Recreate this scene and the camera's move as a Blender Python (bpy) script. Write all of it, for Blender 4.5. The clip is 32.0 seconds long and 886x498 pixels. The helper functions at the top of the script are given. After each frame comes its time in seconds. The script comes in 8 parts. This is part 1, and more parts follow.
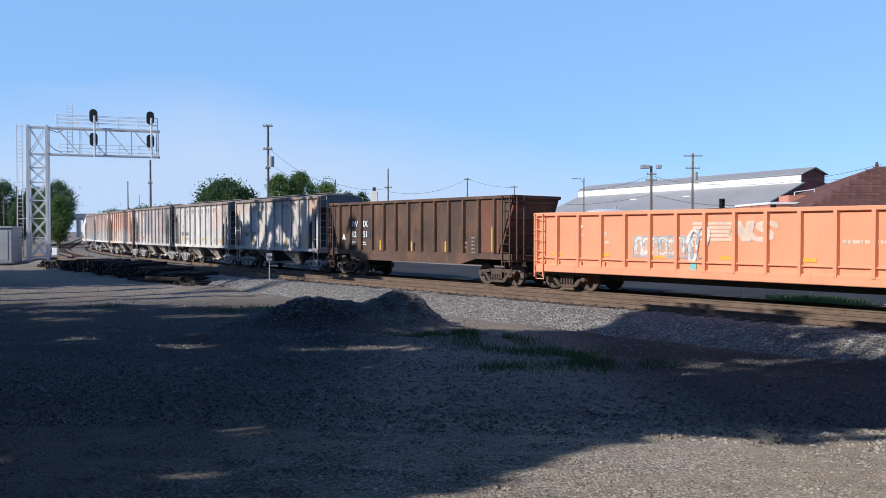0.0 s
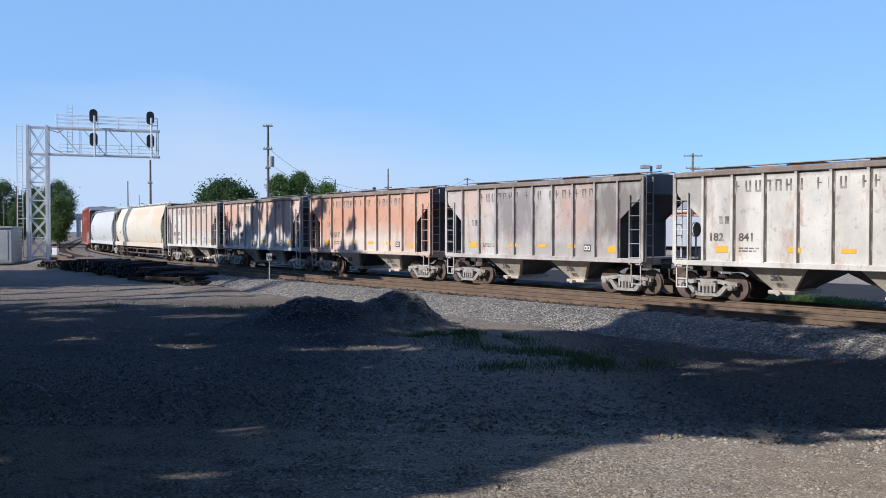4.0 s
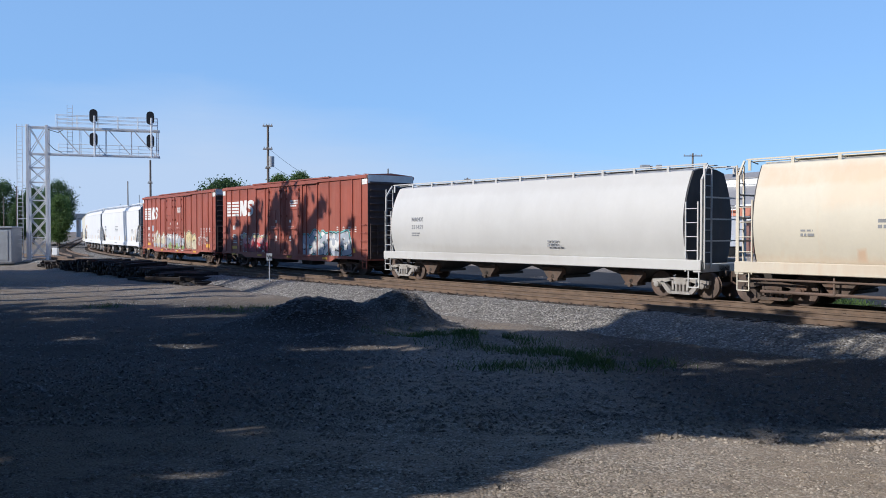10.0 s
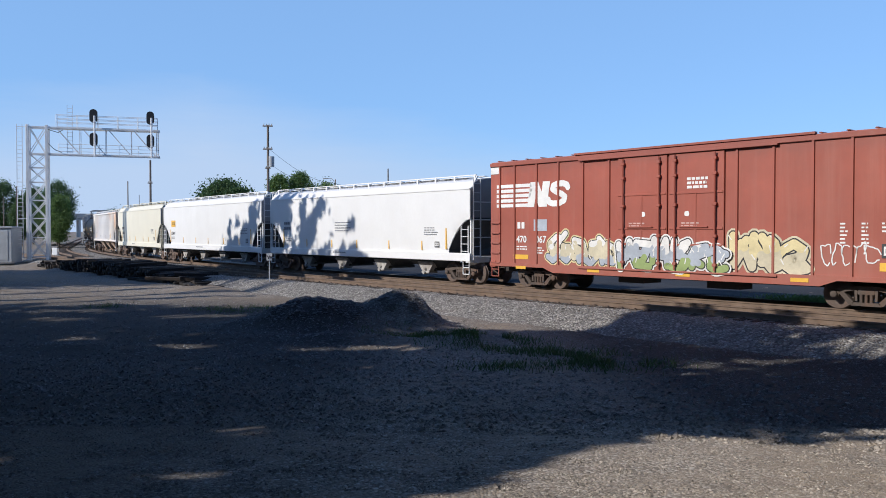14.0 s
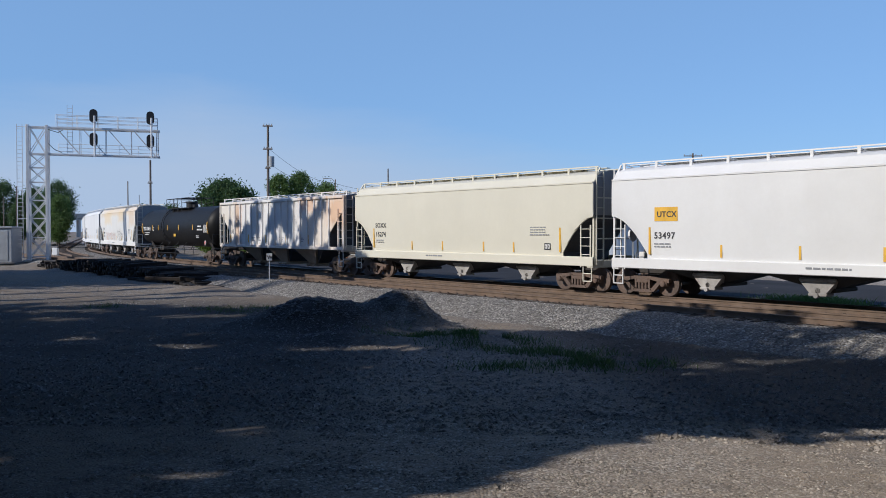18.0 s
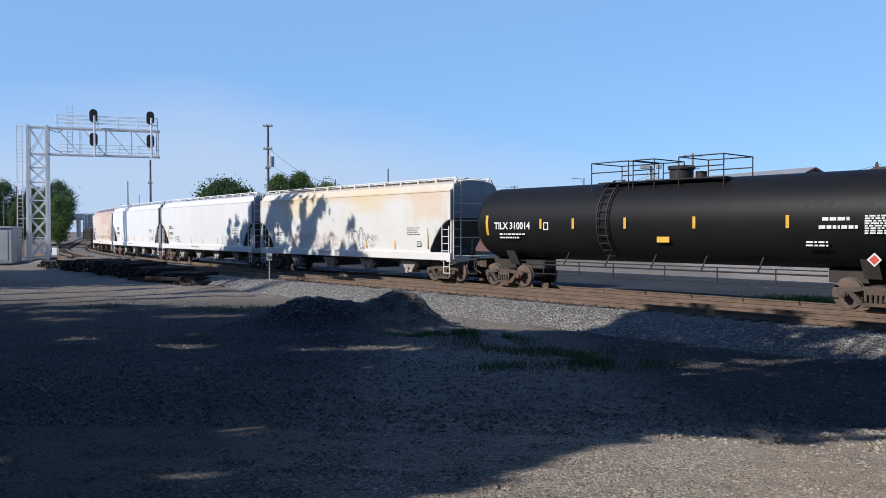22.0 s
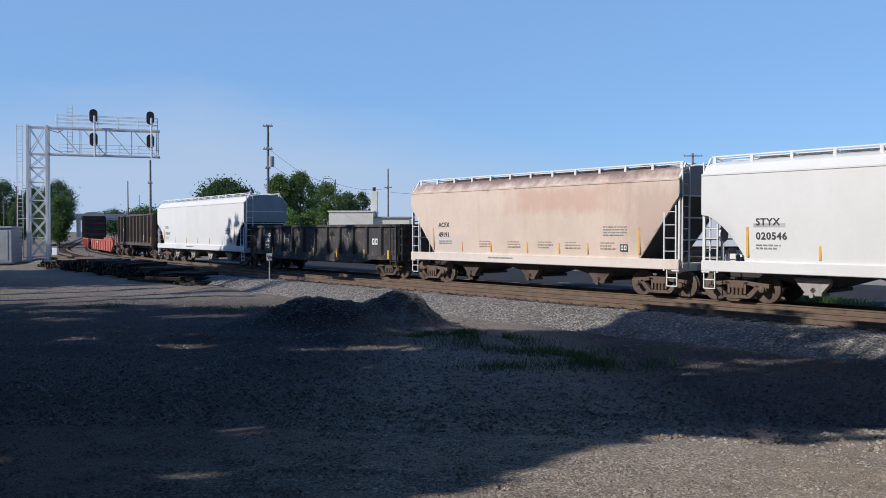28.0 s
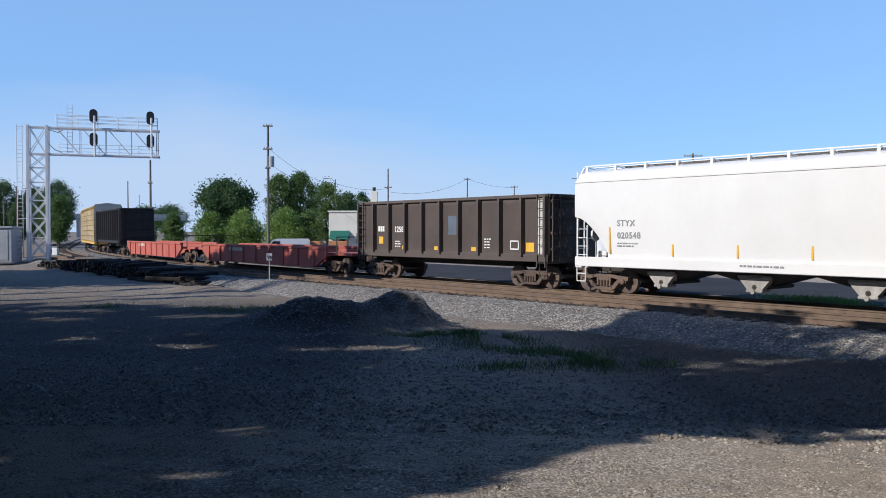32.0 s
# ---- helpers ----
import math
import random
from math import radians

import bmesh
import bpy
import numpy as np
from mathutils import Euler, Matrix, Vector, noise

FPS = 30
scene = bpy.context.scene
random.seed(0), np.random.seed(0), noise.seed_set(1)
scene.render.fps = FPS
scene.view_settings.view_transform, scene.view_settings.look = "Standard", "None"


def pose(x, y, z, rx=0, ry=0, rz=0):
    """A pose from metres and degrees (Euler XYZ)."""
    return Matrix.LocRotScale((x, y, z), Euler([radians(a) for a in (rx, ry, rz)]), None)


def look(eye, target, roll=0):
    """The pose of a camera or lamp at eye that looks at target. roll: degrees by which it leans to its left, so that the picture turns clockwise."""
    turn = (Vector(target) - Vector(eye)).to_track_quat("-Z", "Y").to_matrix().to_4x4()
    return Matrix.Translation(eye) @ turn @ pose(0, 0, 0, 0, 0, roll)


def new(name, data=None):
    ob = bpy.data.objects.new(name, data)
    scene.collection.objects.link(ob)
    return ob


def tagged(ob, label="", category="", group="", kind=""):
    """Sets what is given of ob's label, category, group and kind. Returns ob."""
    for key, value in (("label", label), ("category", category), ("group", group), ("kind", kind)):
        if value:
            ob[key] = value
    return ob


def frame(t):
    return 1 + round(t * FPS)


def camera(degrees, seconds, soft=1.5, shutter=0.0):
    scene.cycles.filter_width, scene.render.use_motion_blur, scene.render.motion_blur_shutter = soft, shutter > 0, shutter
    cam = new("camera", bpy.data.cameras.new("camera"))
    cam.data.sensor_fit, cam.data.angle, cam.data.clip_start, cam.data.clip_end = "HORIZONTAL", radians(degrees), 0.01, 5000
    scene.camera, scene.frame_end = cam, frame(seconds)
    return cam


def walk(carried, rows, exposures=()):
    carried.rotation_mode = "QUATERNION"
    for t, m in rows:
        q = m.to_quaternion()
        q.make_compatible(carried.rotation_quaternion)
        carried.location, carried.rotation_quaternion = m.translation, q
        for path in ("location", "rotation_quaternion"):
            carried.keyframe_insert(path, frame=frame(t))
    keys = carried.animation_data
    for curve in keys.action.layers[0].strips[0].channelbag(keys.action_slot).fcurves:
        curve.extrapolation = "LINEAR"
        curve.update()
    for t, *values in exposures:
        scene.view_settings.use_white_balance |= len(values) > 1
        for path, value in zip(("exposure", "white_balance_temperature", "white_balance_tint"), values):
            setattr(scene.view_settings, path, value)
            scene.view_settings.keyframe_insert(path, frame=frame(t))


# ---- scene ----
# The camera stands on its tripod beside the tracks; rail heads lie at z = 0.
EYE_Z = 2.3
HEADING = radians(-41.12)          # the straight tracks run away from the eye along this heading
AWAY = Vector((math.sin(HEADING), math.cos(HEADING)))
ACROSS = Vector((math.cos(HEADING), -math.sin(HEADING)))
Q_TRAIN, Q_FRONT = 25.76, 22.62    # how far the two straight tracks pass from the eye
SPEED = 11.22
GAUGE = 0.7525

cam = camera(56.87, 32.0, soft=0.9)
walk(cam, [(0.0, pose(0, 0, EYE_Z, 90 - 1.227, 0, 0)), (32.0, pose(0, 0, EYE_Z, 90 - 1.227, 0, 0))],
     exposures=[(t, e + 0.04, 5430, 12) for t, e in ((0.0, 0.0), (7.0, -0.02), (8.0, -0.08), (9.0, -0.14), (10.0, -0.1), (11.0, -0.12), (12.0, -0.04), (14.0, -0.1), (17.0, -0.48), (18.0, -0.39), (19.0, -0.27), (20.0, -0.3), (21.0, -0.27), (22.0, -0.11), (23.0, -0.08), (24.0, -0.3), (25.0, -0.3), (28.0, -0.3), (29.0, -0.2), (30.0, -0.05), (31.0, -0.1), (32.0, -0.08))])

# ---------------------------------------------------------------- light
SUN_AZ = Vector((-0.87, -0.49)).normalized()   # towards the sun, behind the eye and to its side
SUN_EL = radians(32)
SUN = Vector((SUN_AZ.x * math.cos(SUN_EL), SUN_AZ.y * math.cos(SUN_EL), math.sin(SUN_EL)))


def make_light():
    world = bpy.data.worlds.new("sky")
    scene.world = world
    world.use_nodes = True
    nt = world.node_tree
    bg = nt.nodes["Background"]
    sky = nt.nodes.new("ShaderNodeTexSky")
    sky.sky_type, sky.sun_disc = "NISHITA", False
    sky.sun_elevation, sky.sun_rotation = SUN_EL, math.atan2(SUN_AZ.x, SUN_AZ.y)
    sky.air_density, sky.dust_density, sky.ozone_density = 1.0, 0.2, 5.0
    bg.inputs["Strength"].default_value = 0.134
    # summer haze evens out the lower sky; a bank of thin cloud arches low over the curve
    co = nt.nodes.new("ShaderNodeTexCoord").outputs["Generated"]
    sep = nt.nodes.new("ShaderNodeSeparateXYZ")
    nt.links.new(co, sep.inputs[0])
    haze = ramp(nt, sep.outputs["Z"], 0.27, 0.42, (0.62, 0.62, 0.62, 1), (0, 0, 0, 1))
    col = blend(nt, haze, sky.outputs["Color"], (2.8, 4.3, 6.1))
    arch = maths(nt, "MULTIPLY", maths(nt, "ABSOLUTE", maths(nt, "ADD", sep.outputs["X"], 0.28)), 0.2)
    height = maths(nt, "ADD", sep.outputs["Z"], arch)
    height = maths(nt, "ADD", height, maths(nt, "MULTIPLY", maths(nt, "SUBTRACT", noise_node(nt, co, 4.0, 6.0, 0.6, (1, 1, 6)), 0.5), 0.07))
    bank = ramp(nt, height, 0.085, 0.19, (0.95, 0.95, 0.95, 1), (0.0, 0.0, 0.0, 1))
    nt.links.new(blend(nt, bank, col, (4.4, 5.0, 5.6)), bg.inputs["Color"])
    lamp = bpy.data.lights.new("sun", "SUN")
    lamp.energy, lamp.angle, lamp.color = 5.0, radians(0.53), (1.0, 0.85, 0.64)
    ob = new("sun", lamp)
    ob.matrix_world = look(SUN * 300, (0, 0, 0))



# ---------------------------------------------------------------- materials
def noise_node(nt, coords, scale, detail=4.0, rough=0.6, stretch=(1, 1, 1)):
    mp = nt.nodes.new("ShaderNodeMapping")
    mp.inputs["Scale"].default_value = stretch
    nt.links.new(coords, mp.inputs["Vector"])
    n = nt.nodes.new("ShaderNodeTexNoise")
    n.inputs["Scale"].default_value, n.inputs["Detail"].default_value = scale, detail
    n.inputs["Roughness"].default_value = rough
    nt.links.new(mp.outputs["Vector"], n.inputs["Vector"])
    return n.outputs["Fac"]


def ramp(nt, fac, a, b, ca=(0, 0, 0, 1), cb=(1, 1, 1, 1)):
    r = nt.nodes.new("ShaderNodeValToRGB")
    r.color_ramp.elements[0].position, r.color_ramp.elements[1].position = a, b
    r.color_ramp.elements[0].color, r.color_ramp.elements[1].color = ca, cb
    nt.links.new(fac, r.inputs["Fac"])
    return r.outputs["Color"]


def blend(nt, fac, a, b, mode="MIX"):
    m = nt.nodes.new("ShaderNodeMix")
    m.data_type, m.blend_type = "RGBA", mode
    for key, val in ((0, fac), (6, a), (7, b)):
        if isinstance(val, (int, float)):
            m.inputs[key].default_value = val
        elif isinstance(val, tuple):
            m.inputs[key].default_value = (*val[:3], 1)
        else:
            nt.links.new(val, m.inputs[key])
    return m.outputs[2]


MATS = {}


def maths(nt, kind, a, b=0.0):
    n = nt.nodes.new("ShaderNodeMath")
    n.operation = kind
    for key, val in ((0, a), (1, b)):
        if isinstance(val, (int, float)):
            n.inputs[key].default_value = val
        else:
            nt.links.new(val, n.inputs[key])
    return n.outputs[0]


def stain_mask(nt, co, x0, x1, z0, z1, k):
    """A ragged stain over one stretch of a car's side, running downwards."""
    sep = nt.nodes.new("ShaderNodeSeparateXYZ")
    nt.links.new(co, sep.inputs[0])
    dx = maths(nt, "MULTIPLY", maths(nt, "ABSOLUTE", maths(nt, "SUBTRACT", sep.outputs["X"], (x0 + x1) / 2)), 1.0 / (x1 - x0))
    dz = maths(nt, "MULTIPLY", maths(nt, "ABSOLUTE", maths(nt, "SUBTRACT", sep.outputs["Z"], (z0 + z1) / 2)), 1.0 / (z1 - z0))
    rag = noise_node(nt, co, 1.3 + 0.2 * k, 6.0, 0.65, (1.6, 1.6, 0.35))
    d = maths(nt, "ADD", maths(nt, "MAXIMUM", dx, dz), maths(nt, "MULTIPLY", maths(nt, "SUBTRACT", rag, 0.5), 0.9))
    return ramp(nt, d, 0.28, 0.62, (1, 1, 1, 1), (0, 0, 0, 1))


def surface(name, color, rough=0.7, metal=0.0, vary=0.25, grain=14.0, patch=1.1, bump=0.15, bump_scale=60.0,
            rust=0.0, rust_color=(0.16, 0.07, 0.035), streak=(1.6, 1.6, 0.16), rust_at=(0.5, 0.72), dirt=0.0,
            dirt_color=(0.06, 0.05, 0.045), spec=0.5, random=0.0, stains=(), flake=0.0, flake_color=(0.10, 0.085, 0.08)):
    """A weathered surface: patchy colour, fine grain, optional rust runs and dirt, and a fine relief."""
    if name in MATS:
        return MATS[name]
    m = bpy.data.materials.new(name)
    m.use_nodes = True
    nt = m.node_tree
    bsdf = nt.nodes["Principled BSDF"]
    co = nt.nodes.new("ShaderNodeTexCoord").outputs["Object"]
    light = tuple(min(1.0, c * (1 + vary * 0.6)) for c in color)
    dark = tuple(c * (1 - vary) for c in color)
    big = noise_node(nt, co, patch, 5.0, 0.6)
    col = blend(nt, ramp(nt, big, 0.32, 0.68), dark, light)
    fine = noise_node(nt, co, grain, 3.0, 0.65)
    col = blend(nt, ramp(nt, fine, 0.3, 0.75), blend(nt, vary * 0.5, col, (0, 0, 0)), col)
    if rust > 0:
        runs = noise_node(nt, co, 1.0, 6.0, 0.68, streak)
        mask = ramp(nt, runs, rust_at[0], rust_at[1])
        col = blend(nt, blend(nt, rust, (0, 0, 0), mask), col, rust_color)
    if dirt > 0:
        soil = noise_node(nt, co, 0.55, 7.0, 0.7, (1, 1, 0.45))
        col = blend(nt, blend(nt, dirt, (0, 0, 0), ramp(nt, soil, 0.42, 0.75)), col, dirt_color)
    for k, (x0, x1, z0, z1, tone, amount) in enumerate(stains):
        col = blend(nt, blend(nt, amount, (0, 0, 0), stain_mask(nt, co, x0, x1, z0, z1, k)), col, tone)
    if flake > 0:
        chips = ramp(nt, noise_node(nt, co, 3.6, 8.0, 0.72, (1, 1, 0.8)), 0.585, 0.63)
        col = blend(nt, blend(nt, flake, (0, 0, 0), chips), col, flake_color)
    if random > 0:
        inf = nt.nodes.new("ShaderNodeObjectInfo")
        shade = ramp(nt, inf.outputs["Random"], 0.0, 1.0, (1 - random, 1 - random, 1 - random, 1), (1, 1, 1, 1))
        col = blend(nt, 1.0, col, shade, "MULTIPLY")
    nt.links.new(col, bsdf.inputs["Base Color"])
    bsdf.inputs["Metallic"].default_value = metal
    bsdf.inputs["Specular IOR Level"].default_value = spec
    rr = ramp(nt, fine, 0.2, 0.8, (rough * 0.85,) * 3 + (1,), (min(1, rough * 1.15),) * 3 + (1,))
    nt.links.new(rr, bsdf.inputs["Roughness"])
    if bump > 0:
        b = nt.nodes.new("ShaderNodeBump")
        b.inputs["Strength"].default_value, b.inputs["Distance"].default_value = bump, 0.02
        nt.links.new(noise_node(nt, co, bump_scale, 4.0, 0.65), b.inputs["Height"])
        nt.links.new(b.outputs["Normal"], bsdf.inputs["Normal"])
    MATS[name] = m
    return m


make_light()


# ---------------------------------------------------------------- mesh building
class Geo:
    """Collects corners and faces of one mesh."""

    def __init__(self):
        self.v, self.f = [], []

    def add(self, verts, faces):
        k = len(self.v)
        self.v += [tuple(p) for p in verts]
        self.f += [tuple(k + i for i in f) for f in faces]
        return self

    def box(self, x0, x1, y0, y1, z0, z1):
        return self.add([(x0, y0, z0), (x1, y0, z0), (x1, y1, z0), (x0, y1, z0), (x0, y0, z1), (x1, y0, z1), (x1, y1, z1), (x0, y1, z1)],
                        [(3, 2, 1, 0), (4, 5, 6, 7), (0, 1, 5, 4), (1, 2, 6, 5), (2, 3, 7, 6), (3, 0, 4, 7)])

    def soft_box(self, x0, x1, y0, y1, z0, z1, c=0.02):
        """A box with chamfered long edges and ends."""
        return self.loft([[(x, y0 + a + c, z0 + a), (x, y1 - a - c, z0 + a), (x, y1 - a, z0 + a + c), (x, y1 - a, z1 - a - c),
                           (x, y1 - a - c, z1 - a), (x, y0 + a + c, z1 - a), (x, y0 + a, z1 - a - c), (x, y0 + a, z0 + a + c)]
                          for x, a in ((x0, c * 0.6), (x0 + c, 0), (x1 - c, 0), (x1, c * 0.6))])

    def prism(self, outline, lo, hi, axis=1):
        """outline: points in the two other axes, pushed from lo to hi along axis."""
        n = len(outline)
        def place(p, w):
            q = [p[0], p[1]]
            q.insert(axis, w)
            return q
        return self.add([place(p, lo) for p in outline] + [place(p, hi) for p in outline],
                        [tuple(range(n - 1, -1, -1)), tuple(range(n, 2 * n))] + [(i, (i + 1) % n, n + (i + 1) % n, n + i) for i in range(n)])

    def loft(self, rings, closed=True):
        n = len(rings[0])
        verts = [p for r in rings for p in r]
        faces = [(i * n + j, i * n + (j + 1) % n, (i + 1) * n + (j + 1) % n, (i + 1) * n + j) for i in range(len(rings) - 1) for j in range(n)]
        if closed:
            faces += [tuple(range(n - 1, -1, -1)), tuple((len(rings) - 1) * n + j for j in range(n))]
        return self.add(verts, faces)

    def rod(self, a, b, r, seg=6, r2=None):
        a, b = Vector(a), Vector(b)
        d = (b - a).normalized()
        u = d.orthogonal().normalized()
        w = d.cross(u)
        r2 = r if r2 is None else r2
        rings = [[p + (u * math.cos(t) + w * math.sin(t)) * q for t in (2 * math.pi * k / seg for k in range(seg))] for p, q in ((a, r), (b, r2))]
        return self.loft(rings)

    def bar(self, a, b, w):
        return self.rod(a, b, w * 0.707, 4)

    def disc_y(self, x, z, y0, y1, profile, seg=20):
        """A turned piece on an axle along y: profile of (share of the way from y0 to y1, radius)."""
        rings = [[(x + r * math.cos(t), y0 + (y1 - y0) * s, z + r * math.sin(t)) for t in (2 * math.pi * k / seg for k in range(seg))] for s, r in profile]
        return self.loft(rings)

    def mesh(self, name, material, smooth=0):
        me = bpy.data.meshes.new(name)
        me.from_pydata(self.v, [], self.f)
        me.materials.append(material)
        if smooth:
            me.polygons.foreach_set("use_smooth", [True] * len(me.polygons))
            me.set_sharp_from_angle(angle=radians(smooth))
        bm = bmesh.new()
        bm.from_mesh(me)
        bmesh.ops.recalc_face_normals(bm, faces=bm.faces)
        bm.to_mesh(me)
        bm.free()
        me.update()
        return me


def empty(name, label, category, group="", m=None):
    ob = new(name)
    ob.empty_display_size = 0.3
    if m is not None:
        ob.matrix_basis = m
    return tagged(ob, label, category, group)


def part(name, shape, material, parent, label="", smooth=0, at=None):
    """One mesh object under a thing or a part; shape is a Geo, or a mesh to share."""
    me = shape if isinstance(shape, bpy.types.Mesh) else shape.mesh(name, material, smooth)
    ob = new(name, me)
    ob.parent = parent
    if at is not None:
        ob.matrix_basis = at if isinstance(at, Matrix) else Matrix.Translation(at)
    return tagged(ob, label)


def thing(name, shape, material, label, category, group="", kind="", smooth=0, m=None):
    ob = new(name, shape if isinstance(shape, bpy.types.Mesh) else shape.mesh(name, material, smooth))
    if m is not None:
        ob.matrix_basis = m
    return tagged(ob, label, category, group, kind)


# ---------------------------------------------------------------- the line of the train's track
STEP = 0.5
S_MIN, S_MAX = -260.0, 640.0


def train_line():
    """Places and headings along the train's track; s counts metres back from the point nearest the eye."""
    n = int((S_MAX - S_MIN) / STEP) + 1
    rows, h = [], HEADING
    zero = int(-S_MIN / STEP)
    heads = []
    for i in range(n):
        s = S_MIN + i * STEP
        k = 0.0 if s < 15.7 else min(1.0, (s - 15.7) / 32.5) * 0.003325
        if s > 128:
            k = 0.0
        h += k * STEP
        heads.append(h)
    x = y = 0.0
    for h in heads:
        rows.append([x, y, h])
        x, y = x + math.sin(h) * STEP, y + math.cos(h) * STEP
    ox, oy = ACROSS.x * Q_TRAIN - rows[zero][0], ACROSS.y * Q_TRAIN - rows[zero][1]
    return [(a + ox, b + oy, h) for a, b, h in rows]


LINE = train_line()


def on_line(s):
    f = (s - S_MIN) / STEP
    i = max(0, min(len(LINE) - 2, int(f)))
    u = f - i
    a, b = LINE[i], LINE[i + 1]
    return a[0] + (b[0] - a[0]) * u, a[1] + (b[1] - a[1]) * u, a[2] + (b[2] - a[2]) * u


def beside_line(s, off):
    """A point off metres to the far side of the train's track."""
    x, y, h = on_line(s)
    return x + math.cos(h) * off, y - math.sin(h) * off, h


def on_front(s):
    return ACROSS.x * Q_FRONT + AWAY.x * s, ACROSS.y * Q_FRONT + AWAY.y * s, HEADING


def line_offset(x, y):
    """How far a place lies to the far side of the train's track, roughly."""
    s = x * AWAY.x + y * AWAY.y
    for _ in range(2):
        px, py, h = on_line(s)
        s += (x - px) * math.sin(h) + (y - py) * math.cos(h)
    px, py, h = on_line(s)
    return (x - px) * math.cos(h) - (y - py) * math.sin(h), s


# ---------------------------------------------------------------- ground
def smoothstep(a, b, x):
    t = max(0.0, min(1.0, (x - a) / (b - a)))
    return t * t * (3 - 2 * t)


def ground_z(x, y):
    q = x * ACROSS.x + y * ACROSS.y          # distance from the eye across the straight tracks
    o, s = line_offset(x, y)
    bed_lo, bed_hi = 20.35, 2.6
    base = -0.62 + 0.95 * smoothstep(15.0, 3.0, math.hypot(x, y) * 0.55 + q * 0.35)
    if q > 18 and s < 300:
        near = smoothstep(18.9, bed_lo, q)
        far = 1.0 - smoothstep(bed_hi, bed_hi + 1.6, o)
        bed = near * far
    else:
        bed = 0.0
    z = base * (1 - bed) + -0.2 * bed
    if q > 28:
        z = max(z, -0.55) if bed < 0.5 else z
    # two dumped heaps of stone
    for hx, hy, hh, r, e in ((-3.5, 24.3, 0.86, 1.45, 1.2), (-1.4, 25.0, 0.90, 0.95, 0.9), (-0.7, 24.6, 0.35, 0.7, 0.8), (-5.4, 24.6, 0.30, 1.6, 1.1), (-4.6, 23.6, 0.25, 0.8, 0.6), (-6.5, 22.0, 0.18, 1.6, 0.7), (-2.6, 21.6, 0.22, 1.8, 0.6), (0.6, 21.4, 0.2, 1.2, 0.6), (-9.0, 20.0, 0.14, 2.0, 0.8), (-3.0, 17.6, 0.12, 2.2, 0.7),
                            (-12.0, 40.5, 0.25, 1.6, 1.0), (10.2, 17.6, 0.22, 1.5, 0.9), (13.5, 18.6, 0.3, 1.6, 0.8)):
        d = ((x - hx) / r) ** 2 + ((y - hy) / e) ** 2
        if d < 6:
            z += hh * math.exp(-d * 0.9) * (1 + 0.14 * noise.noise((x * 2.1, y * 2.1, 31)) + 0.05 * noise.noise((x * 5.3, y * 5.3, 17)))
    if q > 18.7 and o < 2.6 and s < 130:
        z -= 0.16 * smoothstep(18.7, 19.2, q)
    if math.hypot(x, y) < 70:
        z += 0.05 * noise.noise((x * 0.55, y * 0.55, 0)) * (1 - bed) + 0.018 * noise.noise((x * 2.3, y * 2.3, 5)) + 0.03 * noise.noise((x * 0.9, y * 0.9, 9)) * (1 - bed)
    return z


def shade_and_dark_rock(nt, co):
    """Yard shade painted into the stone colour, with blue-grey rock; spares the tan corner."""
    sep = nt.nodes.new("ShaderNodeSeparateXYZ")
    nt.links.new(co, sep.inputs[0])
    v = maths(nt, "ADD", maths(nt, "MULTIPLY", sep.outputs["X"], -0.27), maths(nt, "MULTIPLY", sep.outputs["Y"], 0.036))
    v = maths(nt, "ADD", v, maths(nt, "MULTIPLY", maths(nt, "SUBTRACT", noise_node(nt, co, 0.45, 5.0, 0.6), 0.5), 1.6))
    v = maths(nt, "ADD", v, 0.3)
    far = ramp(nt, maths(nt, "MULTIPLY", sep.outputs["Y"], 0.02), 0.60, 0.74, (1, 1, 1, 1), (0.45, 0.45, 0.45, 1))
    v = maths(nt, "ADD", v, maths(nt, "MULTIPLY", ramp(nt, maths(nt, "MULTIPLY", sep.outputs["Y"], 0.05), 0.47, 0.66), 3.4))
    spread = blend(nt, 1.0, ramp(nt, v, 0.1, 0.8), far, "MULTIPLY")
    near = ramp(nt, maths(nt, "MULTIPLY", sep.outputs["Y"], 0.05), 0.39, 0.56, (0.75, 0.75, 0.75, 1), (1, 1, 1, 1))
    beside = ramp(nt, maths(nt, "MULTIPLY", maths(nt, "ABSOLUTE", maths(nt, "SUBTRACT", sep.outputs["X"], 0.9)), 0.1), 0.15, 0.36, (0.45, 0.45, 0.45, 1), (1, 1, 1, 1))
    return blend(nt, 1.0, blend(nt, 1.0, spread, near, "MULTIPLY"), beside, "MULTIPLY")


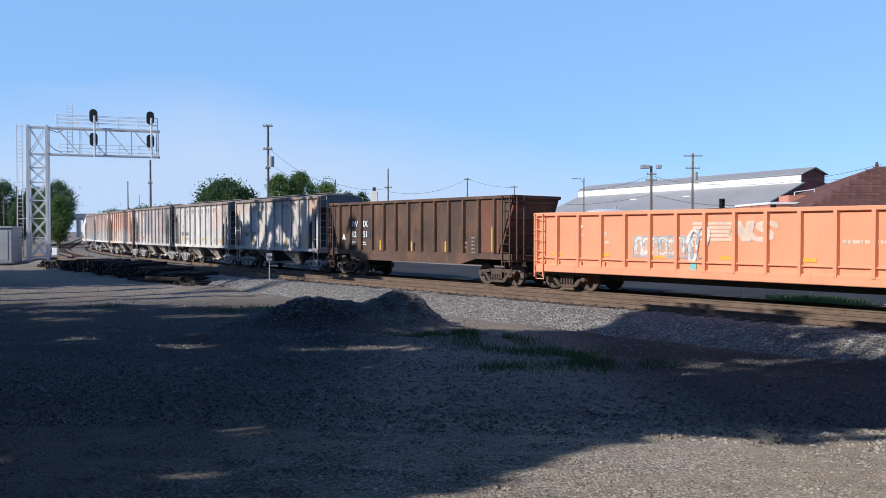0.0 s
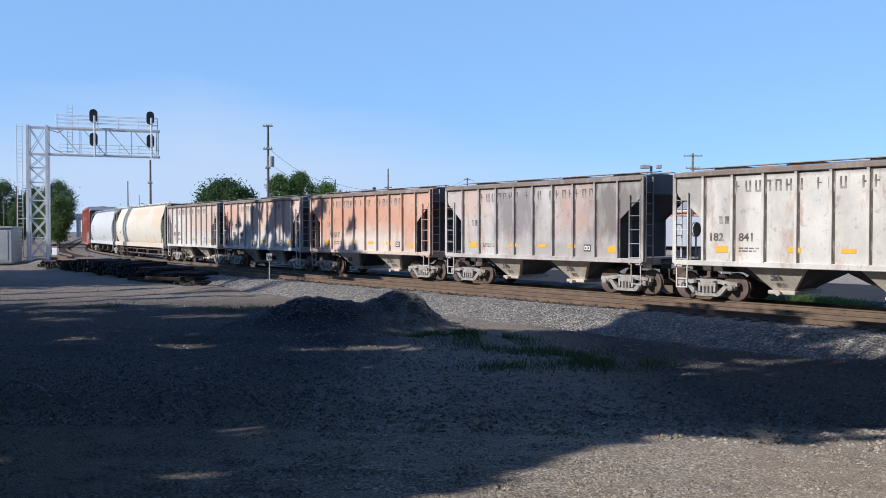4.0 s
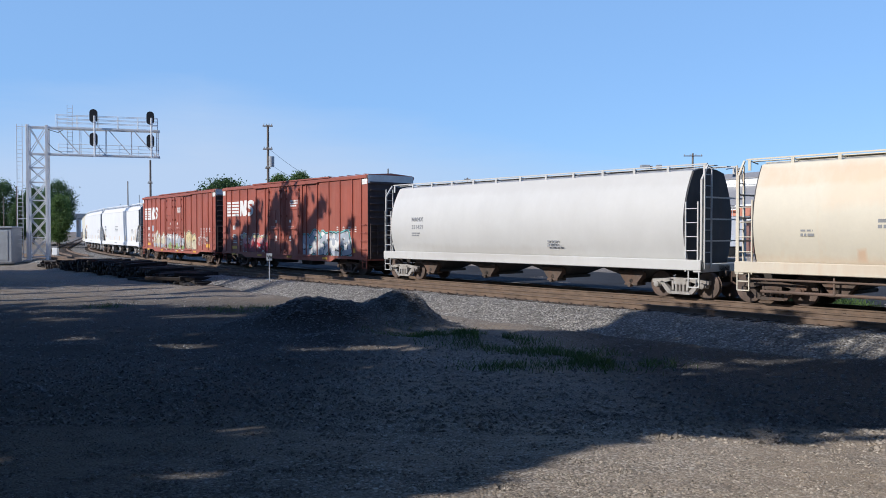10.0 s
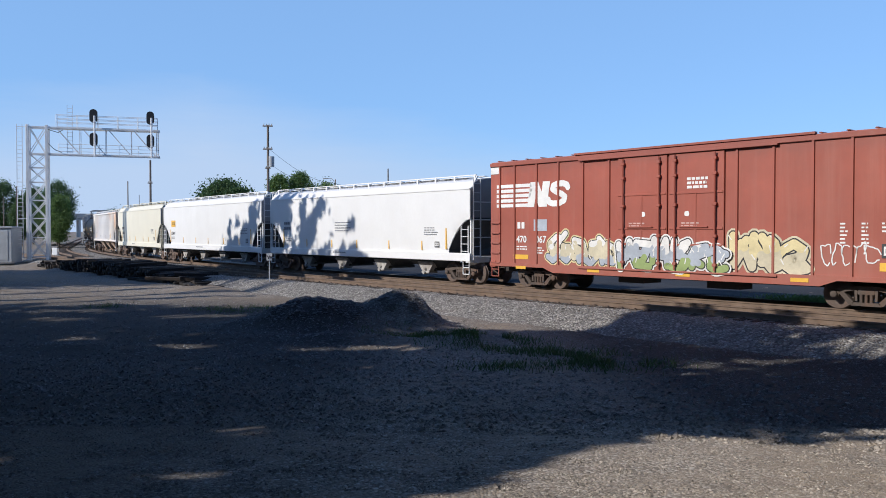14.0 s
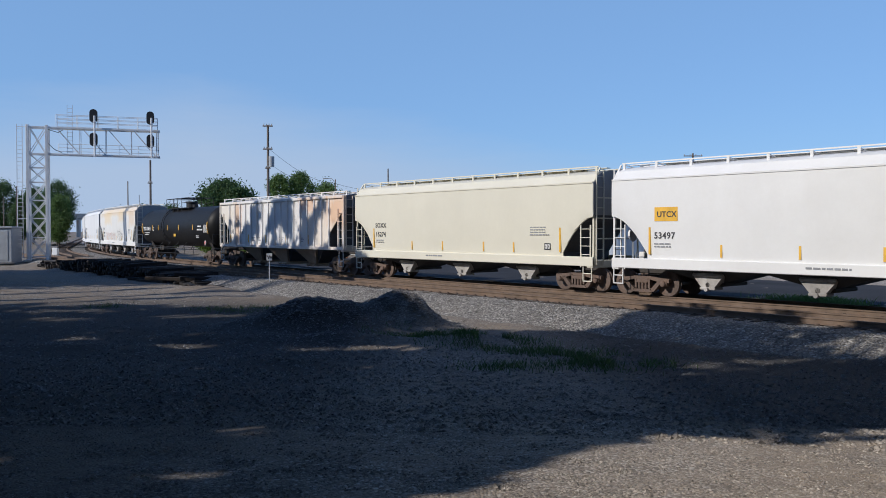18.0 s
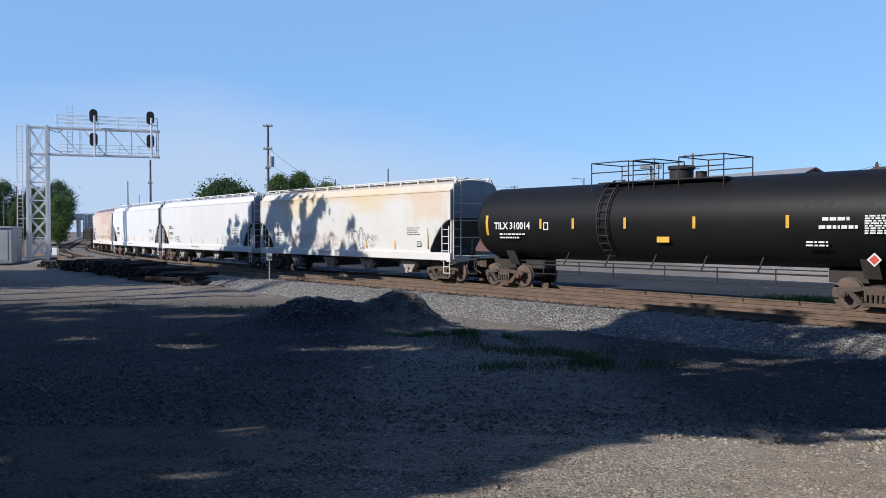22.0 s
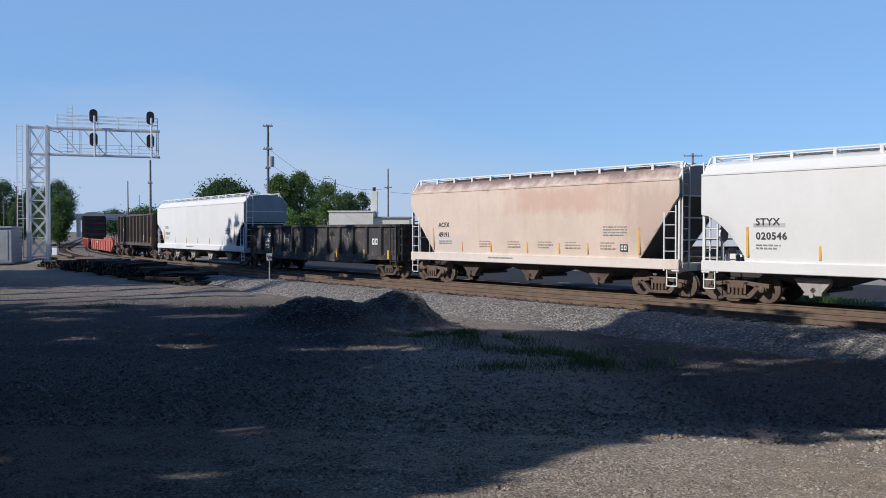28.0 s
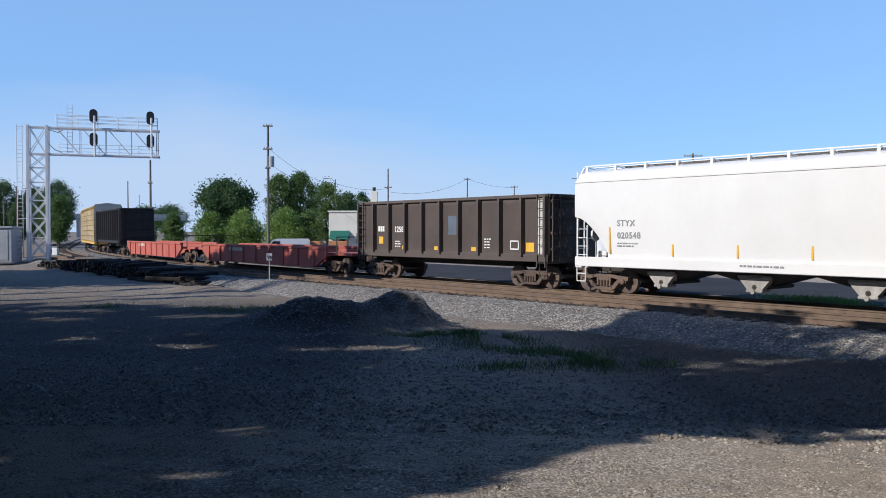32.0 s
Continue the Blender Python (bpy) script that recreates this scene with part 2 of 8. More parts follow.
def stone_material(name, tones, dirt, scale, dirt_at=(0.45, 0.6), bump=0.9, speck=0.35, with_shade=True):
    """Loose stone: cells of grey and tan at the size of the stones, with soil showing between them in patches."""
    m = bpy.data.materials.new(name)
    m.use_nodes = True
    nt = m.node_tree
    bsdf = nt.nodes["Principled BSDF"]
    co = nt.nodes.new("ShaderNodeTexCoord").outputs["Object"]
    cell = nt.nodes.new("ShaderNodeTexVoronoi")
    cell.inputs["Scale"].default_value = scale
    nt.links.new(co, cell.inputs["Vector"])
    sep = nt.nodes.new("ShaderNodeSeparateColor")
    nt.links.new(cell.outputs["Color"], sep.inputs["Color"])
    col = blend(nt, sep.outputs[0], tones[0], tones[1])
    col = blend(nt, ramp(nt, sep.outputs[1], 1 - speck, 1 - speck + 0.25), col, tones[2])
    edge = ramp(nt, cell.outputs["Distance"], 0.35, 0.75)
    col = blend(nt, blend(nt, 0.42, (0, 0, 0), edge), col, (0.05, 0.045, 0.04))
    patch = noise_node(nt, co, 0.32, 7.0, 0.62, (1, 1, 1))
    soil = blend(nt, noise_node(nt, co, 9.0, 5.0, 0.7), dirt, tuple(c * 0.55 for c in dirt))
    col = blend(nt, ramp(nt, patch, *dirt_at), col, soil)
    stain = noise_node(nt, co, 0.11, 6.0, 0.6)
    col = blend(nt, blend(nt, 0.2, (0, 0, 0), ramp(nt, stain, 0.45, 0.7)), col, (0.07, 0.065, 0.06))
    mottle = noise_node(nt, co, 3.2, 6.0, 0.7, (0.7, 1.5, 1))
    col = blend(nt, ramp(nt, mottle, 0.36, 0.62), blend(nt, 0.3, col, (0.06, 0.053, 0.047)), col)
    damp = noise_node(nt, co, 0.75, 5.0, 0.6, (1, 1.7, 1))
    col = blend(nt, blend(nt, 0.3, (0, 0, 0), ramp(nt, damp, 0.52, 0.68)), col, tuple(c * 0.3 for c in dirt))
    if with_shade:
        # darkens the gravel's own colour where the yard lies in shade
        col = blend(nt, shade_and_dark_rock(nt, co), col, blend(nt, 1.0, col, (0.155, 0.168, 0.192), "MULTIPLY"))
    nt.links.new(col, bsdf.inputs["Base Color"])
    bsdf.inputs["Roughness"].default_value = 0.95
    bsdf.inputs["Specular IOR Level"].default_value = 0.25
    inv = nt.nodes.new("ShaderNodeMath")
    inv.operation = "SUBTRACT"
    inv.inputs[0].default_value = 1.0
    nt.links.new(cell.outputs["Distance"], inv.inputs[1])
    b = nt.nodes.new("ShaderNodeBump")
    b.inputs["Strength"].default_value, b.inputs["Distance"].default_value = bump, 0.9 / scale
    nt.links.new(inv.outputs[0], b.inputs["Height"])
    nt.links.new(b.outputs["Normal"], bsdf.inputs["Normal"])
    return m


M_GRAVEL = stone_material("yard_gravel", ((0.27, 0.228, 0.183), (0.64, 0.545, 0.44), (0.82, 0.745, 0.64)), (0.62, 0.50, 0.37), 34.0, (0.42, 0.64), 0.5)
M_BALLAST = stone_material("ballast_stone", ((0.16, 0.15, 0.138), (0.35, 0.33, 0.302), (0.58, 0.55, 0.50)), (0.32, 0.27, 0.21), 15.0, (0.62, 0.75), 1.0, with_shade=False)


def axis_steps(lo, fine_lo, fine_hi, hi, step):
    a = [fine_lo + i * step for i in range(int((fine_hi - fine_lo) / step) + 1)]
    out, d = [a[-1]], step
    while out[-1] < hi:
        d *= 1.35
        out.append(out[-1] + d)
    low, d = [a[0]], step
    while low[-1] > lo:
        d *= 1.35
        low.append(low[-1] - d)
    return low[:0:-1] + a + out[1:]


def make_ground():
    xs, ys = axis_steps(-3200, -34, 22, 3200, 0.34), axis_steps(-3200, 3, 46, 3500, 0.34)
    verts = [(x, y, ground_z(x, y) if abs(x) < 400 and -60 < y < 500 else -0.55) for y in ys for x in xs]
    w = len(xs)
    faces = [(j * w + i, j * w + i + 1, (j + 1) * w + i + 1, (j + 1) * w + i) for j in range(len(ys) - 1) for i in range(w - 1)]
    me = bpy.data.meshes.new("ground")
    me.from_pydata(verts, [], faces)
    me.polygons.foreach_set("use_smooth", [True] * len(me.polygons))
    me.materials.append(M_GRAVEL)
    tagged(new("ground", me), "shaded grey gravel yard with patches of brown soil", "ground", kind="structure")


def bed_height(q, o, x, y):
    z = -0.2
    if q < 20.45:
        z = -0.2 - 0.46 * min(1.2, (20.45 - q) / 1.5)
    if o > 2.4:
        z = min(z, -0.2 - 0.46 * min(1.2, (o - 2.4) / 1.6))
    return z + 0.035 * noise.noise((x * 1.1, y * 1.1, 3)) + 0.02 * noise.noise((x * 3.1, y * 3.1, 7))


def make_ballast_bed():
    """The stone bed under the tracks, from the near shoulder to the far one."""
    verts, faces, n = [], [], 34
    ss = [-120 + i * 2.0 for i in range(40)] + [-40 + i * 0.5 for i in range(200)] + [60 + i * 2.0 for i in range(200)]
    for s in ss:
        s_near = min(s, 130)
        nx, ny = ACROSS.x * 18.75 + AWAY.x * s_near, ACROSS.y * 18.75 + AWAY.y * s_near
        fx, fy, _ = beside_line(s, 4.1)
        if s > 80:
            ax, ay, _ = beside_line(s, -8.5)
            u = smoothstep(80, 130, s)
            nx, ny = nx * (1 - u) + ax * u, ny * (1 - u) + ay * u
        for j in range(n + 1):
            t = j / n
            t = t * 0.6 + 0.4 * (t * t * (3 - 2 * t)) if s < 60 else t
            x, y = nx + (fx - nx) * t, ny + (fy - ny) * t
            o, _s = line_offset(x, y)
            q = x * ACROSS.x + y * ACROSS.y
            if s > 80:
                z = -0.2 if 0.04 < t < 0.96 else -0.75
            else:
                z = bed_height(q, o, x, y)
            verts.append((x, y, z))
    for i in range(len(ss) - 1):
        for j in range(n):
            a = i * (n + 1) + j
            faces.append((a, a + n + 1, a + n + 2, a + 1))
    me = bpy.data.meshes.new("ballast_bed")
    me.from_pydata(verts, [], faces)
    me.polygons.foreach_set("use_smooth", [True] * len(me.polygons))
    me.materials.append(M_BALLAST)
    tagged(new("ballast_bed", me), "pale grey crushed stone ballast under the tracks", "ballast", kind="structure")


make_ground()
make_ballast_bed()

M_RAIL = surface("rusty_rail", (0.17, 0.12, 0.085), 0.75, 0.0, 0.3, 30, 2.0, 0.3, 90, rust=0.4, rust_color=(0.22, 0.13, 0.075))
M_RAIL_TOP = surface("worn_rail_head", (0.45, 0.42, 0.40), 0.35, 0.9, 0.15, 40, 3.0, 0.1, 120)
M_TIE = surface("creosoted_timber", (0.085, 0.065, 0.05), 0.9, 0.0, 0.45, 20, 2.0, 0.6, 40, random=0.5)
M_PLATE = surface("rail_anchor_iron", (0.09, 0.065, 0.05), 0.8, 0.1, 0.3, 30, 3.0, 0.3, 80)

RAIL = [(-0.075, -0.18), (0.075, -0.18), (0.072, -0.165), (0.012, -0.145), (0.011, -0.05), (0.036, -0.042), (0.037, -0.008), (0.026, 0.0),
        (-0.026, 0.0), (-0.037, -0.008), (-0.036, -0.042), (-0.011, -0.05), (-0.012, -0.145), (-0.072, -0.165)]


def sweep_rail(points):
    g = Geo()
    g.loft([[(x + math.cos(h) * a, y - math.sin(h) * a, z) for a, z in RAIL] for x, y, h in points])
    return g


def make_track(name, label, where, lo, hi, tie_lo, tie_hi, step=2.0, tie_step=0.53, plates=None):
    """One track: two rails, and each tie near the eye as a piece of its own."""
    root = empty(name, label, "railway track", "tracks")
    tagged(root, kind="structure")
    for side in (-1, 1):
        pts = []
        s = lo
        while s <= hi:
            x, y, h = where(s)
            pts.append((x + math.cos(h) * side * GAUGE, y - math.sin(h) * side * GAUGE, h))
            s += step if s < 140 else step * 4
        part("rail", sweep_rail(pts), M_RAIL, root, "rust-brown steel rail", 40)
    tie = Geo().soft_box(-0.115, 0.115, -1.3, 1.3, -0.36, -0.186, 0.015).mesh("tie", M_TIE)
    plate = Geo().box(-0.09, 0.09, -0.17, 0.17, -0.186, -0.172).box(-0.03, 0.03, -0.12, -0.07, -0.172, -0.14).box(-0.03, 0.03, 0.07, 0.12, -0.172, -0.14).mesh("tie_plate", M_PLATE)
    s, rest, k = tie_lo, Geo(), 0
    while s < tie_hi:
        x, y, h = where(s)
        m = Matrix.Translation((x, y, random.uniform(-0.012, 0.012))) @ Matrix.Rotation(math.pi / 2 - h + random.uniform(-0.02, 0.02), 4, "Z")
        if k < 290:
            ob = part("tie", tie, None, root, at=m)
            if plates and plates[0] < s < plates[1]:
                for side in (-1, 1):
                    part("tie_plate", plate, None, ob, at=Matrix.Translation((0, side * GAUGE, 0)))
        k += 1
        s += tie_step * (1 if s < 60 else 1.0)
    return root


def parallel(s):
    """A second curved track on the near side of the far curve."""
    return beside_line(s, -4.3)


make_track("train_track", "curving railway track with rusty rails", on_line, -90, 470, -6, 135, plates=(4, 40))
make_track("front_track", "straight railway track with rust-brown rails in front of the train", on_front, -60, 110, -4, 108, plates=(2, 44))
make_track("far_track", "railway track leading away beside the curve", parallel, 84, 470, 84, 200, plates=None)


def scatter_stones(name, label, count, spots, size, material, seed, sides=6):
    """Loose stones lying on the ground, one object for the uncountable lot."""
    rng = random.Random(seed)
    v, f = [], []
    for _ in range(count):
        x, y, z = spots(rng)
        r = size[0] + (size[1] - size[0]) * rng.random() ** 2.5
        a0, k = rng.uniform(0, 6.28), len(v)
        sx, sy, sz = rng.uniform(0.7, 1.3), rng.uniform(0.7, 1.3), rng.uniform(0.5, 0.9)
        ca, sa = math.cos(a0), math.sin(a0)
        pts = []
        for j in range(4):
            a = math.pi / 2 * j + rng.uniform(-0.35, 0.35)
            q = r * rng.uniform(0.8, 1.2)
            pts.append((q * math.cos(a) * sx, q * math.sin(a) * sy, r * rng.uniform(-0.1, 0.35) * sz))
        pts.append((rng.uniform(-0.4, 0.4) * r, rng.uniform(-0.4, 0.4) * r, r * sz))
        pts.append((rng.uniform(-0.5, 0.5) * r, rng.uniform(-0.5, 0.5) * r, r * sz * 0.8))
        for p in pts:
            v.append((x + p[0] * ca - p[1] * sa, y + p[0] * sa + p[1] * ca, z + p[2]))
        f += [(k, k + 1, k + 4), (k + 1, k + 2, k + 4), (k + 2, k + 5, k + 4), (k + 2, k + 3, k + 5), (k + 3, k, k + 5), (k, k + 4, k + 5)]
    me = bpy.data.meshes.new(name)
    me.from_pydata(v, [], f)
    me.materials.append(material)
    return tagged(new(name, me), label, "stones", kind="stuff")


def stone_paint(name, a, b, c, with_shade=True):
    m = bpy.data.materials.new(name)
    m.use_nodes = True
    nt = m.node_tree
    bsdf = nt.nodes["Principled BSDF"]
    isl = nt.nodes.new("ShaderNodeNewGeometry").outputs["Random Per Island"]
    r = nt.nodes.new("ShaderNodeValToRGB")
    e = r.color_ramp.elements
    e[0].color, e[1].color, e[1].position = (*a, 1), (*c, 1), 1.0
    e.new(0.6).color = (*b, 1)
    nt.links.new(isl, r.inputs["Fac"])
    co = nt.nodes.new("ShaderNodeTexCoord").outputs["Object"]
    col = blend(nt, noise_node(nt, co, 40, 4), r.outputs["Color"], tuple(q * 0.6 for q in b))
    if with_shade:
        # the yard's shade is painted into the loose stones too
        col = blend(nt, shade_and_dark_rock(nt, co), col, blend(nt, 1.0, col, (0.5, 0.55, 0.63), "MULTIPLY"))
    nt.links.new(col, bsdf.inputs["Base Color"])
    bsdf.inputs["Roughness"].default_value = 0.9
    return m


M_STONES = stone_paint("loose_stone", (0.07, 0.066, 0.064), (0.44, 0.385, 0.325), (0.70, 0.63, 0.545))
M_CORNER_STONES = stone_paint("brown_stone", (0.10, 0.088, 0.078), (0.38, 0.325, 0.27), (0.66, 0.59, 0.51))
M_BALLAST_STONES = stone_paint("ballast_piece", (0.13, 0.122, 0.112), (0.36, 0.34, 0.31), (0.66, 0.63, 0.58), False)


def yard_spot(rng):
    y = 4.6 * (24.0 / 4.6) ** (rng.random() ** 1.25)
    x = rng.uniform(-0.6, 0.6) * y
    return x, y, ground_z(x, y) - 0.004


def bed_spot(rng):
    s = rng.uniform(-6, 34) if rng.random() < 0.75 else rng.uniform(30, 60)
    q = rng.uniform(18.75, 21.3) if rng.random() < 0.8 else rng.uniform(21.3, 30)
    x, y = ACROSS.x * q + AWAY.x * s, ACROSS.y * q + AWAY.y * s
    o, _ = line_offset(x, y)
    if o > 2.4:
        return bed_spot(rng)
    return x, y, max(bed_height(q, o, x, y), ground_z(x, y)) - 0.008


def heap_spot(rng):
    cx, cy, r = ((-3.55, 24.3, 1.9), (-1.2, 25.0, 1.5), (-0.9, 24.8, 1.2), (-5.0, 24.6, 1.6), (-2.0, 19.5, 4.0), (-6.0, 19.0, 6.0), (-4.0, 16.0, 5.0))[rng.randrange(7)]
    x, y = cx + rng.gauss(0, 0.55) * r, cy + rng.gauss(0, 0.55) * r
    return x, y, ground_z(x, y) - 0.006


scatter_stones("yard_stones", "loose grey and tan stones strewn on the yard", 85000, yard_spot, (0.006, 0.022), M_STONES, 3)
def mid_spot(rng):
    y = 9.0 * (48.0 / 9.0) ** rng.random()
    x = rng.uniform(-0.58, 0.58) * y
    if x * ACROSS.x + y * ACROSS.y > 18.7:
        return mid_spot(rng)
    return x, y, ground_z(x, y) - 0.006


def corner_spot(rng):
    x, y = rng.uniform(-2.5, 7.0), 5.2 + 6.5 * rng.random()
    return x, y, ground_z(x, y) - 0.005


scatter_stones("corner_stones", "loose brown and grey stones on the tan corner of the yard", 9000, corner_spot, (0.010, 0.030), M_CORNER_STONES, 14)
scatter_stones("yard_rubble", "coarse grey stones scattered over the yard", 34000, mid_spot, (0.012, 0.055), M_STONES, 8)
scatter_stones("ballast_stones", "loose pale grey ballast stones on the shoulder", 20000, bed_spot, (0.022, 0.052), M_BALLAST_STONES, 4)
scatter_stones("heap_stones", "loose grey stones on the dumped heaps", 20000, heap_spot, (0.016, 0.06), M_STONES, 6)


def grass_patch(name, label, count, spots, height, material, seed):
    rng = random.Random(seed)
    v, f = [], []
    for _ in range(count):
        x, y, z = spots(rng)
        h = height * rng.uniform(0.4, 1.25)
        a, w = rng.uniform(0, 6.28), rng.uniform(0.006, 0.014)
        lx, ly = rng.gauss(0, 0.35) * h, rng.gauss(0, 0.35) * h
        k = len(v)
        v += [(x - w * math.cos(a), y - w * math.sin(a), z), (x + w * math.cos(a), y + w * math.sin(a), z), (x + lx * 0.5, y + ly * 0.5, z + h * 0.65), (x + lx, y + ly, z + h)]
        f += [(k, k + 1, k + 2), (k + 1, k + 3, k + 2)]
    me = bpy.data.meshes.new(name)
    me.from_pydata(v, [], f)
    me.materials.append(material)
    return tagged(new(name, me), label, "grass", kind="stuff")
# ---------------------------------------------------------------- freight cars (x forward, near side at -y)
M_STEEL = surface("grimy_truck_steel", (0.11, 0.085, 0.07), 0.85, 0.0, 0.4, 18, 1.5, 0.3, 50, rust=0.6, rust_color=(0.19, 0.10, 0.06))
M_TRUCK_PALE = surface("dusty_truck_steel", (0.44, 0.42, 0.395), 0.85, 0.0, 0.35, 18, 1.5, 0.3, 50, rust=0.5, rust_color=(0.14, 0.10, 0.08))
M_TRUCK_RUST = surface("rusty_truck_steel", (0.16, 0.115, 0.092), 0.85, 0.0, 0.35, 18, 1.5, 0.3, 50, rust=0.5, rust_color=(0.20, 0.125, 0.09))
M_WHEEL = surface("wheel_steel", (0.15, 0.11, 0.09), 0.7, 0.0, 0.35, 12, 2.0, 0.2, 50, rust=0.5, rust_color=(0.22, 0.12, 0.07))
M_TREAD = surface("bright_tread", (0.42, 0.40, 0.38), 0.35, 0.9, 0.2, 30, 3.0, 0.1, 60)
M_UNDER = surface("underframe_grime", (0.055, 0.048, 0.043), 0.9, 0.0, 0.35, 12, 1.2, 0.3, 40)
M_BLACK = surface("black_fitting", (0.03, 0.03, 0.032), 0.7, 0.0, 0.3, 12, 2.0, 0.15, 60)
M_WHITE_MARK = surface("white_marking", (0.80, 0.80, 0.78), 0.7, 0.0, 0.12, 20, 2.0, 0.0)
M_BLACK_MARK = surface("black_marking", (0.06, 0.06, 0.065), 0.7, 0.0, 0.2, 20, 2.0, 0.0)
M_GREY_MARK = surface("faded_grey_marking", (0.30, 0.31, 0.33), 0.8, 0.0, 0.2, 20, 2.0, 0.0)
M_NAME_MARK = surface("worn_dark_lettering", (0.15, 0.14, 0.138), 0.8, 0.0, 0.3, 20, 2.0, 0.0, rust=0.75, rust_color=(0.55, 0.50, 0.46), rust_at=(0.5, 0.62), streak=(3, 3, 1))
M_DUSTY_MARK = surface("dusty_pink_marking", (0.60, 0.40, 0.36), 0.8, 0.0, 0.2, 20, 2.0, 0.0)
M_FAINT_MARK = surface("faint_brown_marking", (0.46, 0.38, 0.32), 0.8, 0.0, 0.2, 20, 2.0, 0.0)
M_YELLOW = surface("yellow_reflector", (0.80, 0.47, 0.05), 0.5, 0.0, 0.15, 20, 3.0, 0.0)
M_RED_MARK = surface("red_marking", (0.60, 0.08, 0.06), 0.6, 0.0, 0.2, 20, 2.0, 0.0)

WHEEL_R = 0.457
SHARED = {}


def shared(key, make):
    if key not in SHARED:
        SHARED[key] = make()
    return SHARED[key]


def side_frame_shape():
    """A cast side frame: bowed top and bottom chords round a spring pocket, with a bearing box at each end."""
    g = Geo()
    w = 0.09
    for sx in (-1, 1):
        g.prism([(sx * 1.10, 0.50), (sx * 1.10, 0.63), (sx * 0.72, 0.66), (sx * 0.38, 0.70), (sx * 0.30, 0.60), (sx * 0.66, 0.52)], -w, w)
        g.prism([(sx * 0.80, 0.52), (sx * 0.68, 0.58), (sx * 0.36, 0.26), (sx * 0.40, 0.16), (sx * 0.48, 0.16)], -w, w)
        g.prism([(sx * 0.24, 0.28), (sx * 0.31, 0.28), (sx * 0.33, 0.66), (sx * 0.25, 0.66)], -w, w)
        g.soft_box(sx * 0.89 - 0.13, sx * 0.89 + 0.13, -0.12, 0.13, 0.37, 0.58, 0.03)
        g.disc_y(sx * 0.89, WHEEL_R, -0.13, -0.21, [(0, 0.105), (0.7, 0.10), (1, 0.06)], 12)
    g.prism([(-0.42, 0.60), (0.42, 0.60), (0.36, 0.71), (-0.36, 0.71)], -w, w)
    g.prism([(-0.42, 0.14), (0.42, 0.14), (0.34, 0.24), (-0.34, 0.24)], -w * 1.1, w * 1.1)
    for k in range(3):
        x = -0.14 + 0.14 * k
        for j in range(5):
            z = 0.25 + 0.045 * j
            g.disc_y(x, z, -0.075, 0.075, [(0, 0.001), (0.02, 0.02), (0.98, 0.02), (1, 0.001)], 6)
        g.rod((x, -0.06, 0.24), (x, -0.06, 0.48), 0.05, 8)
    g.soft_box(-0.24, 0.24, -0.10, 0.10, 0.46, 0.60, 0.02)
    return g


def wheel_shape():
    g = Geo()
    for side in (-1, 1):
        y = side * 0.75
        g.disc_y(0, 0, y + side * 0.07, y - side * 0.065, [(0, 0.30), (0.0, 0.43), (0.06, WHEEL_R - 0.004), (0.74, WHEEL_R), (0.82, WHEEL_R + 0.012), (0.88, WHEEL_R + 0.027), (1.0, WHEEL_R + 0.02), (1.0, 0.40)], 28)
        g.disc_y(0, 0, y + side * 0.055, y - side * 0.05, [(0, 0.05), (0.0, 0.13), (0.35, 0.16), (0.45, 0.38), (0.55, 0.38), (0.65, 0.16), (1, 0.13), (1, 0.05)], 28)
        for k in range(3):
            t = 2 * math.pi * k / 3
            g.rod((0.24 * math.cos(t), y + side * 0.012, 0.24 * math.sin(t)), (0.24 * math.cos(t), y + side * 0.024, 0.24 * math.sin(t)), 0.03, 6)
    g.rod((0, -0.95, 0), (0, 0.95, 0), 0.085, 10)
    return g


WHEELSETS = []
TRUCKS = []


def add_truck(car, x, steel):
    """A two-axle truck: bolster, two cast side frames and two turning wheelsets."""
    def bolster():
        g = Geo().soft_box(-0.20, 0.20, -1.02, 1.02, 0.48, 0.74, 0.03)
        g.rod((0, 0, 0.70), (0, 0, 0.84), 0.19, 12)
        for sx in (-1, 1):
            g.box(sx * 0.34 - 0.03, sx * 0.34 + 0.03, -0.9, 0.9, 0.36, 0.44)
        return g.mesh("truck", M_UNDER)
    truck = part("truck", shared("bolster", bolster), None, car, at=(x, 0, 0))
    frame_mesh = shared("frame" + steel.name, lambda: side_frame_shape().mesh("side_frame", steel, 35))
    for side in (-1, 1):
        part("side_frame", frame_mesh, None, truck, at=Matrix.Translation((0, side * 1.0, 0)) @ Matrix.Rotation(0 if side < 0 else math.pi, 4, "Z"))
    wheels = shared("wheels", lambda: wheel_shape().mesh("wheelset", M_WHEEL, 40))
    for dx in (-0.89, 0.89):
        ws = part("wheelset", wheels, None, truck, at=(dx, 0, WHEEL_R))
        WHEELSETS.append((ws, car, dx))
    TRUCKS.append((truck, car, x))
    return truck


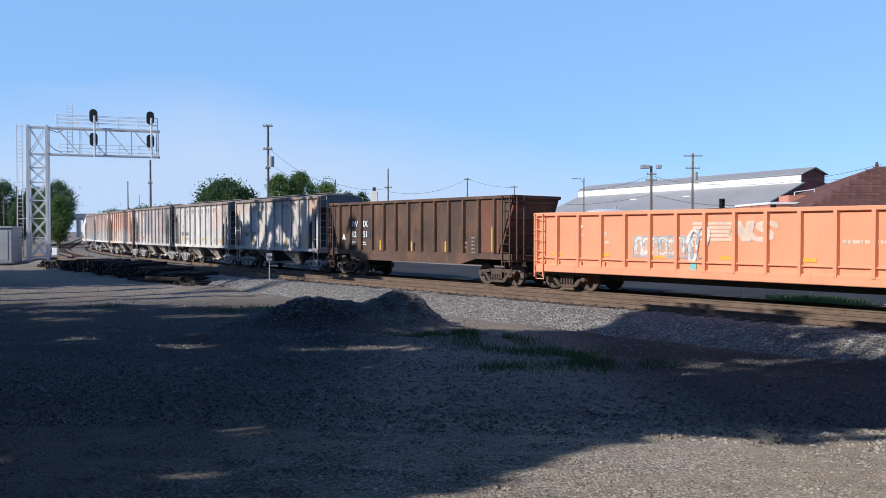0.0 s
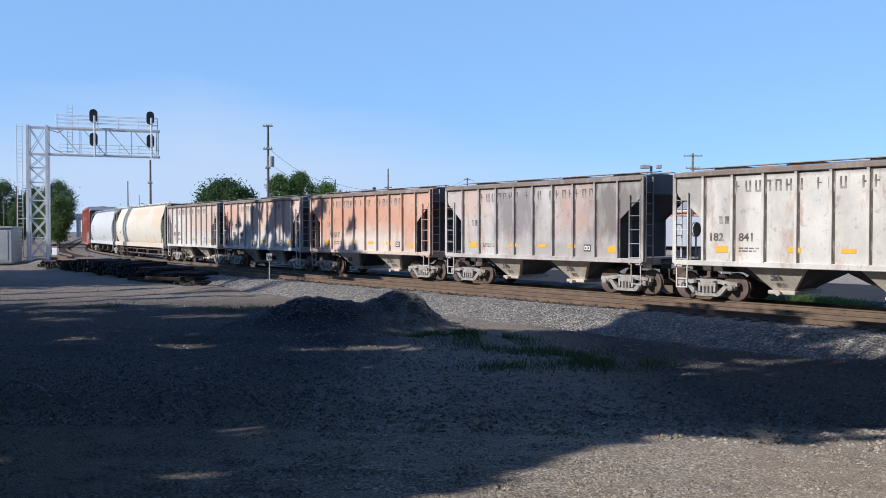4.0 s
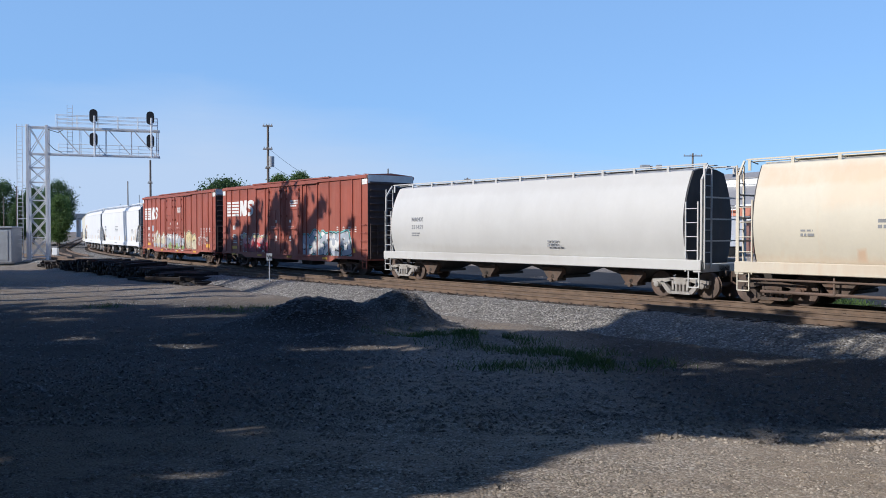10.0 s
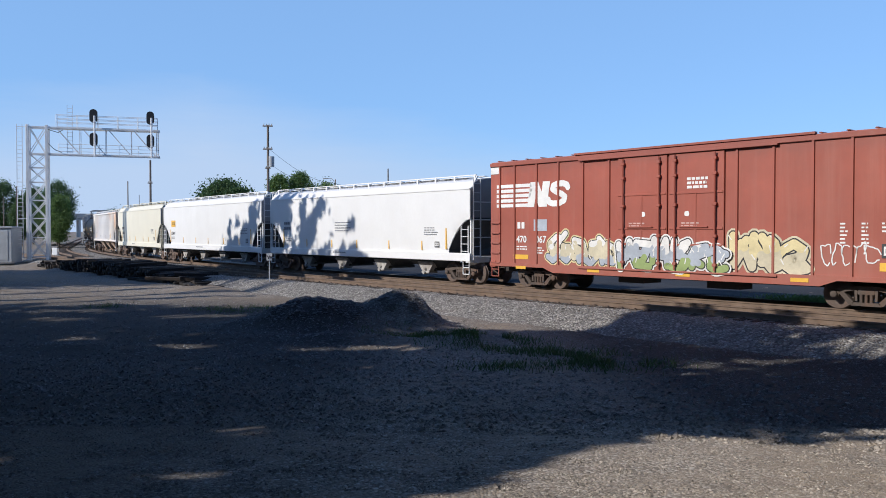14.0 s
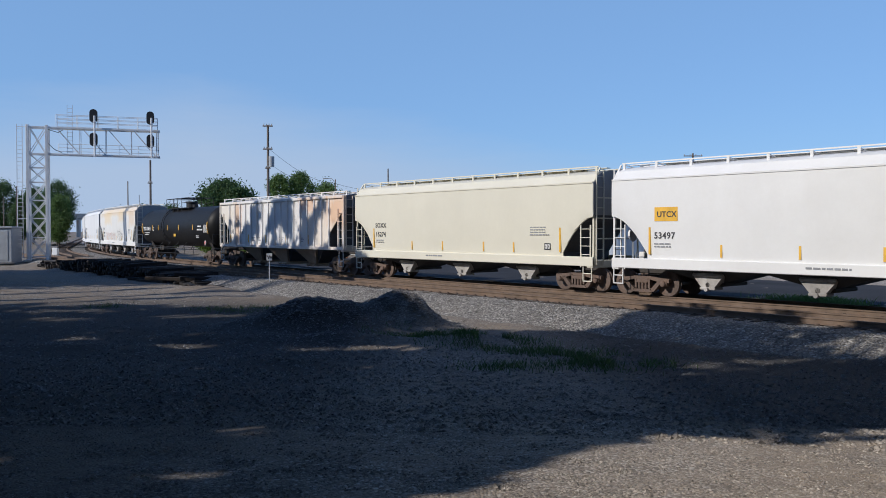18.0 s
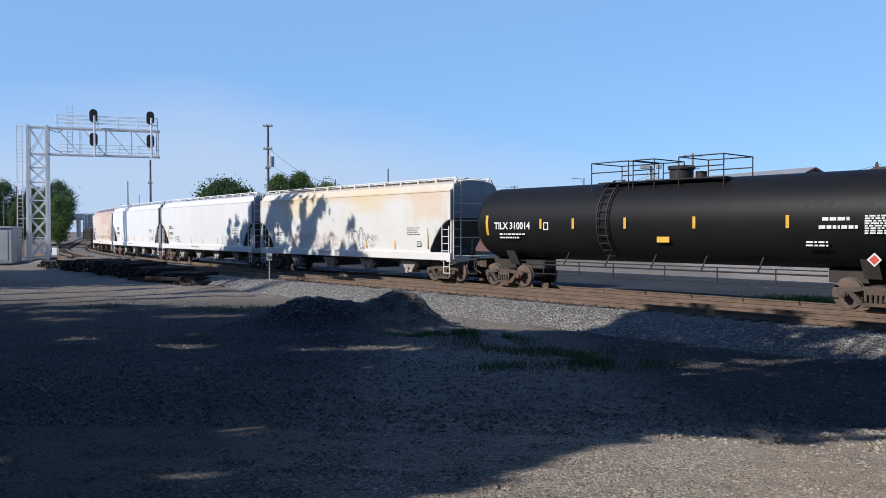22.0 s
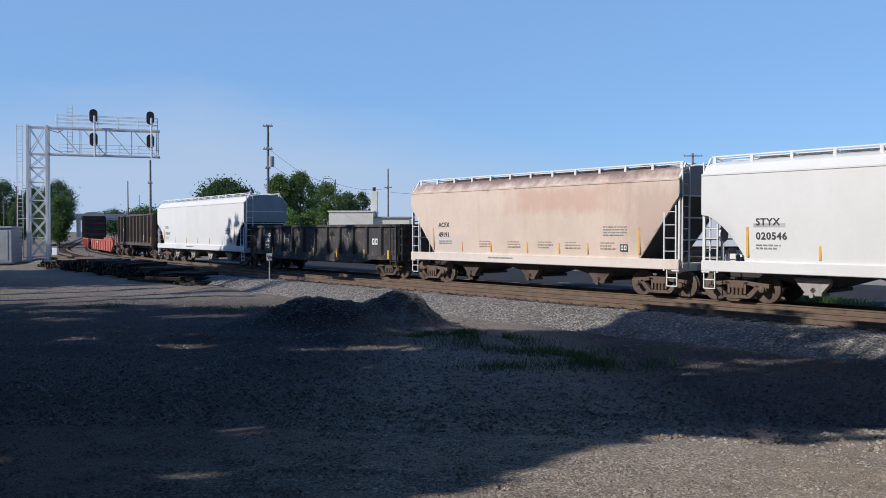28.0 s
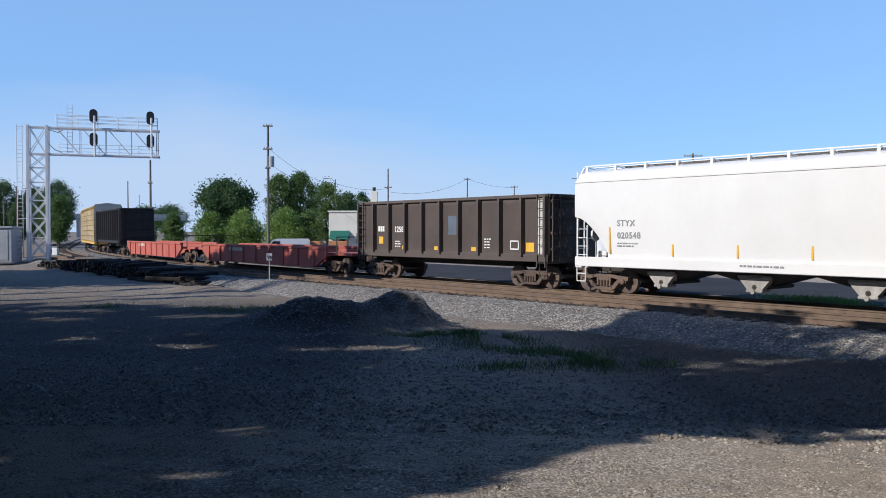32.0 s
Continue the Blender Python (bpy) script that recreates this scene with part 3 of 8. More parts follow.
def add_coupler(car, x, sign):
    def shape():
        g = Geo().soft_box(-0.55, 0.22, -0.10, 0.10, 0.74, 0.96, 0.03)
        g.prism([(0.18, -0.16), (0.34, -0.17), (0.46, -0.08), (0.44, 0.02), (0.34, 0.0), (0.34, 0.10), (0.42, 0.16), (0.36, 0.20), (0.18, 0.15)], 0.71, 0.99, 2)
        g.rod((0.05, -0.35, 0.62), (0.40, -0.28, 0.42), 0.03, 6)
        g.rod((0.05, -0.38, 0.95), (0.05, -0.38, 0.60), 0.025, 6)
        return g.mesh("coupler", M_STEEL, 35)
    part("coupler", shared("coupler", shape), None, car, at=Matrix.Translation((x, 0, 0)) @ Matrix.Rotation(0 if sign > 0 else math.pi, 4, "Z"))


def ladder(parent, x, y, z0, z1, width, material, along="x", rungs=None, label=""):
    """A ladder against a side (along x) or an end (along y)."""
    g, n = Geo(), rungs or max(2, int((z1 - z0) / 0.36))
    for s in (-1, 1):
        a = (x + s * width / 2, y) if along == "x" else (x, y + s * width / 2)
        g.bar((*a, z0), (*a, z1), 0.045)
    for k in range(n):
        z = z0 + (k + 0.5) * (z1 - z0) / n
        if along == "x":
            g.rod((x - width / 2, y, z), (x + width / 2, y, z), 0.016, 5)
        else:
            g.rod((x, y - width / 2, z), (x, y + width / 2, z), 0.016, 5)
    return part("ladder", g, material, parent, label)


def grab_irons(parent, x, y, z0, z1, width, n, material):
    g = Geo()
    for k in range(n):
        z = z0 + k * (z1 - z0) / max(1, n - 1)
        g.rod((x - width / 2, y, z), (x + width / 2, y, z), 0.017, 5)
        for s in (-1, 1):
            g.rod((x + s * width / 2, y, z), (x + s * width / 2, y + (0.07 if y < 0 else -0.07), z), 0.017, 5)
    return part("grab_iron", g, material, parent)


def lettering(parent, text, x, z, size, material, y=-1.53, name="marking", spacing=1.0, stretch=1.0, label=""):
    """Stencilled characters, a little proud of the near side."""
    cu = bpy.data.curves.new(name, "FONT")
    cu.body, cu.size, cu.space_character = text, size * 1.38, spacing
    cu.extrude, cu.resolution_u, cu.offset = 0.002, 3, size * 0.035
    tmp = bpy.data.objects.new("letters", cu)
    me = bpy.data.meshes.new_from_object(tmp)
    bpy.data.objects.remove(tmp)
    me.materials.clear()
    me.materials.append(material)
    ob = new(name, me)
    ob.parent = parent
    ob.matrix_basis = Matrix.Translation((x, y, z)) @ Matrix.Rotation(math.pi / 2, 4, "X") @ Matrix.Diagonal((stretch, 1, 1, 1))
    return tagged(ob, label)


def plate(parent, x0, x1, z0, z1, material, y=-1.53, name="marking", label=""):
    return part(name, Geo().box(x0, x1, y - 0.004, y + 0.004, z0, z1), material, parent, label)


def bars(parent, x, z, widths, height, material, y=-1.53, gap=0.05, name="marking"):
    """A line of small writing that cannot be read, as plain bars."""
    g = Geo()
    for w in widths:
        g.box(x, x + w, y - 0.004, y + 0.004, z, z + height)
        x += w + gap
    return part(name, g, material, parent)


def flat_shape(parent, outline, material, y, name="graffiti", label=""):
    return part(name, Geo().prism(outline, y - 0.0015, y + 0.0015), material, parent, label)


def data_lines(car, x, z, w, n, material, y, h=0.045, gap=0.05, seed=1):
    """Small print that cannot be read, as rows of bars."""
    rng = random.Random(seed)
    g = Geo()
    for k in range(n):
        xx, end = x, x + w * rng.uniform(0.65, 1.0)
        while xx < end:
            q = min(rng.uniform(0.06, 0.22), end - xx)
            g.box(xx, xx + q, y - 0.004, y + 0.004, z - k * (h + gap), z - k * (h + gap) + h)
            xx += q + 0.04
    tagged(part("stencilled_data", g, material, car), kind="stuff")


def roof_walk(car, L, z, width, material, brackets, rails=True, y_edge=1.25):
    """The running boards on a roof, on their brackets."""
    for y in (-0.55, 0.30):
        part("running_board", Geo().box(-L / 2, L / 2, y, y + 0.25, z + 0.10, z + 0.125), material, car)
    if rails:
        for y in (-y_edge, y_edge):
            part("roof_rail", Geo().bar((-L / 2, y, z + 0.14), (L / 2, y, z + 0.14), 0.045), material, car)
        post = Geo().box(-0.05, 0.05, -0.02, 0.02, -0.22, 0.14).bar((0, 0, 0.10), (0, 0.55, 0.02), 0.03).mesh("bracket", material)
        for k in range(brackets):
            x = -L / 2 + 0.1 + k * (L - 0.2) / (brackets - 1)
            part("bracket", post, None, car, at=(x, -y_edge, z))
            part("bracket", post, None, car, at=Matrix.Translation((x, y_edge, z)) @ Matrix.Rotation(math.pi, 4, "Z"))


def ring_shell(L, section, cut, stations):
    """A long body: one cross-section along the car, lifted at its ends by the sloping end sheets; cut(x) is the lowest z at x."""
    g = Geo()
    g.loft([[(x, y, max(z, cut(x))) for y, z in section] for x in stations])
    return g


def end_cut(L, inset, z_in, z_out, sill):
    """The slope sheet: from the sill up to z_in at inset from the end, then on to z_out at the end itself."""
    def cut(x):
        d = L / 2 - abs(x)
        if d > inset - 0.004:
            return sill
        return z_in + (z_out - z_in) * (1 - d / inset)
    return cut


def stations_for(L, inset):
    out = [-L / 2, -L / 2 + inset * 0.33, -L / 2 + inset * 0.66, -L / 2 + inset - 0.01, -L / 2 + inset]
    return out + [-x for x in out[::-1]]


def bays(car, xs, top, bottom, half, w_top, w_bot, material, y_top=1.35, y_bot=0.75, label="", slopes=0.0):
    for x in xs:
        g = Geo()
        g.loft([[(x - w_top, -y_top, top), (x + w_top, -y_top, top), (x + w_top, y_top, top), (x - w_top, y_top, top)],
                [(x - w_bot, -y_bot, bottom), (x + w_bot, -y_bot, bottom), (x + w_bot, y_bot, bottom), (x - w_bot, y_bot, bottom)]])
        b = part("hopper_bay", g, material, car, label)
        if slopes:
            # dark plates stand in for the shade on the bays' inner slopes
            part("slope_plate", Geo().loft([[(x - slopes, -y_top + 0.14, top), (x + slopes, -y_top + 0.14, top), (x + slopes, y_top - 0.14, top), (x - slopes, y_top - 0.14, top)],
                                            [(x - w_bot - 0.05, -y_bot + 0.1, bottom + 0.06), (x + w_bot + 0.05, -y_bot + 0.1, bottom + 0.06), (x + w_bot + 0.05, y_bot - 0.1, bottom + 0.06), (x - w_bot - 0.05, y_bot - 0.1, bottom + 0.06)]]), M_END, b, "slope plate coloured dark for shade")
        gate = Geo().soft_box(x - w_bot - 0.12, x + w_bot + 0.12, -y_bot - 0.18, y_bot + 0.18, bottom - 0.10, bottom + 0.02, 0.02)
        gate.rod((x, -y_bot - 0.42, bottom - 0.04), (x, -y_bot, bottom - 0.04), 0.035, 8)
        gate.rod((x, -y_bot - 0.44, bottom - 0.04), (x, -y_bot - 0.40, bottom - 0.04), 0.085, 8)
        part("outlet_gate", gate, M_UNDER if material is M_BLACK else material, b)


def end_platform(car, L, sill, material, brake_end=-1):
    """Open ends of a hopper: sill, corner posts, ladders and the brake gear."""
    for sx in (-1, 1):
        x = sx * (L / 2)
        part("end_sill", Geo().soft_box(min(x, x - sx * 0.30), max(x, x - sx * 0.30), -1.48, 1.48, sill - 0.12, sill + 0.16, 0.02), material, car)
        part("draft_sill", Geo().soft_box(min(x, x - sx * 2.2), max(x, x - sx * 2.2), -0.35, 0.35, sill - 0.28, sill + 0.1, 0.02), M_UNDER, car)
        for y in (-1.45, 1.45):
            step = Geo()
            for dx in (0.08, 0.48):
                step.bar((x - sx * dx, y, sill), (x - sx * dx, y, 0.42), 0.035)
            for z in (0.43, 0.72):
                step.bar((x - sx * 0.08, y, z), (x - sx * 0.48, y, z), 0.035)
            part("step", step, material, car)
    x = brake_end * (L / 2 - 0.25)
    g = Geo()
    g.rod((x, -0.55, sill), (x, -0.55, sill + 1.15), 0.03, 6)
    g.rod((x - 0.04, -0.55, sill + 1.15), (x + 0.04, -0.55, sill + 1.15), 0.26, 12)
    g.rod((x + 0.2, 0.1, sill + 0.35), (x + 0.2, 0.9, sill + 0.35), 0.15, 10)
    g.soft_box(x - 0.05, x + 0.35, -0.35, -0.05, sill + 0.15, sill + 0.5, 0.03)
    part("brake_gear", g, material, car)


def finish_car(car, L, pitch, bogie, steel):
    for sx in (-1, 1):
        add_truck(car, sx * bogie, steel)
        add_coupler(car, sx * (pitch / 2 - 0.36), sx)


# hopper ends: shade is painted in through darker base colours, with some rust
M_END_WALL = surface("end_wall_in_shade", (0.16, 0.165, 0.175), 0.7, 0.0, 0.2, 10, 0.9, 0.1, 40, rust=0.3, rust_color=(0.2, 0.15, 0.12))
M_END_PALE = surface("pale_end_wall_in_shade", (0.34, 0.345, 0.355), 0.7, 0.0, 0.15, 10, 0.9, 0.1, 40, rust=0.2, rust_color=(0.2, 0.15, 0.12))
M_END = surface("end_sheet_in_shade", (0.07, 0.072, 0.08), 0.8, 0.0, 0.3, 10, 0.9, 0.1, 40, rust=0.3, rust_color=(0.13, 0.09, 0.07))


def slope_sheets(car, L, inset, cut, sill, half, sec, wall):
    """The slope sheet under each overhanging end and the end wall above it, both coloured dark for shade."""
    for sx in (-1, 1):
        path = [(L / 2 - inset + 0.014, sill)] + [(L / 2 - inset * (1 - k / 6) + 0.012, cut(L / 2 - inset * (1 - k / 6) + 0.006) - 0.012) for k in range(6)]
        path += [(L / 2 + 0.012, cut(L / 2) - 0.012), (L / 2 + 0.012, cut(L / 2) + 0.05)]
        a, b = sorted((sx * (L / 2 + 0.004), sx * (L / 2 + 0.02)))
        part("end_wall", Geo().prism([(yy * 0.99, max(zz - 0.03, cut(L / 2) + 0.06)) for yy, zz in sec], a, b, 0), wall, car, "end wall greyed for shade")
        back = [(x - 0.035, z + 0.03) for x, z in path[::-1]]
        part("slope_sheet", Geo().prism([(sx * x, z) for x, z in path + back], -half, half), M_END, car, "end slope sheet coloured dark for shade")


# strips that paint the posts' shadow edge, with grime, onto the side
M_SEAM = surface("post_edge_shade_and_grime", (0.11, 0.095, 0.088), 0.85, 0, 0.3, 14, 1.4, 0.1, 40, rust=0.55, rust_color=(0.50, 0.44, 0.40), rust_at=(0.5, 0.58), streak=(2, 2, 1.2))


def ribbed_hopper(label, L, pitch, top, sill, ribs, paint, bay_paint, steel, inset=1.1, drop_out=0.65, drop_in=1.6, bay_xs=(-1.75, 1.75), bay_bottom=0.42,
                  walk_paint=None, thick=0.085, bay_top_w=1.0, chord_paint=None, post_paint=None, rails=False, seams=True):
    car = empty("covered_hopper", label, "freight car", "freight cars of the train")
    y = 1.44
    sec = [(-y, sill), (y, sill), (y, top), (0.9, top + 0.10), (0, top + 0.14), (-0.9, top + 0.10), (-y, top)]
    part("body", ring_shell(L, sec, end_cut(L, inset, top - drop_in, top - drop_out, sill), stations_for(L, inset)), paint, car)
    slope_sheets(car, L, inset, end_cut(L, inset, top - drop_in, top - drop_out, sill), sill, 1.40, sec, M_END_WALL)
    for sy in (-1, 1):
        part("top_chord", Geo().soft_box(-L / 2, L / 2, min(sy * y, sy * (y + 0.1)), max(sy * y, sy * (y + 0.1)), top - 0.13, top + 0.02, 0.015), chord_paint or paint, car)
        part("side_sill", Geo().soft_box(-L / 2, L / 2, min(sy * (y - 0.05), sy * (y + 0.08)), max(sy * (y - 0.05), sy * (y + 0.08)), sill - 0.05, sill + 0.12, 0.015), paint, car)
    rib = Geo().prism([(-0.055, 0), (0.055, 0), (0.04, -thick), (-0.04, -thick)], sill + 0.1, top - 0.12, 2).mesh("side_post", post_paint or paint)
    x0 = L / 2 - inset + 0.02
    for k in range(ribs):
        x = -x0 + 2 * x0 * k / (ribs - 1)
        part("side_post", rib, None, car, at=(x, -y, 0))
        part("side_post", rib, None, car, at=Matrix.Translation((x, y, 0)) @ Matrix.Rotation(math.pi, 4, "Z"))
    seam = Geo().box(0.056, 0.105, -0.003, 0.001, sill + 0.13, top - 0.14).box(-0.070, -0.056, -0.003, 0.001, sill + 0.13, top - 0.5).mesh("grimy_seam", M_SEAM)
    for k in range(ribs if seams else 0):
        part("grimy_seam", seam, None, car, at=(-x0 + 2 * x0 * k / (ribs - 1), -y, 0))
    for sx in (-1, 1):
        for sy in (-1, 1):
            part("corner_post", Geo().soft_box(sx * L / 2 - 0.06, sx * L / 2 + 0.06, sy * 1.46 - 0.05, sy * 1.46 + 0.05, sill, top, 0.012), paint, car)
            part("end_post", Geo().soft_box(sx * (L / 2 - 0.55) - 0.04, sx * (L / 2 - 0.55) + 0.04, sy * 1.4 - 0.04, sy * 1.4 + 0.04, sill, top - drop_out - 0.45, 0.012), paint, car)
        ladder(car, sx * (L / 2 + 0.07), -1.15, sill, top, 0.42, paint, "y")
        ladder(car, sx * (L / 2 - 0.30), -1.5, sill - 0.1, top - drop_out, 0.46, paint, "x", 5)
    roof_walk(car, L, top + 0.10, 1, walk_paint or paint, 13 if rails else 9, rails, 1.2)
    for k in range(4):
        x = -L * 0.36 + k * L * 0.24
        part("roof_hatch", Geo().soft_box(x - 0.6, x + 0.6, -0.45, 0.20, top + 0.12, top + 0.19, 0.02), paint, car)
    bays(car, bay_xs, sill, bay_bottom, 0, bay_top_w, 0.32, bay_paint, slopes=bay_top_w + 0.65)
    end_platform(car, L, sill, paint)
    finish_car(car, L, pitch, L / 2 - 1.0, steel)
    return car


def smooth_hopper(label, L, pitch, top, sill, paint, steel, bulge=0.10, inset=1.5, z_in=1.5, z_out=2.85, bay_count=4, brackets=14, rail_paint=None, bay_paint=None,
                  round_sides=False, gate_paint=None, tubes=None, straight=False):
    car = empty("covered_hopper", label, "freight car", "freight cars of the train")
    # bays default to black, which paints in the shade beneath the side sill
    rail_paint, bay_paint = rail_paint or paint, bay_paint or M_BLACK
    if round_sides:
        half = [(0.0, sill)] + [(1.53 - 0.56 * (abs(t - 0.45) / 0.55) ** 2.0, sill + 0.02 + (top - sill - 0.02) * t) for t in (i / 12 for i in range(13))] + [(0.55, top + 0.10), (0.0, top + 0.13)]
    else:
        e = top - 0.42
        half = [(0.0, sill), (1.40, sill)] + [(1.40 + bulge * math.sin(math.pi * t * 0.62 + 0.0), sill + (e - sill) * t) for t in (0.12, 0.25, 0.4, 0.55, 0.7, 0.85, 1.0)]
        half += [(1.36, e + 0.10), (1.22, top - 0.10), (1.0, top), (0.5, top + 0.08), (0.0, top + 0.10)]
    sec = half + [(-y, z) for y, z in half[-2:0:-1]]
    Lb = L - 1.3 if round_sides else L
    st = [-L / 2] + [-L / 2 + inset * k / 6 for k in range(1, 6)] + [-L / 2 + inset - 0.01, -L / 2 + inset]
    def cut(x):
        d = (L / 2 - abs(x)) / inset
        if d > 0.999:
            return sill
        return z_in + (z_out - z_in) * (1 - d ** 1.8) if not (round_sides or straight) else z_in + (z_out - z_in) * (1 - d)
    if round_sides:
        part("body", ring_shell(Lb, sec, lambda x: sill, [-Lb / 2, Lb / 2]), paint, car, smooth=32)
        for sx in (-1, 1):
            a, b = sorted((sx * (Lb / 2 + 0.004), sx * (Lb / 2 + 0.05)))
            # rounded end, its shade put into a dark colour
            part("end_wall", Geo().prism([(yy * 0.985, zz * 0.99 + 0.02) for yy, zz in sec], a, b, 0), M_END, car, "rounded end wall coloured dark for shade")
    else:
        part("body", ring_shell(L, sec, cut, st + [-x for x in st[::-1]]), paint, car, smooth=32)
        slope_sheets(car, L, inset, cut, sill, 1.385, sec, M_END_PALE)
    if not round_sides:
        for sy in (-1, 1):
            part("top_chord", Geo().bar((-L / 2, sy * (1.40 + bulge * 0.93), top - 0.42), (L / 2, sy * (1.40 + bulge * 0.93), top - 0.42), 0.05), paint, car)
    for sy in (-1, 1):
        a, b = sorted((sy * 1.36, sy * 1.50))
        part("side_sill", Geo().soft_box(-L / 2, L / 2, a, b, sill - 0.06, sill + 0.30, 0.02), paint, car)
    roof_walk(car, L - 0.2, top + 0.06, 1, rail_paint, brackets, True, 1.02 if not round_sides else 0.95)
    hatch = Geo()
    hatch.soft_box(-L * 0.42, L * 0.42, -0.32, 0.26, top + 0.08, top + 0.17, 0.03)
    part("roof_hatch", hatch, rail_paint, car)
    for sx in (-1, 1):
        for sy in (-1, 1):
            part("corner_post", Geo().bar((sx * (L / 2 - 0.05), sy * 1.38, sill), (sx * (L / 2 - 0.05), sy * 1.36, top - 0.35), 0.07).bar((sx * (L / 2 - 0.05), sy * 1.36, top - 0.35), (sx * (L / 2 - 0.05), sy * 1.0, top + 0.15), 0.06), rail_paint, car)
        ladder(car, sx * (L / 2 + 0.03), -1.1, sill, top, 0.42, rail_paint, "y")
        ladder(car, sx * (L / 2 - 0.35), -1.47, sill - 0.1, z_out - 0.3, 0.46, rail_paint, "x", 5)
        g = Geo()
        for zz in (0.28, 0.5, 0.72):
            g.bar((sx * (L / 2 + 0.01), -1.3, sill + (top - sill) * zz), (sx * (L / 2 + 0.01), 1.3, sill + (top - sill) * zz), 0.05)
        part("end_brace", g, rail_paint, car)
    n = bay_count
    span = L - 2 * inset - 0.6
    xs = [-span / 2 + span * (k + 0.5) / n for k in range(n)]
    bays(car, xs, sill - 0.02, 0.55, 0, span / n * (0.36 if round_sides else 0.52), 0.30, bay_paint, 1.25, 0.62)
    for x in xs:
        part("outlet", Geo().soft_box(x - 0.56, x + 0.56, -1.12, -0.50, 0.78, 0.90, 0.03).prism([(x - 0.54, 0.78), (x + 0.54, 0.78), (x + 0.24, 0.42), (x - 0.24, 0.42)], -1.06, -0.60).soft_box(x - 0.28, x + 0.28, -1.10, -0.55, 0.34, 0.43, 0.02).rod((x, -1.20, 0.36), (x, -1.0, 0.36), 0.07, 10), gate_paint or M_TRUCK_PALE, car)
    if tubes:
        g = Geo()
        g.rod((-span / 2 - 0.4, -1.3, 0.42), (span / 2 + 0.4, -1.3, 0.42), 0.05, 8).rod((-span / 2 - 0.8, -1.38, 0.80), (span / 2 + 0.8, -1.38, 0.80), 0.035, 8)
        for x in xs:
            g.bar((x, -1.34, 0.42), (x, -1.36, sill), 0.05)
        part("unloading_pipe", g, tubes, car, smooth=40)
    end_platform(car, L, sill, rail_paint)
    finish_car(car, L, pitch, L / 2 - 1.05, steel)
    return car


def gondola(label, L, pitch, top, sill, ribs, paint, steel, end_lean=0.0, belly=0.0, cap=0.10, rib_depth=0.12, end_paint=None, end_inset=0.0, load=None):
    car = empty("gondola_car", label, "freight car", "freight cars of the train")
    y, t = 1.42, 0.06
    Lb = L - 2 * end_inset
    for sy in (-1, 1):
        a, b = sorted((sy * y, sy * (y - t)))
        pts = [(-Lb / 2, sill), (Lb / 2, sill), (L / 2 - 0.02 if end_lean else Lb / 2, top), (-L / 2 + 0.02 if end_lean else -Lb / 2, top)]
        part("side_wall", Geo().prism(pts, a, b), paint, car)
        a, b = sorted((sy * (y - 0.04), sy * (y + cap)))
        part("top_chord", Geo().soft_box(-L / 2, L / 2, a, b, top - 0.10, top + 0.04, 0.02), paint, car)
        a, b = sorted((sy * (y - 0.06), sy * (y + 0.10)))
        if belly:
            part("side_sill", Geo().prism([(-L / 2, sill + 0.14), (-L / 2, sill - 0.10), (-L / 2 + 2.2, sill - 0.10), (-L / 2 + 3.2, sill - 0.10 - belly), (L / 2 - 3.2, sill - 0.10 - belly), (L / 2 - 2.2, sill - 0.10), (L / 2, sill - 0.10), (L / 2, sill + 0.14)], a, b), paint, car)
        else:
            part("side_sill", Geo().soft_box(-L / 2, L / 2, a, b, sill - 0.14, sill + 0.16, 0.02), paint, car)
    for sx in (-1, 1):
        xb, xt = sx * (Lb / 2), sx * (L / 2 - 0.04 if end_lean else Lb / 2)
        part("end_wall", Geo().prism([(xb, sill), (xt, top), (xt - sx * 0.06, top), (xb - sx * 0.06, sill)], -y + t, y - t), end_paint or paint, car)
        g = Geo()
        for k in range(4):
            u = 0.15 + 0.25 * k
            xx, zz = xb + (xt - xb) * u, sill + (top - sill) * u
            g.soft_box(xx - 0.04 + sx * 0.05, xx + 0.04 + sx * 0.05, -1.36, 1.36, zz - 0.06, zz + 0.06, 0.015)
        part("end_stiffener", g, end_paint or paint, car)
        a, b = sorted((xt, xt + sx * 0.08))
        part("end_cap", Geo().soft_box(a, b, -1.46, 1.46, top - 0.1, top + 0.04, 0.02), end_paint or paint, car)
        ladder(car, sx * (L / 2 - 0.30), -1.56, sill - 0.35, top, 0.44, paint, "x")
        ladder(car, sx * (L / 2 + 0.10), -1.1, sill - 0.1, top, 0.42, paint, "y")
    part("floor_pan", Geo().box(-Lb / 2 + 0.07, Lb / 2 - 0.07, -1.34, 1.34, sill - 0.02, sill + 0.10), M_UNDER, car)
    part("centre_sill", Geo().soft_box(-L / 2, L / 2, -0.35, 0.35, sill - 0.42, sill - 0.03, 0.02), M_UNDER, car)
    rib = Geo().prism([(-0.10, 0), (0.10, 0), (0.055, -rib_depth), (-0.055, -rib_depth)], sill + 0.1, top - 0.08, 2).mesh("side_post", paint)
    for k in range(ribs):
        x = -Lb / 2 + 0.12 + (Lb - 0.24) * k / (ribs - 1)
        part("side_post", rib, None, car, at=(x, -y, 0))
        part("side_post", rib, None, car, at=Matrix.Translation((x, y, 0)) @ Matrix.Rotation(math.pi, 4, "Z"))
    end_platform(car, L, sill - 0.08, paint)
    finish_car(car, L, pitch, L / 2 - 1.35, steel)
    return car


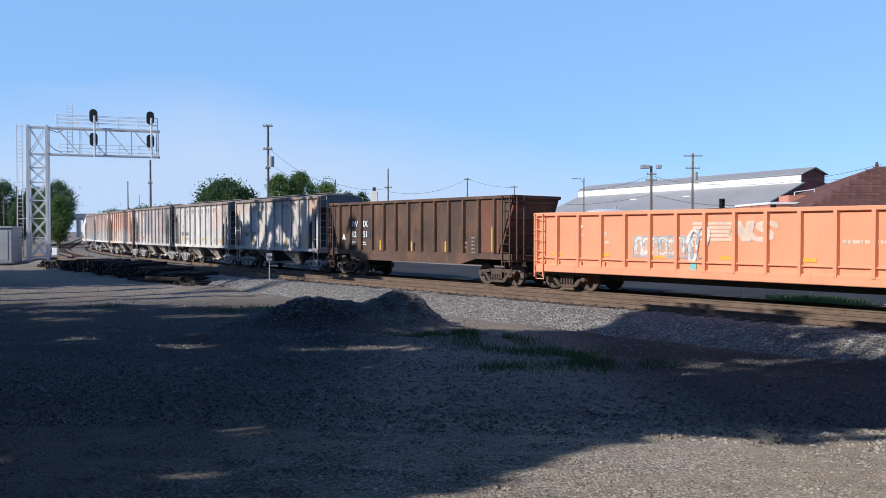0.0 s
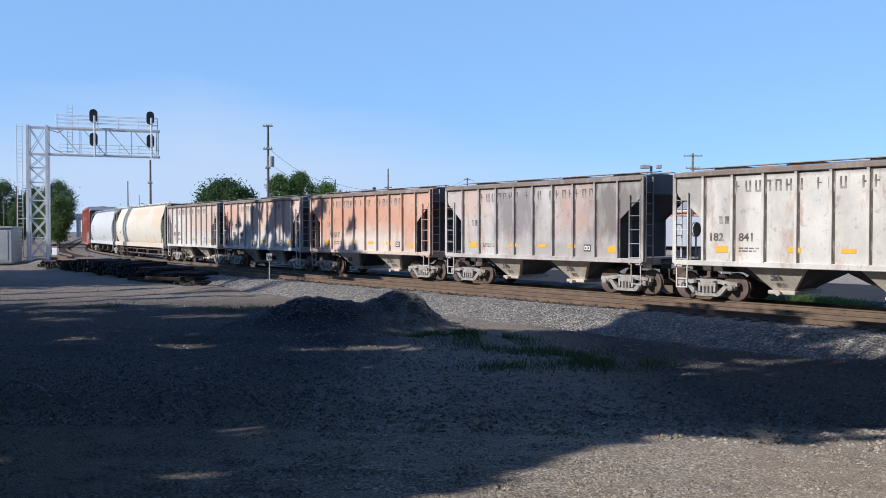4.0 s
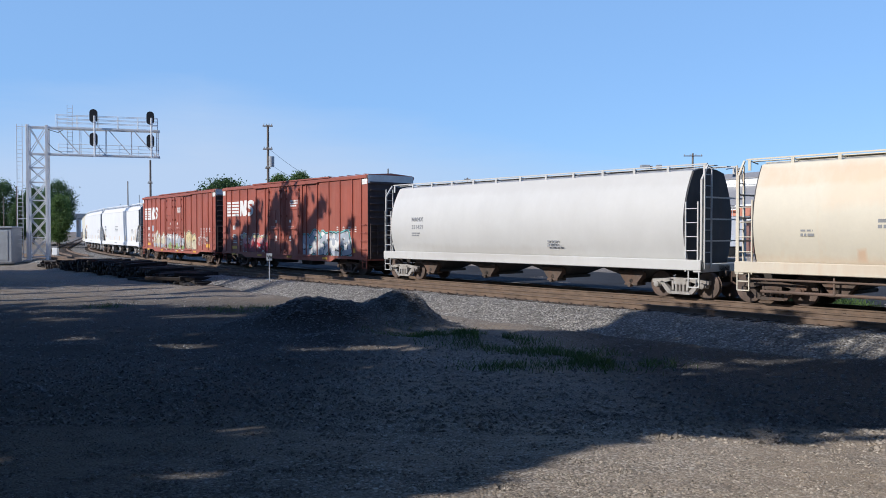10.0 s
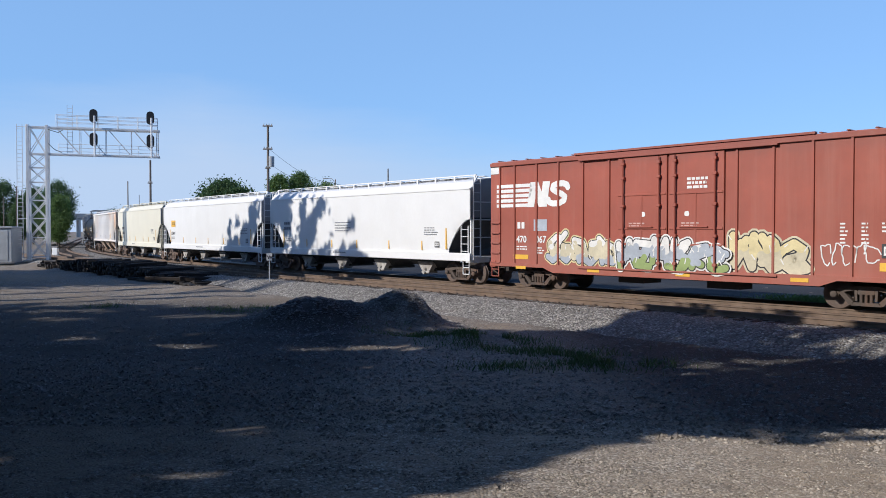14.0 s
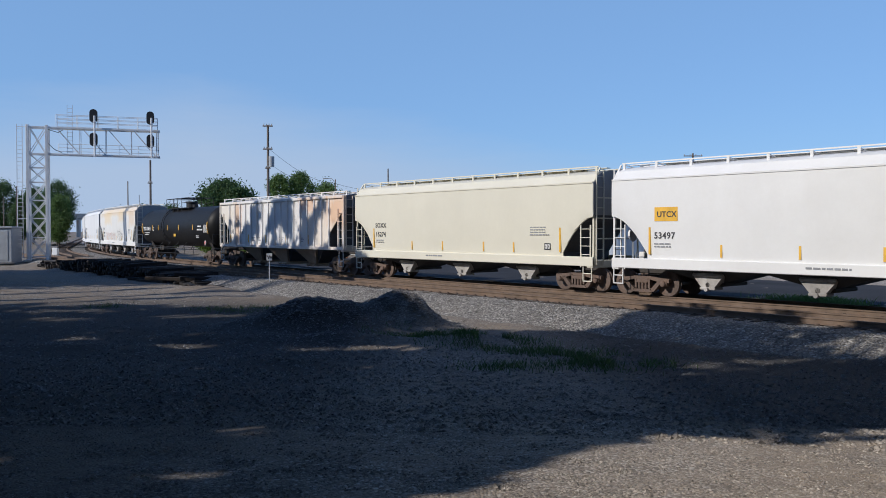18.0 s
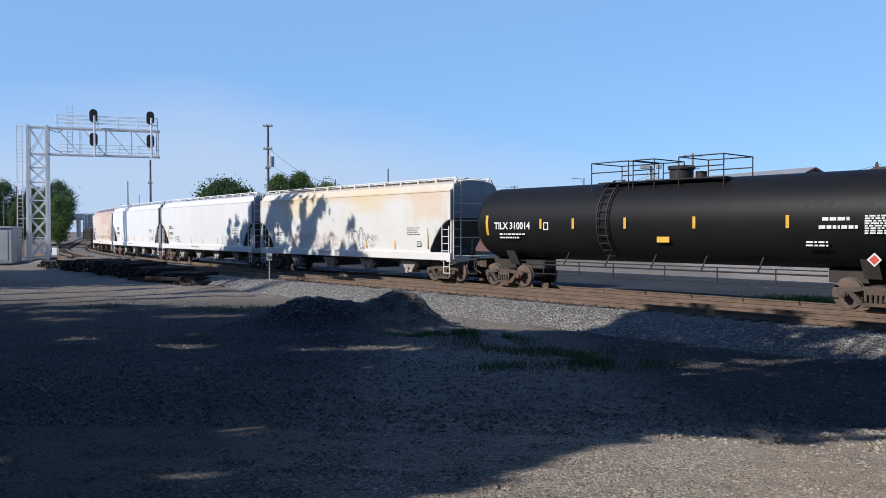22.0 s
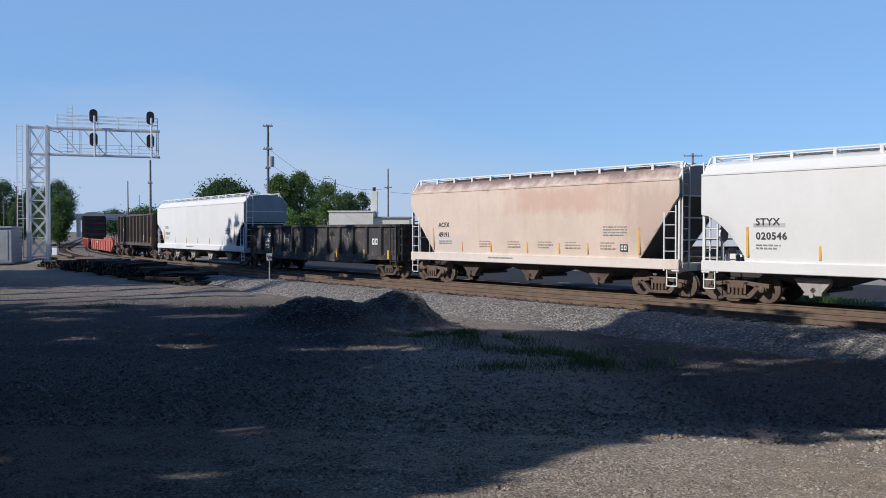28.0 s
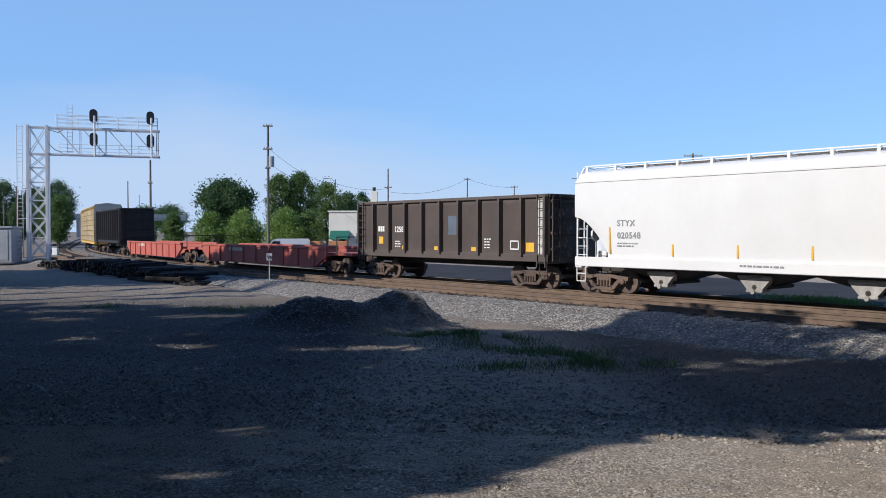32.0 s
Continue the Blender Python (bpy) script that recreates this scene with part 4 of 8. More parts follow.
def boxcar(label, L, pitch, paint, end_paint, steel):
    car = empty("boxcar", label, "freight car", "freight cars of the train")
    y, sill, top = 1.44, 0.90, 5.20
    sec = [(-y, sill), (y, sill), (y, top - 0.12), (y - 0.06, top), (0, top + 0.10), (-y + 0.06, top), (-y, top - 0.12)]
    part("body", ring_shell(L, sec, lambda x: sill, [-L / 2, L / 2]), paint, car)
    for sy in (-1, 1):
        a, b = sorted((sy * (y - 0.02), sy * (y + 0.07)))
        part("top_chord", Geo().soft_box(-L / 2, L / 2, a, b, top - 0.20, top - 0.04, 0.015), paint, car)
        part("side_sill", Geo().prism([(-L / 2, sill + 0.10), (-L / 2, sill - 0.04), (-L / 2 + 3.0, sill - 0.04), (-L / 2 + 3.5, sill - 0.22), (L / 2 - 3.5, sill - 0.22), (L / 2 - 3.0, sill - 0.04), (L / 2, sill - 0.04), (L / 2, sill + 0.10)], a, b), paint, car)
    rib = Geo().prism([(-0.05, 0), (0.05, 0), (0.035, -0.055), (-0.035, -0.055)], sill + 0.1, top - 0.2, 2).mesh("side_post", paint)
    xs = [L * u for u in (-0.468, -0.42, -0.35, -0.285, -0.215, -0.145, 0.145, 0.215, 0.285, 0.35, 0.42, 0.468)]
    for x in xs:
        part("side_post", rib, None, car, at=(x, -y, 0))
        part("side_post", rib, None, car, at=Matrix.Translation((x, y, 0)) @ Matrix.Rotation(math.pi, 4, "Z"))
    # two plug doors with their locking bars
    for x0, x1 in ((-2.10, -0.04), (0.04, 2.10)):
        door = part("door", Geo().soft_box(x0, x1, -y - 0.075, -y, sill + 0.05, top - 0.28, 0.02), paint, car)
        for xx in (x0 + 0.28, x1 - 0.28):
            bar = Geo().rod((xx, -y - 0.16, sill + 0.1), (xx, -y - 0.16, top - 0.30), 0.032, 6)
            for zz in (sill + 0.3, sill + 1.25, sill + 2.3, sill + 3.3, top - 0.5):
                bar.soft_box(xx - 0.07, xx + 0.07, -y - 0.20, -y - 0.07, zz - 0.05, zz + 0.05, 0.012)
            part("locking_bar", bar, paint, door)
        part("door_stile", Geo().soft_box((x0 + x1) / 2 - 0.03, (x0 + x1) / 2 + 0.03, -y - 0.095, -y - 0.07, sill + 0.1, sill + 2.7, 0.008), paint, door)
        for zz in (sill + 0.95, sill + 1.5, sill + 2.7):
            part("door_beam", Geo().soft_box(x0 + 0.03, x1 - 0.03, -y - 0.10, -y - 0.07, zz - 0.035, zz + 0.035, 0.008), paint, door)
        part("locking_lever", Geo().soft_box(x0 + 0.45, x1 - 0.55, -y - 0.15, -y - 0.10, sill + 1.53, sill + 1.58, 0.01), paint, door)
        data_lines(door, x0 + 0.5, sill + 1.66, 0.9, 2, M_DUSTY_MARK, -y - 0.082, 0.05, 0.04, 3)
    part("door_track", Geo().soft_box(-3.9, 3.9, -y - 0.13, -y - 0.02, sill + 0.0, sill + 0.06, 0.01), paint, car)
    part("door_track", Geo().soft_box(-3.9, 3.9, -y - 0.13, -y - 0.02, top - 0.25, top - 0.19, 0.01), paint, car)
    g = Geo()
    for k in range(22):
        x = -L / 2 + 0.4 + (L - 0.8) * k / 21
        g.prism([(x - 0.06, top + 0.02), (x + 0.06, top + 0.02), (x + 0.03, top + 0.05), (x - 0.03, top + 0.05)], -1.40, 1.40)
    part("roof_rib", g, paint, car)
    part("running_board", Geo().box(-4.2, 5.0, -1.46, -1.30, top + 0.0, top + 0.07), paint, car)
    for sx in (-1, 1):
        for k in range(11):
            z = sill + 0.35 + k * 0.35
            # ends of the car, coloured dark to imitate their shaded side
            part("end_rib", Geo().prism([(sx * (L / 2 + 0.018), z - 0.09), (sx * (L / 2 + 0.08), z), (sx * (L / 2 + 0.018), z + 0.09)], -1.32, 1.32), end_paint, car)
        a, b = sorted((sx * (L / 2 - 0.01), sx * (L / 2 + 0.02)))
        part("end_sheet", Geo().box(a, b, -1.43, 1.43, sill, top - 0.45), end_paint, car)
        part("end_crown", Geo().box(a, b, -1.43, 1.43, top - 0.44, top - 0.02), M_WHITE_MARK, car, "white conspicuity band")
        plate(car, min(sx * (L / 2 - 0.02), sx * (L / 2 - 0.5)), max(sx * (L / 2 - 0.02), sx * (L / 2 - 0.5)), top - 0.50, top - 0.22, M_WHITE_MARK, -y - 0.012)
        grab_irons(car, sx * (L / 2 - 0.33), -1.54, sill + 0.1, sill + 1.75, 0.5, 5, paint)
        ladder(car, sx * (L / 2 + 0.10), -1.1, sill, sill + 1.7, 0.42, end_paint, "y")
    part("centre_sill", Geo().soft_box(-L / 2 - 0.2, L / 2 + 0.2, -0.35, 0.35, 0.58, 0.95, 0.02).box(-2.5, -1.4, -0.9, 0.2, 0.42, 0.70).box(1.2, 2.4, -1.0, -0.2, 0.40, 0.75), M_UNDER, car)
    end_platform(car, L, sill + 0.02, paint)
    finish_car(car, L, pitch, L / 2 - 2.35, steel)
    return car


def tank_car(label, L, pitch, paint, steel):
    car = empty("tank_car", label, "freight car", "freight cars of the train")
    zc, r, n = 2.66, 1.50, 40
    prof = [(-L / 2, 0.05), (-L / 2 + 0.03, 0.45), (-L / 2 + 0.13, 0.85), (-L / 2 + 0.30, 1.18), (-L / 2 + 0.52, 1.40), (-L / 2 + 0.78, r), (-L / 2 + 0.80, r)]
    prof = [(x - 0.45, q) for x, q in prof] + [(-x, q) for x, q in prof[::-1]]
    g = Geo()
    g.loft([[(x, q * math.cos(t), zc + q * math.sin(t)) for t in (2 * math.pi * k / n for k in range(n))] for x, q in prof])
    part("tank", g, paint, car, smooth=40)
    # platform, railing and manway on top
    g = Geo().box(-2.6, 2.6, -0.95, -0.45, zc + r - 0.06, zc + r - 0.02).box(-2.6, 2.6, 0.45, 0.95, zc + r - 0.06, zc + r - 0.02)
    part("platform", g, M_BLACK, car)
    for x0, x1 in ((-2.9, -1.2), (-1.0, -0.1), (0.9, 2.6)):
        g = Geo()
        for yy in (-0.95, 0.95):
            for z in (0.45, 0.82):
                g.rod((x0, yy, zc + r + z - 0.1), (x1, yy, zc + r + z - 0.1), 0.022, 5)
            for x in (x0, x1):
                g.rod((x, yy, zc + 1.1), (x, yy, zc + r + 0.72), 0.022, 5)
        for x in (x0, x1):
            g.rod((x, -0.95, zc + r + 0.72), (x, 0.95, zc + r + 0.72), 0.022, 5)
        part("railing", g, M_BLACK, car)
    part("manway", Geo().rod((0.4, 0, zc + r - 0.1), (0.4, 0, zc + r + 0.36), 0.42, 20).rod((0.4, 0, zc + r + 0.36), (0.4, 0, zc + r + 0.48), 0.48, 20).rod((1.2, 0, zc + r - 0.1), (1.2, 0, zc + r + 0.25), 0.2, 12), M_BLACK, car, smooth=40)
    g = Geo()
    for s in (-0.22, 0.22):
        pts = [(-1.9 + s, -math.sin(a) * (r + 0.14), zc + math.cos(a) * (r + 0.14)) for a in (radians(q) for q in range(18, 150, 12))]
        for a, b in zip(pts, pts[1:]):
            g.bar(a, b, 0.045)
    for q in range(20, 148, 11):
        a = radians(q)
        g.rod((-2.12, -math.sin(a) * (r + 0.14), zc + math.cos(a) * (r + 0.14)), (-1.68, -math.sin(a) * (r + 0.14), zc + math.cos(a) * (r + 0.14)), 0.018, 5)
    part("ladder", g, M_BLACK, car)
    for sx in (-1, 1):
        a, b = sorted((sx * (L / 2 + 0.45), sx * (L / 2 - 3.0)))
        part("stub_sill", Geo().soft_box(a, b, -0.36, 0.36, 0.74, 1.18, 0.03), M_UNDER, car)
        x = sx * (L / 2 - 1.6)
        part("saddle", Geo().prism([(-0.95, 1.5), (-0.6, 0.9), (0.6, 0.9), (0.95, 1.5), (0.8, 1.4), (0.5, 1.2), (-0.5, 1.2), (-0.8, 1.4)], x - 0.25, x + 0.25, 0), M_UNDER, car)
        xe = sx * (L / 2 + 0.25)
        g = Geo().soft_box(xe - 0.3, xe + 0.3, -1.45, 1.45, 1.04, 1.12, 0.02)
        for yy in (-1.42, 1.42):
            for dx in (-0.28, 0.28):
                g.rod((xe + dx, yy, 0.45), (xe + dx, yy, 1.1), 0.022, 5)
            g.rod((xe - 0.28, yy, 0.46), (xe + 0.28, yy, 0.46), 0.022, 5)
            g.rod((xe, yy, 1.1), (xe, yy, 2.1), 0.022, 5)
        g.rod((xe, -1.42, 2.1), (xe, 1.42, 2.1), 0.022, 5)
        part("end_platform", g, M_BLACK, car)
    g = Geo().rod((-6.2, -1.30, 0.98), (6.2, -1.30, 0.98), 0.03, 6).rod((-6.2, -1.32, 1.12), (6.2, -1.32, 1.12), 0.02, 6)
    for x in (-5.0, -3.2, -1.6, 0.6, 2.6, 4.6):
        g.bar((x, -1.31, 0.62), (x, -1.31, 1.12), 0.03)
    g.rod((-6.2, -1.31, 0.62), (6.2, -1.31, 0.62), 0.02, 6)
    for x in (-4, -2, 0, 2, 4):
        g.bar((x, -1.30, 0.98), (x, -0.9, 1.5), 0.04)
    part("side_rail", g, M_BLACK, car)
    finish_car(car, L, pitch, L / 2 - 1.35, steel)
    return car, zc, r


def well_car(label, L, pitch, paint, steel):
    car = empty("well_car", label, "freight car", "freight cars of the train")
    lw = L - 6.4
    for sy in (-1, 1):
        a, b = sorted((sy * 1.30, sy * 1.46))
        part("side_sill", Geo().prism([(-lw / 2 - 1.3, 1.38), (-lw / 2 - 1.3, 0.95), (-lw / 2, 0.30), (lw / 2, 0.30), (lw / 2 + 1.3, 0.95), (lw / 2 + 1.3, 1.38)], a, b), paint, car)
        part("top_chord", Geo().soft_box(-lw / 2 - 1.3, lw / 2 + 1.3, a - 0.04, b + 0.04, 1.32, 1.46, 0.02), paint, car)
        rib = Geo().soft_box(-0.05, 0.05, -0.05, 0.05, 0.32, 1.34, 0.01).mesh("side_post", paint)
        for k in range(9):
            part("side_post", rib, None, car, at=(-lw / 2 + lw * k / 8, sy * 1.48, 0))
    part("well_floor", Geo().box(-lw / 2, lw / 2, -1.32, 1.32, 0.30, 0.38), M_UNDER, car)
    for sx in (-1, 1):
        a, b = sorted((sx * (lw / 2), sx * (L / 2)))
        part("end_deck", Geo().soft_box(a, b, -1.0, 1.0, 0.98, 1.14, 0.02), paint, car)
        part("draft_sill", Geo().soft_box(a, b, -0.35, 0.35, 0.70, 1.0, 0.02), M_UNDER, car)
        g = Geo()
        for yy in (-1.2, 1.2):
            g.bar((sx * (L / 2 - 1.2), yy, 1.1), (sx * (L / 2 - 1.2), yy, 2.0), 0.05)
        g.bar((sx * (L / 2 - 1.2), -1.2, 2.0), (sx * (L / 2 - 1.2), 1.2, 2.0), 0.05)
        part("end_rail", g, M_UNDER, car)
    finish_car(car, L, pitch, L / 2 - 1.8, steel)
    return car


def autorack(label, L, pitch, paint, steel):
    car = empty("autorack_car", label, "freight car", "freight cars of the train")
    part("deck", Geo().soft_box(-L / 2, L / 2, -1.45, 1.45, 0.85, 1.15, 0.03), M_YELLOW_DECK, car)
    for z in (2.55, 3.95):
        part("deck", Geo().box(-L / 2 + 0.1, L / 2 - 0.1, -1.40, 1.40, z, z + 0.10), M_UNDER, car)
    panel = Geo()
    for k in range(6):
        panel.soft_box(-0.72, 0.72, -0.02, 0.02, 1.2 + 0.62 * k, 1.74 + 0.62 * k, 0.01)
    me = panel.mesh("side_panel", paint)
    post = Geo().soft_box(-0.09, 0.09, -0.05, 0.05, 1.1, 5.2, 0.015).mesh("side_post", M_YELLOW_DECK)
    n = int((L - 0.4) / 1.62)
    for k in range(n + 1):
        x = -L / 2 + 0.2 + (L - 0.4) * k / n
        for sy in (-1, 1):
            part("side_post", post, None, car, at=(x, sy * 1.46, 0))
            if k < n:
                part("side_panel", me, None, car, at=(x + (L - 0.4) / n / 2, sy * 1.44, 0))
    part("roof", Geo().prism([(-1.48, 5.1), (1.48, 5.1), (1.3, 5.35), (0, 5.5), (-1.3, 5.35)], -L / 2, L / 2, 0), paint, car)
    for sx in (-1, 1):
        a, b = sorted((sx * (L / 2 - 0.06), sx * L / 2))
        part("end_door", Geo().box(a, b, -1.4, 1.4, 1.15, 5.1), paint, car)
    finish_car(car, L, pitch, L / 2 - 3.0, steel)
    return car
# ---------------------------------------------------------------- paints of the train
M_GALV = surface("galvanised_roof", (0.42, 0.42, 0.42), 0.5, 0.4, 0.2, 10, 1.0, 0.1, 40)
RUSTY, TAN, SOOT, PURPLE = (0.52, 0.28, 0.18), (0.66, 0.44, 0.27), (0.17, 0.155, 0.15), (0.22, 0.20, 0.215)


def old_grey(name, color, stains, rust=0.5, dirt=0.45):
    return surface(name, color, 0.75, 0.0, 0.12, 10, 0.8, 0.1, 40, rust=rust + 0.15, rust_color=(0.47, 0.29, 0.21), rust_at=(0.54, 0.66), streak=(2.4, 2.4, 0.7), dirt=dirt + 0.05, dirt_color=(0.24, 0.22, 0.205), stains=stains, flake=0.32)


EDGE = (-6, 6, 4.02, 4.5, SOOT, 0.75)
M_NW = [old_grey("weathered_grey_paint", (0.68, 0.65, 0.61), (EDGE, (3.9, 5.6, 3.3, 4.2, RUSTY, 0.75), (2.2, 4.2, 3.2, 4.1, (0.60, 0.45, 0.38), 0.5), (-5.5, -3.2, 3.4, 4.2, (0.55, 0.38, 0.28), 0.7), (-4.5, 4.5, 3.6, 4.1, (0.42, 0.39, 0.37), 0.55))),
        old_grey("mottled_grey_paint", (0.72, 0.70, 0.66), (EDGE, (2.4, 4.6, 2.6, 4.1, (0.66, 0.44, 0.34), 0.7), (4.0, 5.6, 3.2, 4.2, SOOT, 0.7), (-5.5, -4.0, 2.9, 4.2, SOOT, 0.5), (-3.6, -2.6, 2.0, 4.0, (0.40, 0.37, 0.36), 0.6))),
        old_grey("sooty_grey_paint", (0.60, 0.57, 0.56), (EDGE, (-4.4, -2.5, 2.8, 4.2, (0.60, 0.42, 0.34), 0.6), (-2.2, 0.2, 2.0, 4.2, PURPLE, 0.8), (1.2, 3.0, 2.2, 4.2, (0.50, 0.32, 0.27), 0.6), (3.0, 5.6, 1.8, 4.2, SOOT, 0.85), (-1.0, 4.0, 1.3, 1.9, (0.36, 0.34, 0.33), 0.6)), 0.7, 0.6),
        old_grey("rusted_orange_paint", (0.68, 0.54, 0.45), (EDGE, (-5.5, 5.5, 2.5, 4.2, (0.60, 0.31, 0.205), 0.8), (-5.5, -1.5, 1.4, 3.4, (0.58, 0.29, 0.19), 0.7), (2.6, 5.6, 1.6, 3.2, (0.58, 0.30, 0.20), 0.55), (-3, 3, 1.2, 2.2, (0.72, 0.66, 0.60), 0.6)), 0.85, 0.2),
        old_grey("rust_stained_grey_paint", (0.74, 0.71, 0.67), (EDGE, (-2.0, 5.2, 2.3, 4.1, (0.66, 0.40, 0.28), 0.6), (-5.5, -2.6, 2.4, 4.2, (0.62, 0.34, 0.23), 0.75), (-2.4, 4.5, 3.2, 4.2, (0.62, 0.44, 0.36), 0.6), (-2.4, -1.6, 1.8, 3.6, SOOT, 0.45)), 0.7, 0.35),
        old_grey("dull_grey_paint", (0.74, 0.72, 0.68), (EDGE, (-1.0, 5.2, 2.2, 4.0, (0.64, 0.42, 0.31), 0.5), (-4.5, 4.5, 3.5, 4.1, (0.56, 0.46, 0.40), 0.55), (3.6, 5.6, 2.8, 4.2, (0.52, 0.38, 0.30), 0.6), (-5.6, -4.2, 2.6, 4.2, (0.44, 0.36, 0.32), 0.6)))]
M_CREAM = surface("cream_paint", (0.70, 0.655, 0.54), 0.6, 0.0, 0.08, 8, 0.35, 0.06, 40, rust=0.35, rust_color=(0.68, 0.46, 0.26), rust_at=(0.6, 0.8), dirt=0.15, dirt_color=(0.45, 0.38, 0.30),
                  stains=((-9, 9, 3.7, 4.3, (0.68, 0.48, 0.31), 0.55), (-6.0, -3.6, 3.0, 4.0, (0.70, 0.55, 0.39), 0.4), (-0.5, 2.6, 3.2, 4.0, (0.68, 0.50, 0.34), 0.45), (3.2, 5.0, 3.3, 4.4, (0.70, 0.64, 0.52), 0.6), (4.6, 8.4, 2.6, 4.3, (0.66, 0.46, 0.30), 0.5),
                          (-5.0, -4.75, 1.4, 1.8, (0.62, 0.38, 0.22), 0.6), (-3.2, -3.0, 1.4, 1.8, (0.62, 0.38, 0.22), 0.6), (3.0, 3.3, 1.4, 2.0, (0.62, 0.38, 0.22), 0.6), (5.6, 5.9, 1.4, 2.0, (0.62, 0.38, 0.22), 0.6), (-9, 9, 1.0, 1.55, (0.60, 0.48, 0.36), 0.5)))
M_PALE = surface("pale_grey_paint", (0.60, 0.60, 0.585), 0.55, 0.0, 0.05, 8, 0.35, 0.05, 40, dirt=0.25, dirt_color=(0.42, 0.41, 0.39), stains=((-9, 9, 3.9, 4.6, (0.50, 0.49, 0.47), 0.5), (-6, 3, 1.1, 1.7, (0.48, 0.46, 0.43), 0.5)))
M_WHITE = surface("white_hopper_paint", (0.79, 0.79, 0.78), 0.5, 0.0, 0.05, 8, 0.35, 0.05, 40, dirt=0.18, dirt_color=(0.55, 0.52, 0.48))
M_WHITE_ORANGE = surface("white_paint_with_orange_stains", (0.76, 0.75, 0.71), 0.55, 0.0, 0.06, 8, 0.35, 0.05, 40, rust=0.4, rust_color=(0.74, 0.50, 0.20), rust_at=(0.62, 0.76), streak=(0.35, 0.35, 0.8), dirt=0.2, dirt_color=(0.5, 0.46, 0.4),
                         stains=((-9, 9, 3.8, 4.7, (0.72, 0.55, 0.33), 0.6), (-6.5, -2.5, 3.0, 4.4, (0.76, 0.60, 0.34), 0.6), (1.0, 4.0, 3.2, 4.4, (0.74, 0.58, 0.32), 0.55), (6.0, 9.0, 2.8, 4.4, (0.70, 0.52, 0.34), 0.55)))
M_SOXX = surface("ivory_paint", (0.72, 0.69, 0.57), 0.55, 0.0, 0.05, 8, 0.35, 0.05, 40, dirt=0.12, dirt_color=(0.5, 0.46, 0.36))
M_AEX = surface("white_paint_with_rust_runs", (0.80, 0.79, 0.77), 0.6, 0.0, 0.06, 8, 0.5, 0.06, 40, rust=0.5, rust_color=(0.55, 0.33, 0.18), rust_at=(0.62, 0.78), streak=(1.1, 1.1, 0.12), dirt=0.15, dirt_color=(0.4, 0.36, 0.32),
                stains=((3.0, 8.2, 1.2, 4.4, (0.76, 0.63, 0.48), 0.55), (6.0, 8.0, 2.6, 4.2, (0.70, 0.40, 0.20), 0.65), (3.0, 5.0, 3.4, 4.3, (0.66, 0.40, 0.24), 0.6), (-0.6, 2.9, 1.8, 4.3, (0.66, 0.66, 0.66), 0.5), (-5.6, -4.6, 1.4, 4.2, (0.62, 0.38, 0.22), 0.8), (-8, -5.2, 1.2, 4.3, (0.74, 0.66, 0.54), 0.6), (-8, 8, 1.2, 1.6, (0.70, 0.58, 0.47), 0.4)))
M_AEX_POST = surface("pale_worn_post_paint", (0.80, 0.78, 0.75), 0.6, 0.0, 0.1, 8, 0.5, 0.06, 40, rust=0.4, rust_color=(0.62, 0.45, 0.32), streak=(1.1, 1.1, 0.3))
M_AEX_BAY = surface("soiled_tan_bays", (0.42, 0.31, 0.22), 0.8, 0.0, 0.25, 8, 0.8, 0.1, 40, rust=0.5, rust_color=(0.25, 0.16, 0.10))
M_PINK = surface("faded_salmon_paint", (0.74, 0.61, 0.51), 0.65, 0.0, 0.08, 8, 0.5, 0.06, 40, rust=0.5, rust_color=(0.60, 0.40, 0.30), rust_at=(0.54, 0.76), dirt=0.2, dirt_color=(0.38, 0.28, 0.22),
                 stains=((-8, 8, 0.9, 1.36, (0.74, 0.69, 0.63), 0.8), (-8, 8, 4.18, 5.2, (0.25, 0.17, 0.14), 0.95), (-7, -3, 1.2, 2.2, (0.62, 0.56, 0.52), 0.6), (-1, 5, 3.0, 4.0, (0.56, 0.33, 0.24), 0.5), (5.0, 7.5, 1.6, 4.0, (0.50, 0.36, 0.30), 0.6)))
M_CHORD = surface("sooty_roof_edge", (0.26, 0.21, 0.18), 0.8, 0, 0.3, 8, 0.7, 0.1, 40, rust=0.6, rust_color=(0.52, 0.48, 0.44))
M_BAY = surface("tan_dusty_bays", (0.60, 0.55, 0.48), 0.8, 0, 0.2, 8, 0.8, 0.1, 40, rust=0.6, rust_color=(0.40, 0.25, 0.15), rust_at=(0.5, 0.66), flake=0.4)
M_BOX_RED = surface("oxide_red_paint", (0.37, 0.098, 0.063), 0.6, 0.0, 0.16, 10, 0.5, 0.06, 40, rust=0.35, rust_color=(0.40, 0.17, 0.125), rust_at=(0.5, 0.7), streak=(2.6, 2.6, 0.14), dirt=0.3, dirt_color=(0.22, 0.10, 0.08), stains=((-9, 9, 0.6, 1.9, (0.33, 0.14, 0.105), 0.45), (-9, 9, 4.7, 5.4, (0.24, 0.085, 0.065), 0.5)))
# shade of the boxcar ends, given as a dark base colour
M_BOX_END = surface("boxcar_end_in_shade", (0.07, 0.05, 0.048), 0.8, 0.0, 0.3, 10, 0.8, 0.1, 40)
M_ORANGE = surface("bright_orange_paint", (0.84, 0.365, 0.20), 0.6, 0.0, 0.10, 10, 0.6, 0.06, 40, rust=0.45, rust_color=(0.40, 0.17, 0.09), rust_at=(0.58, 0.78))
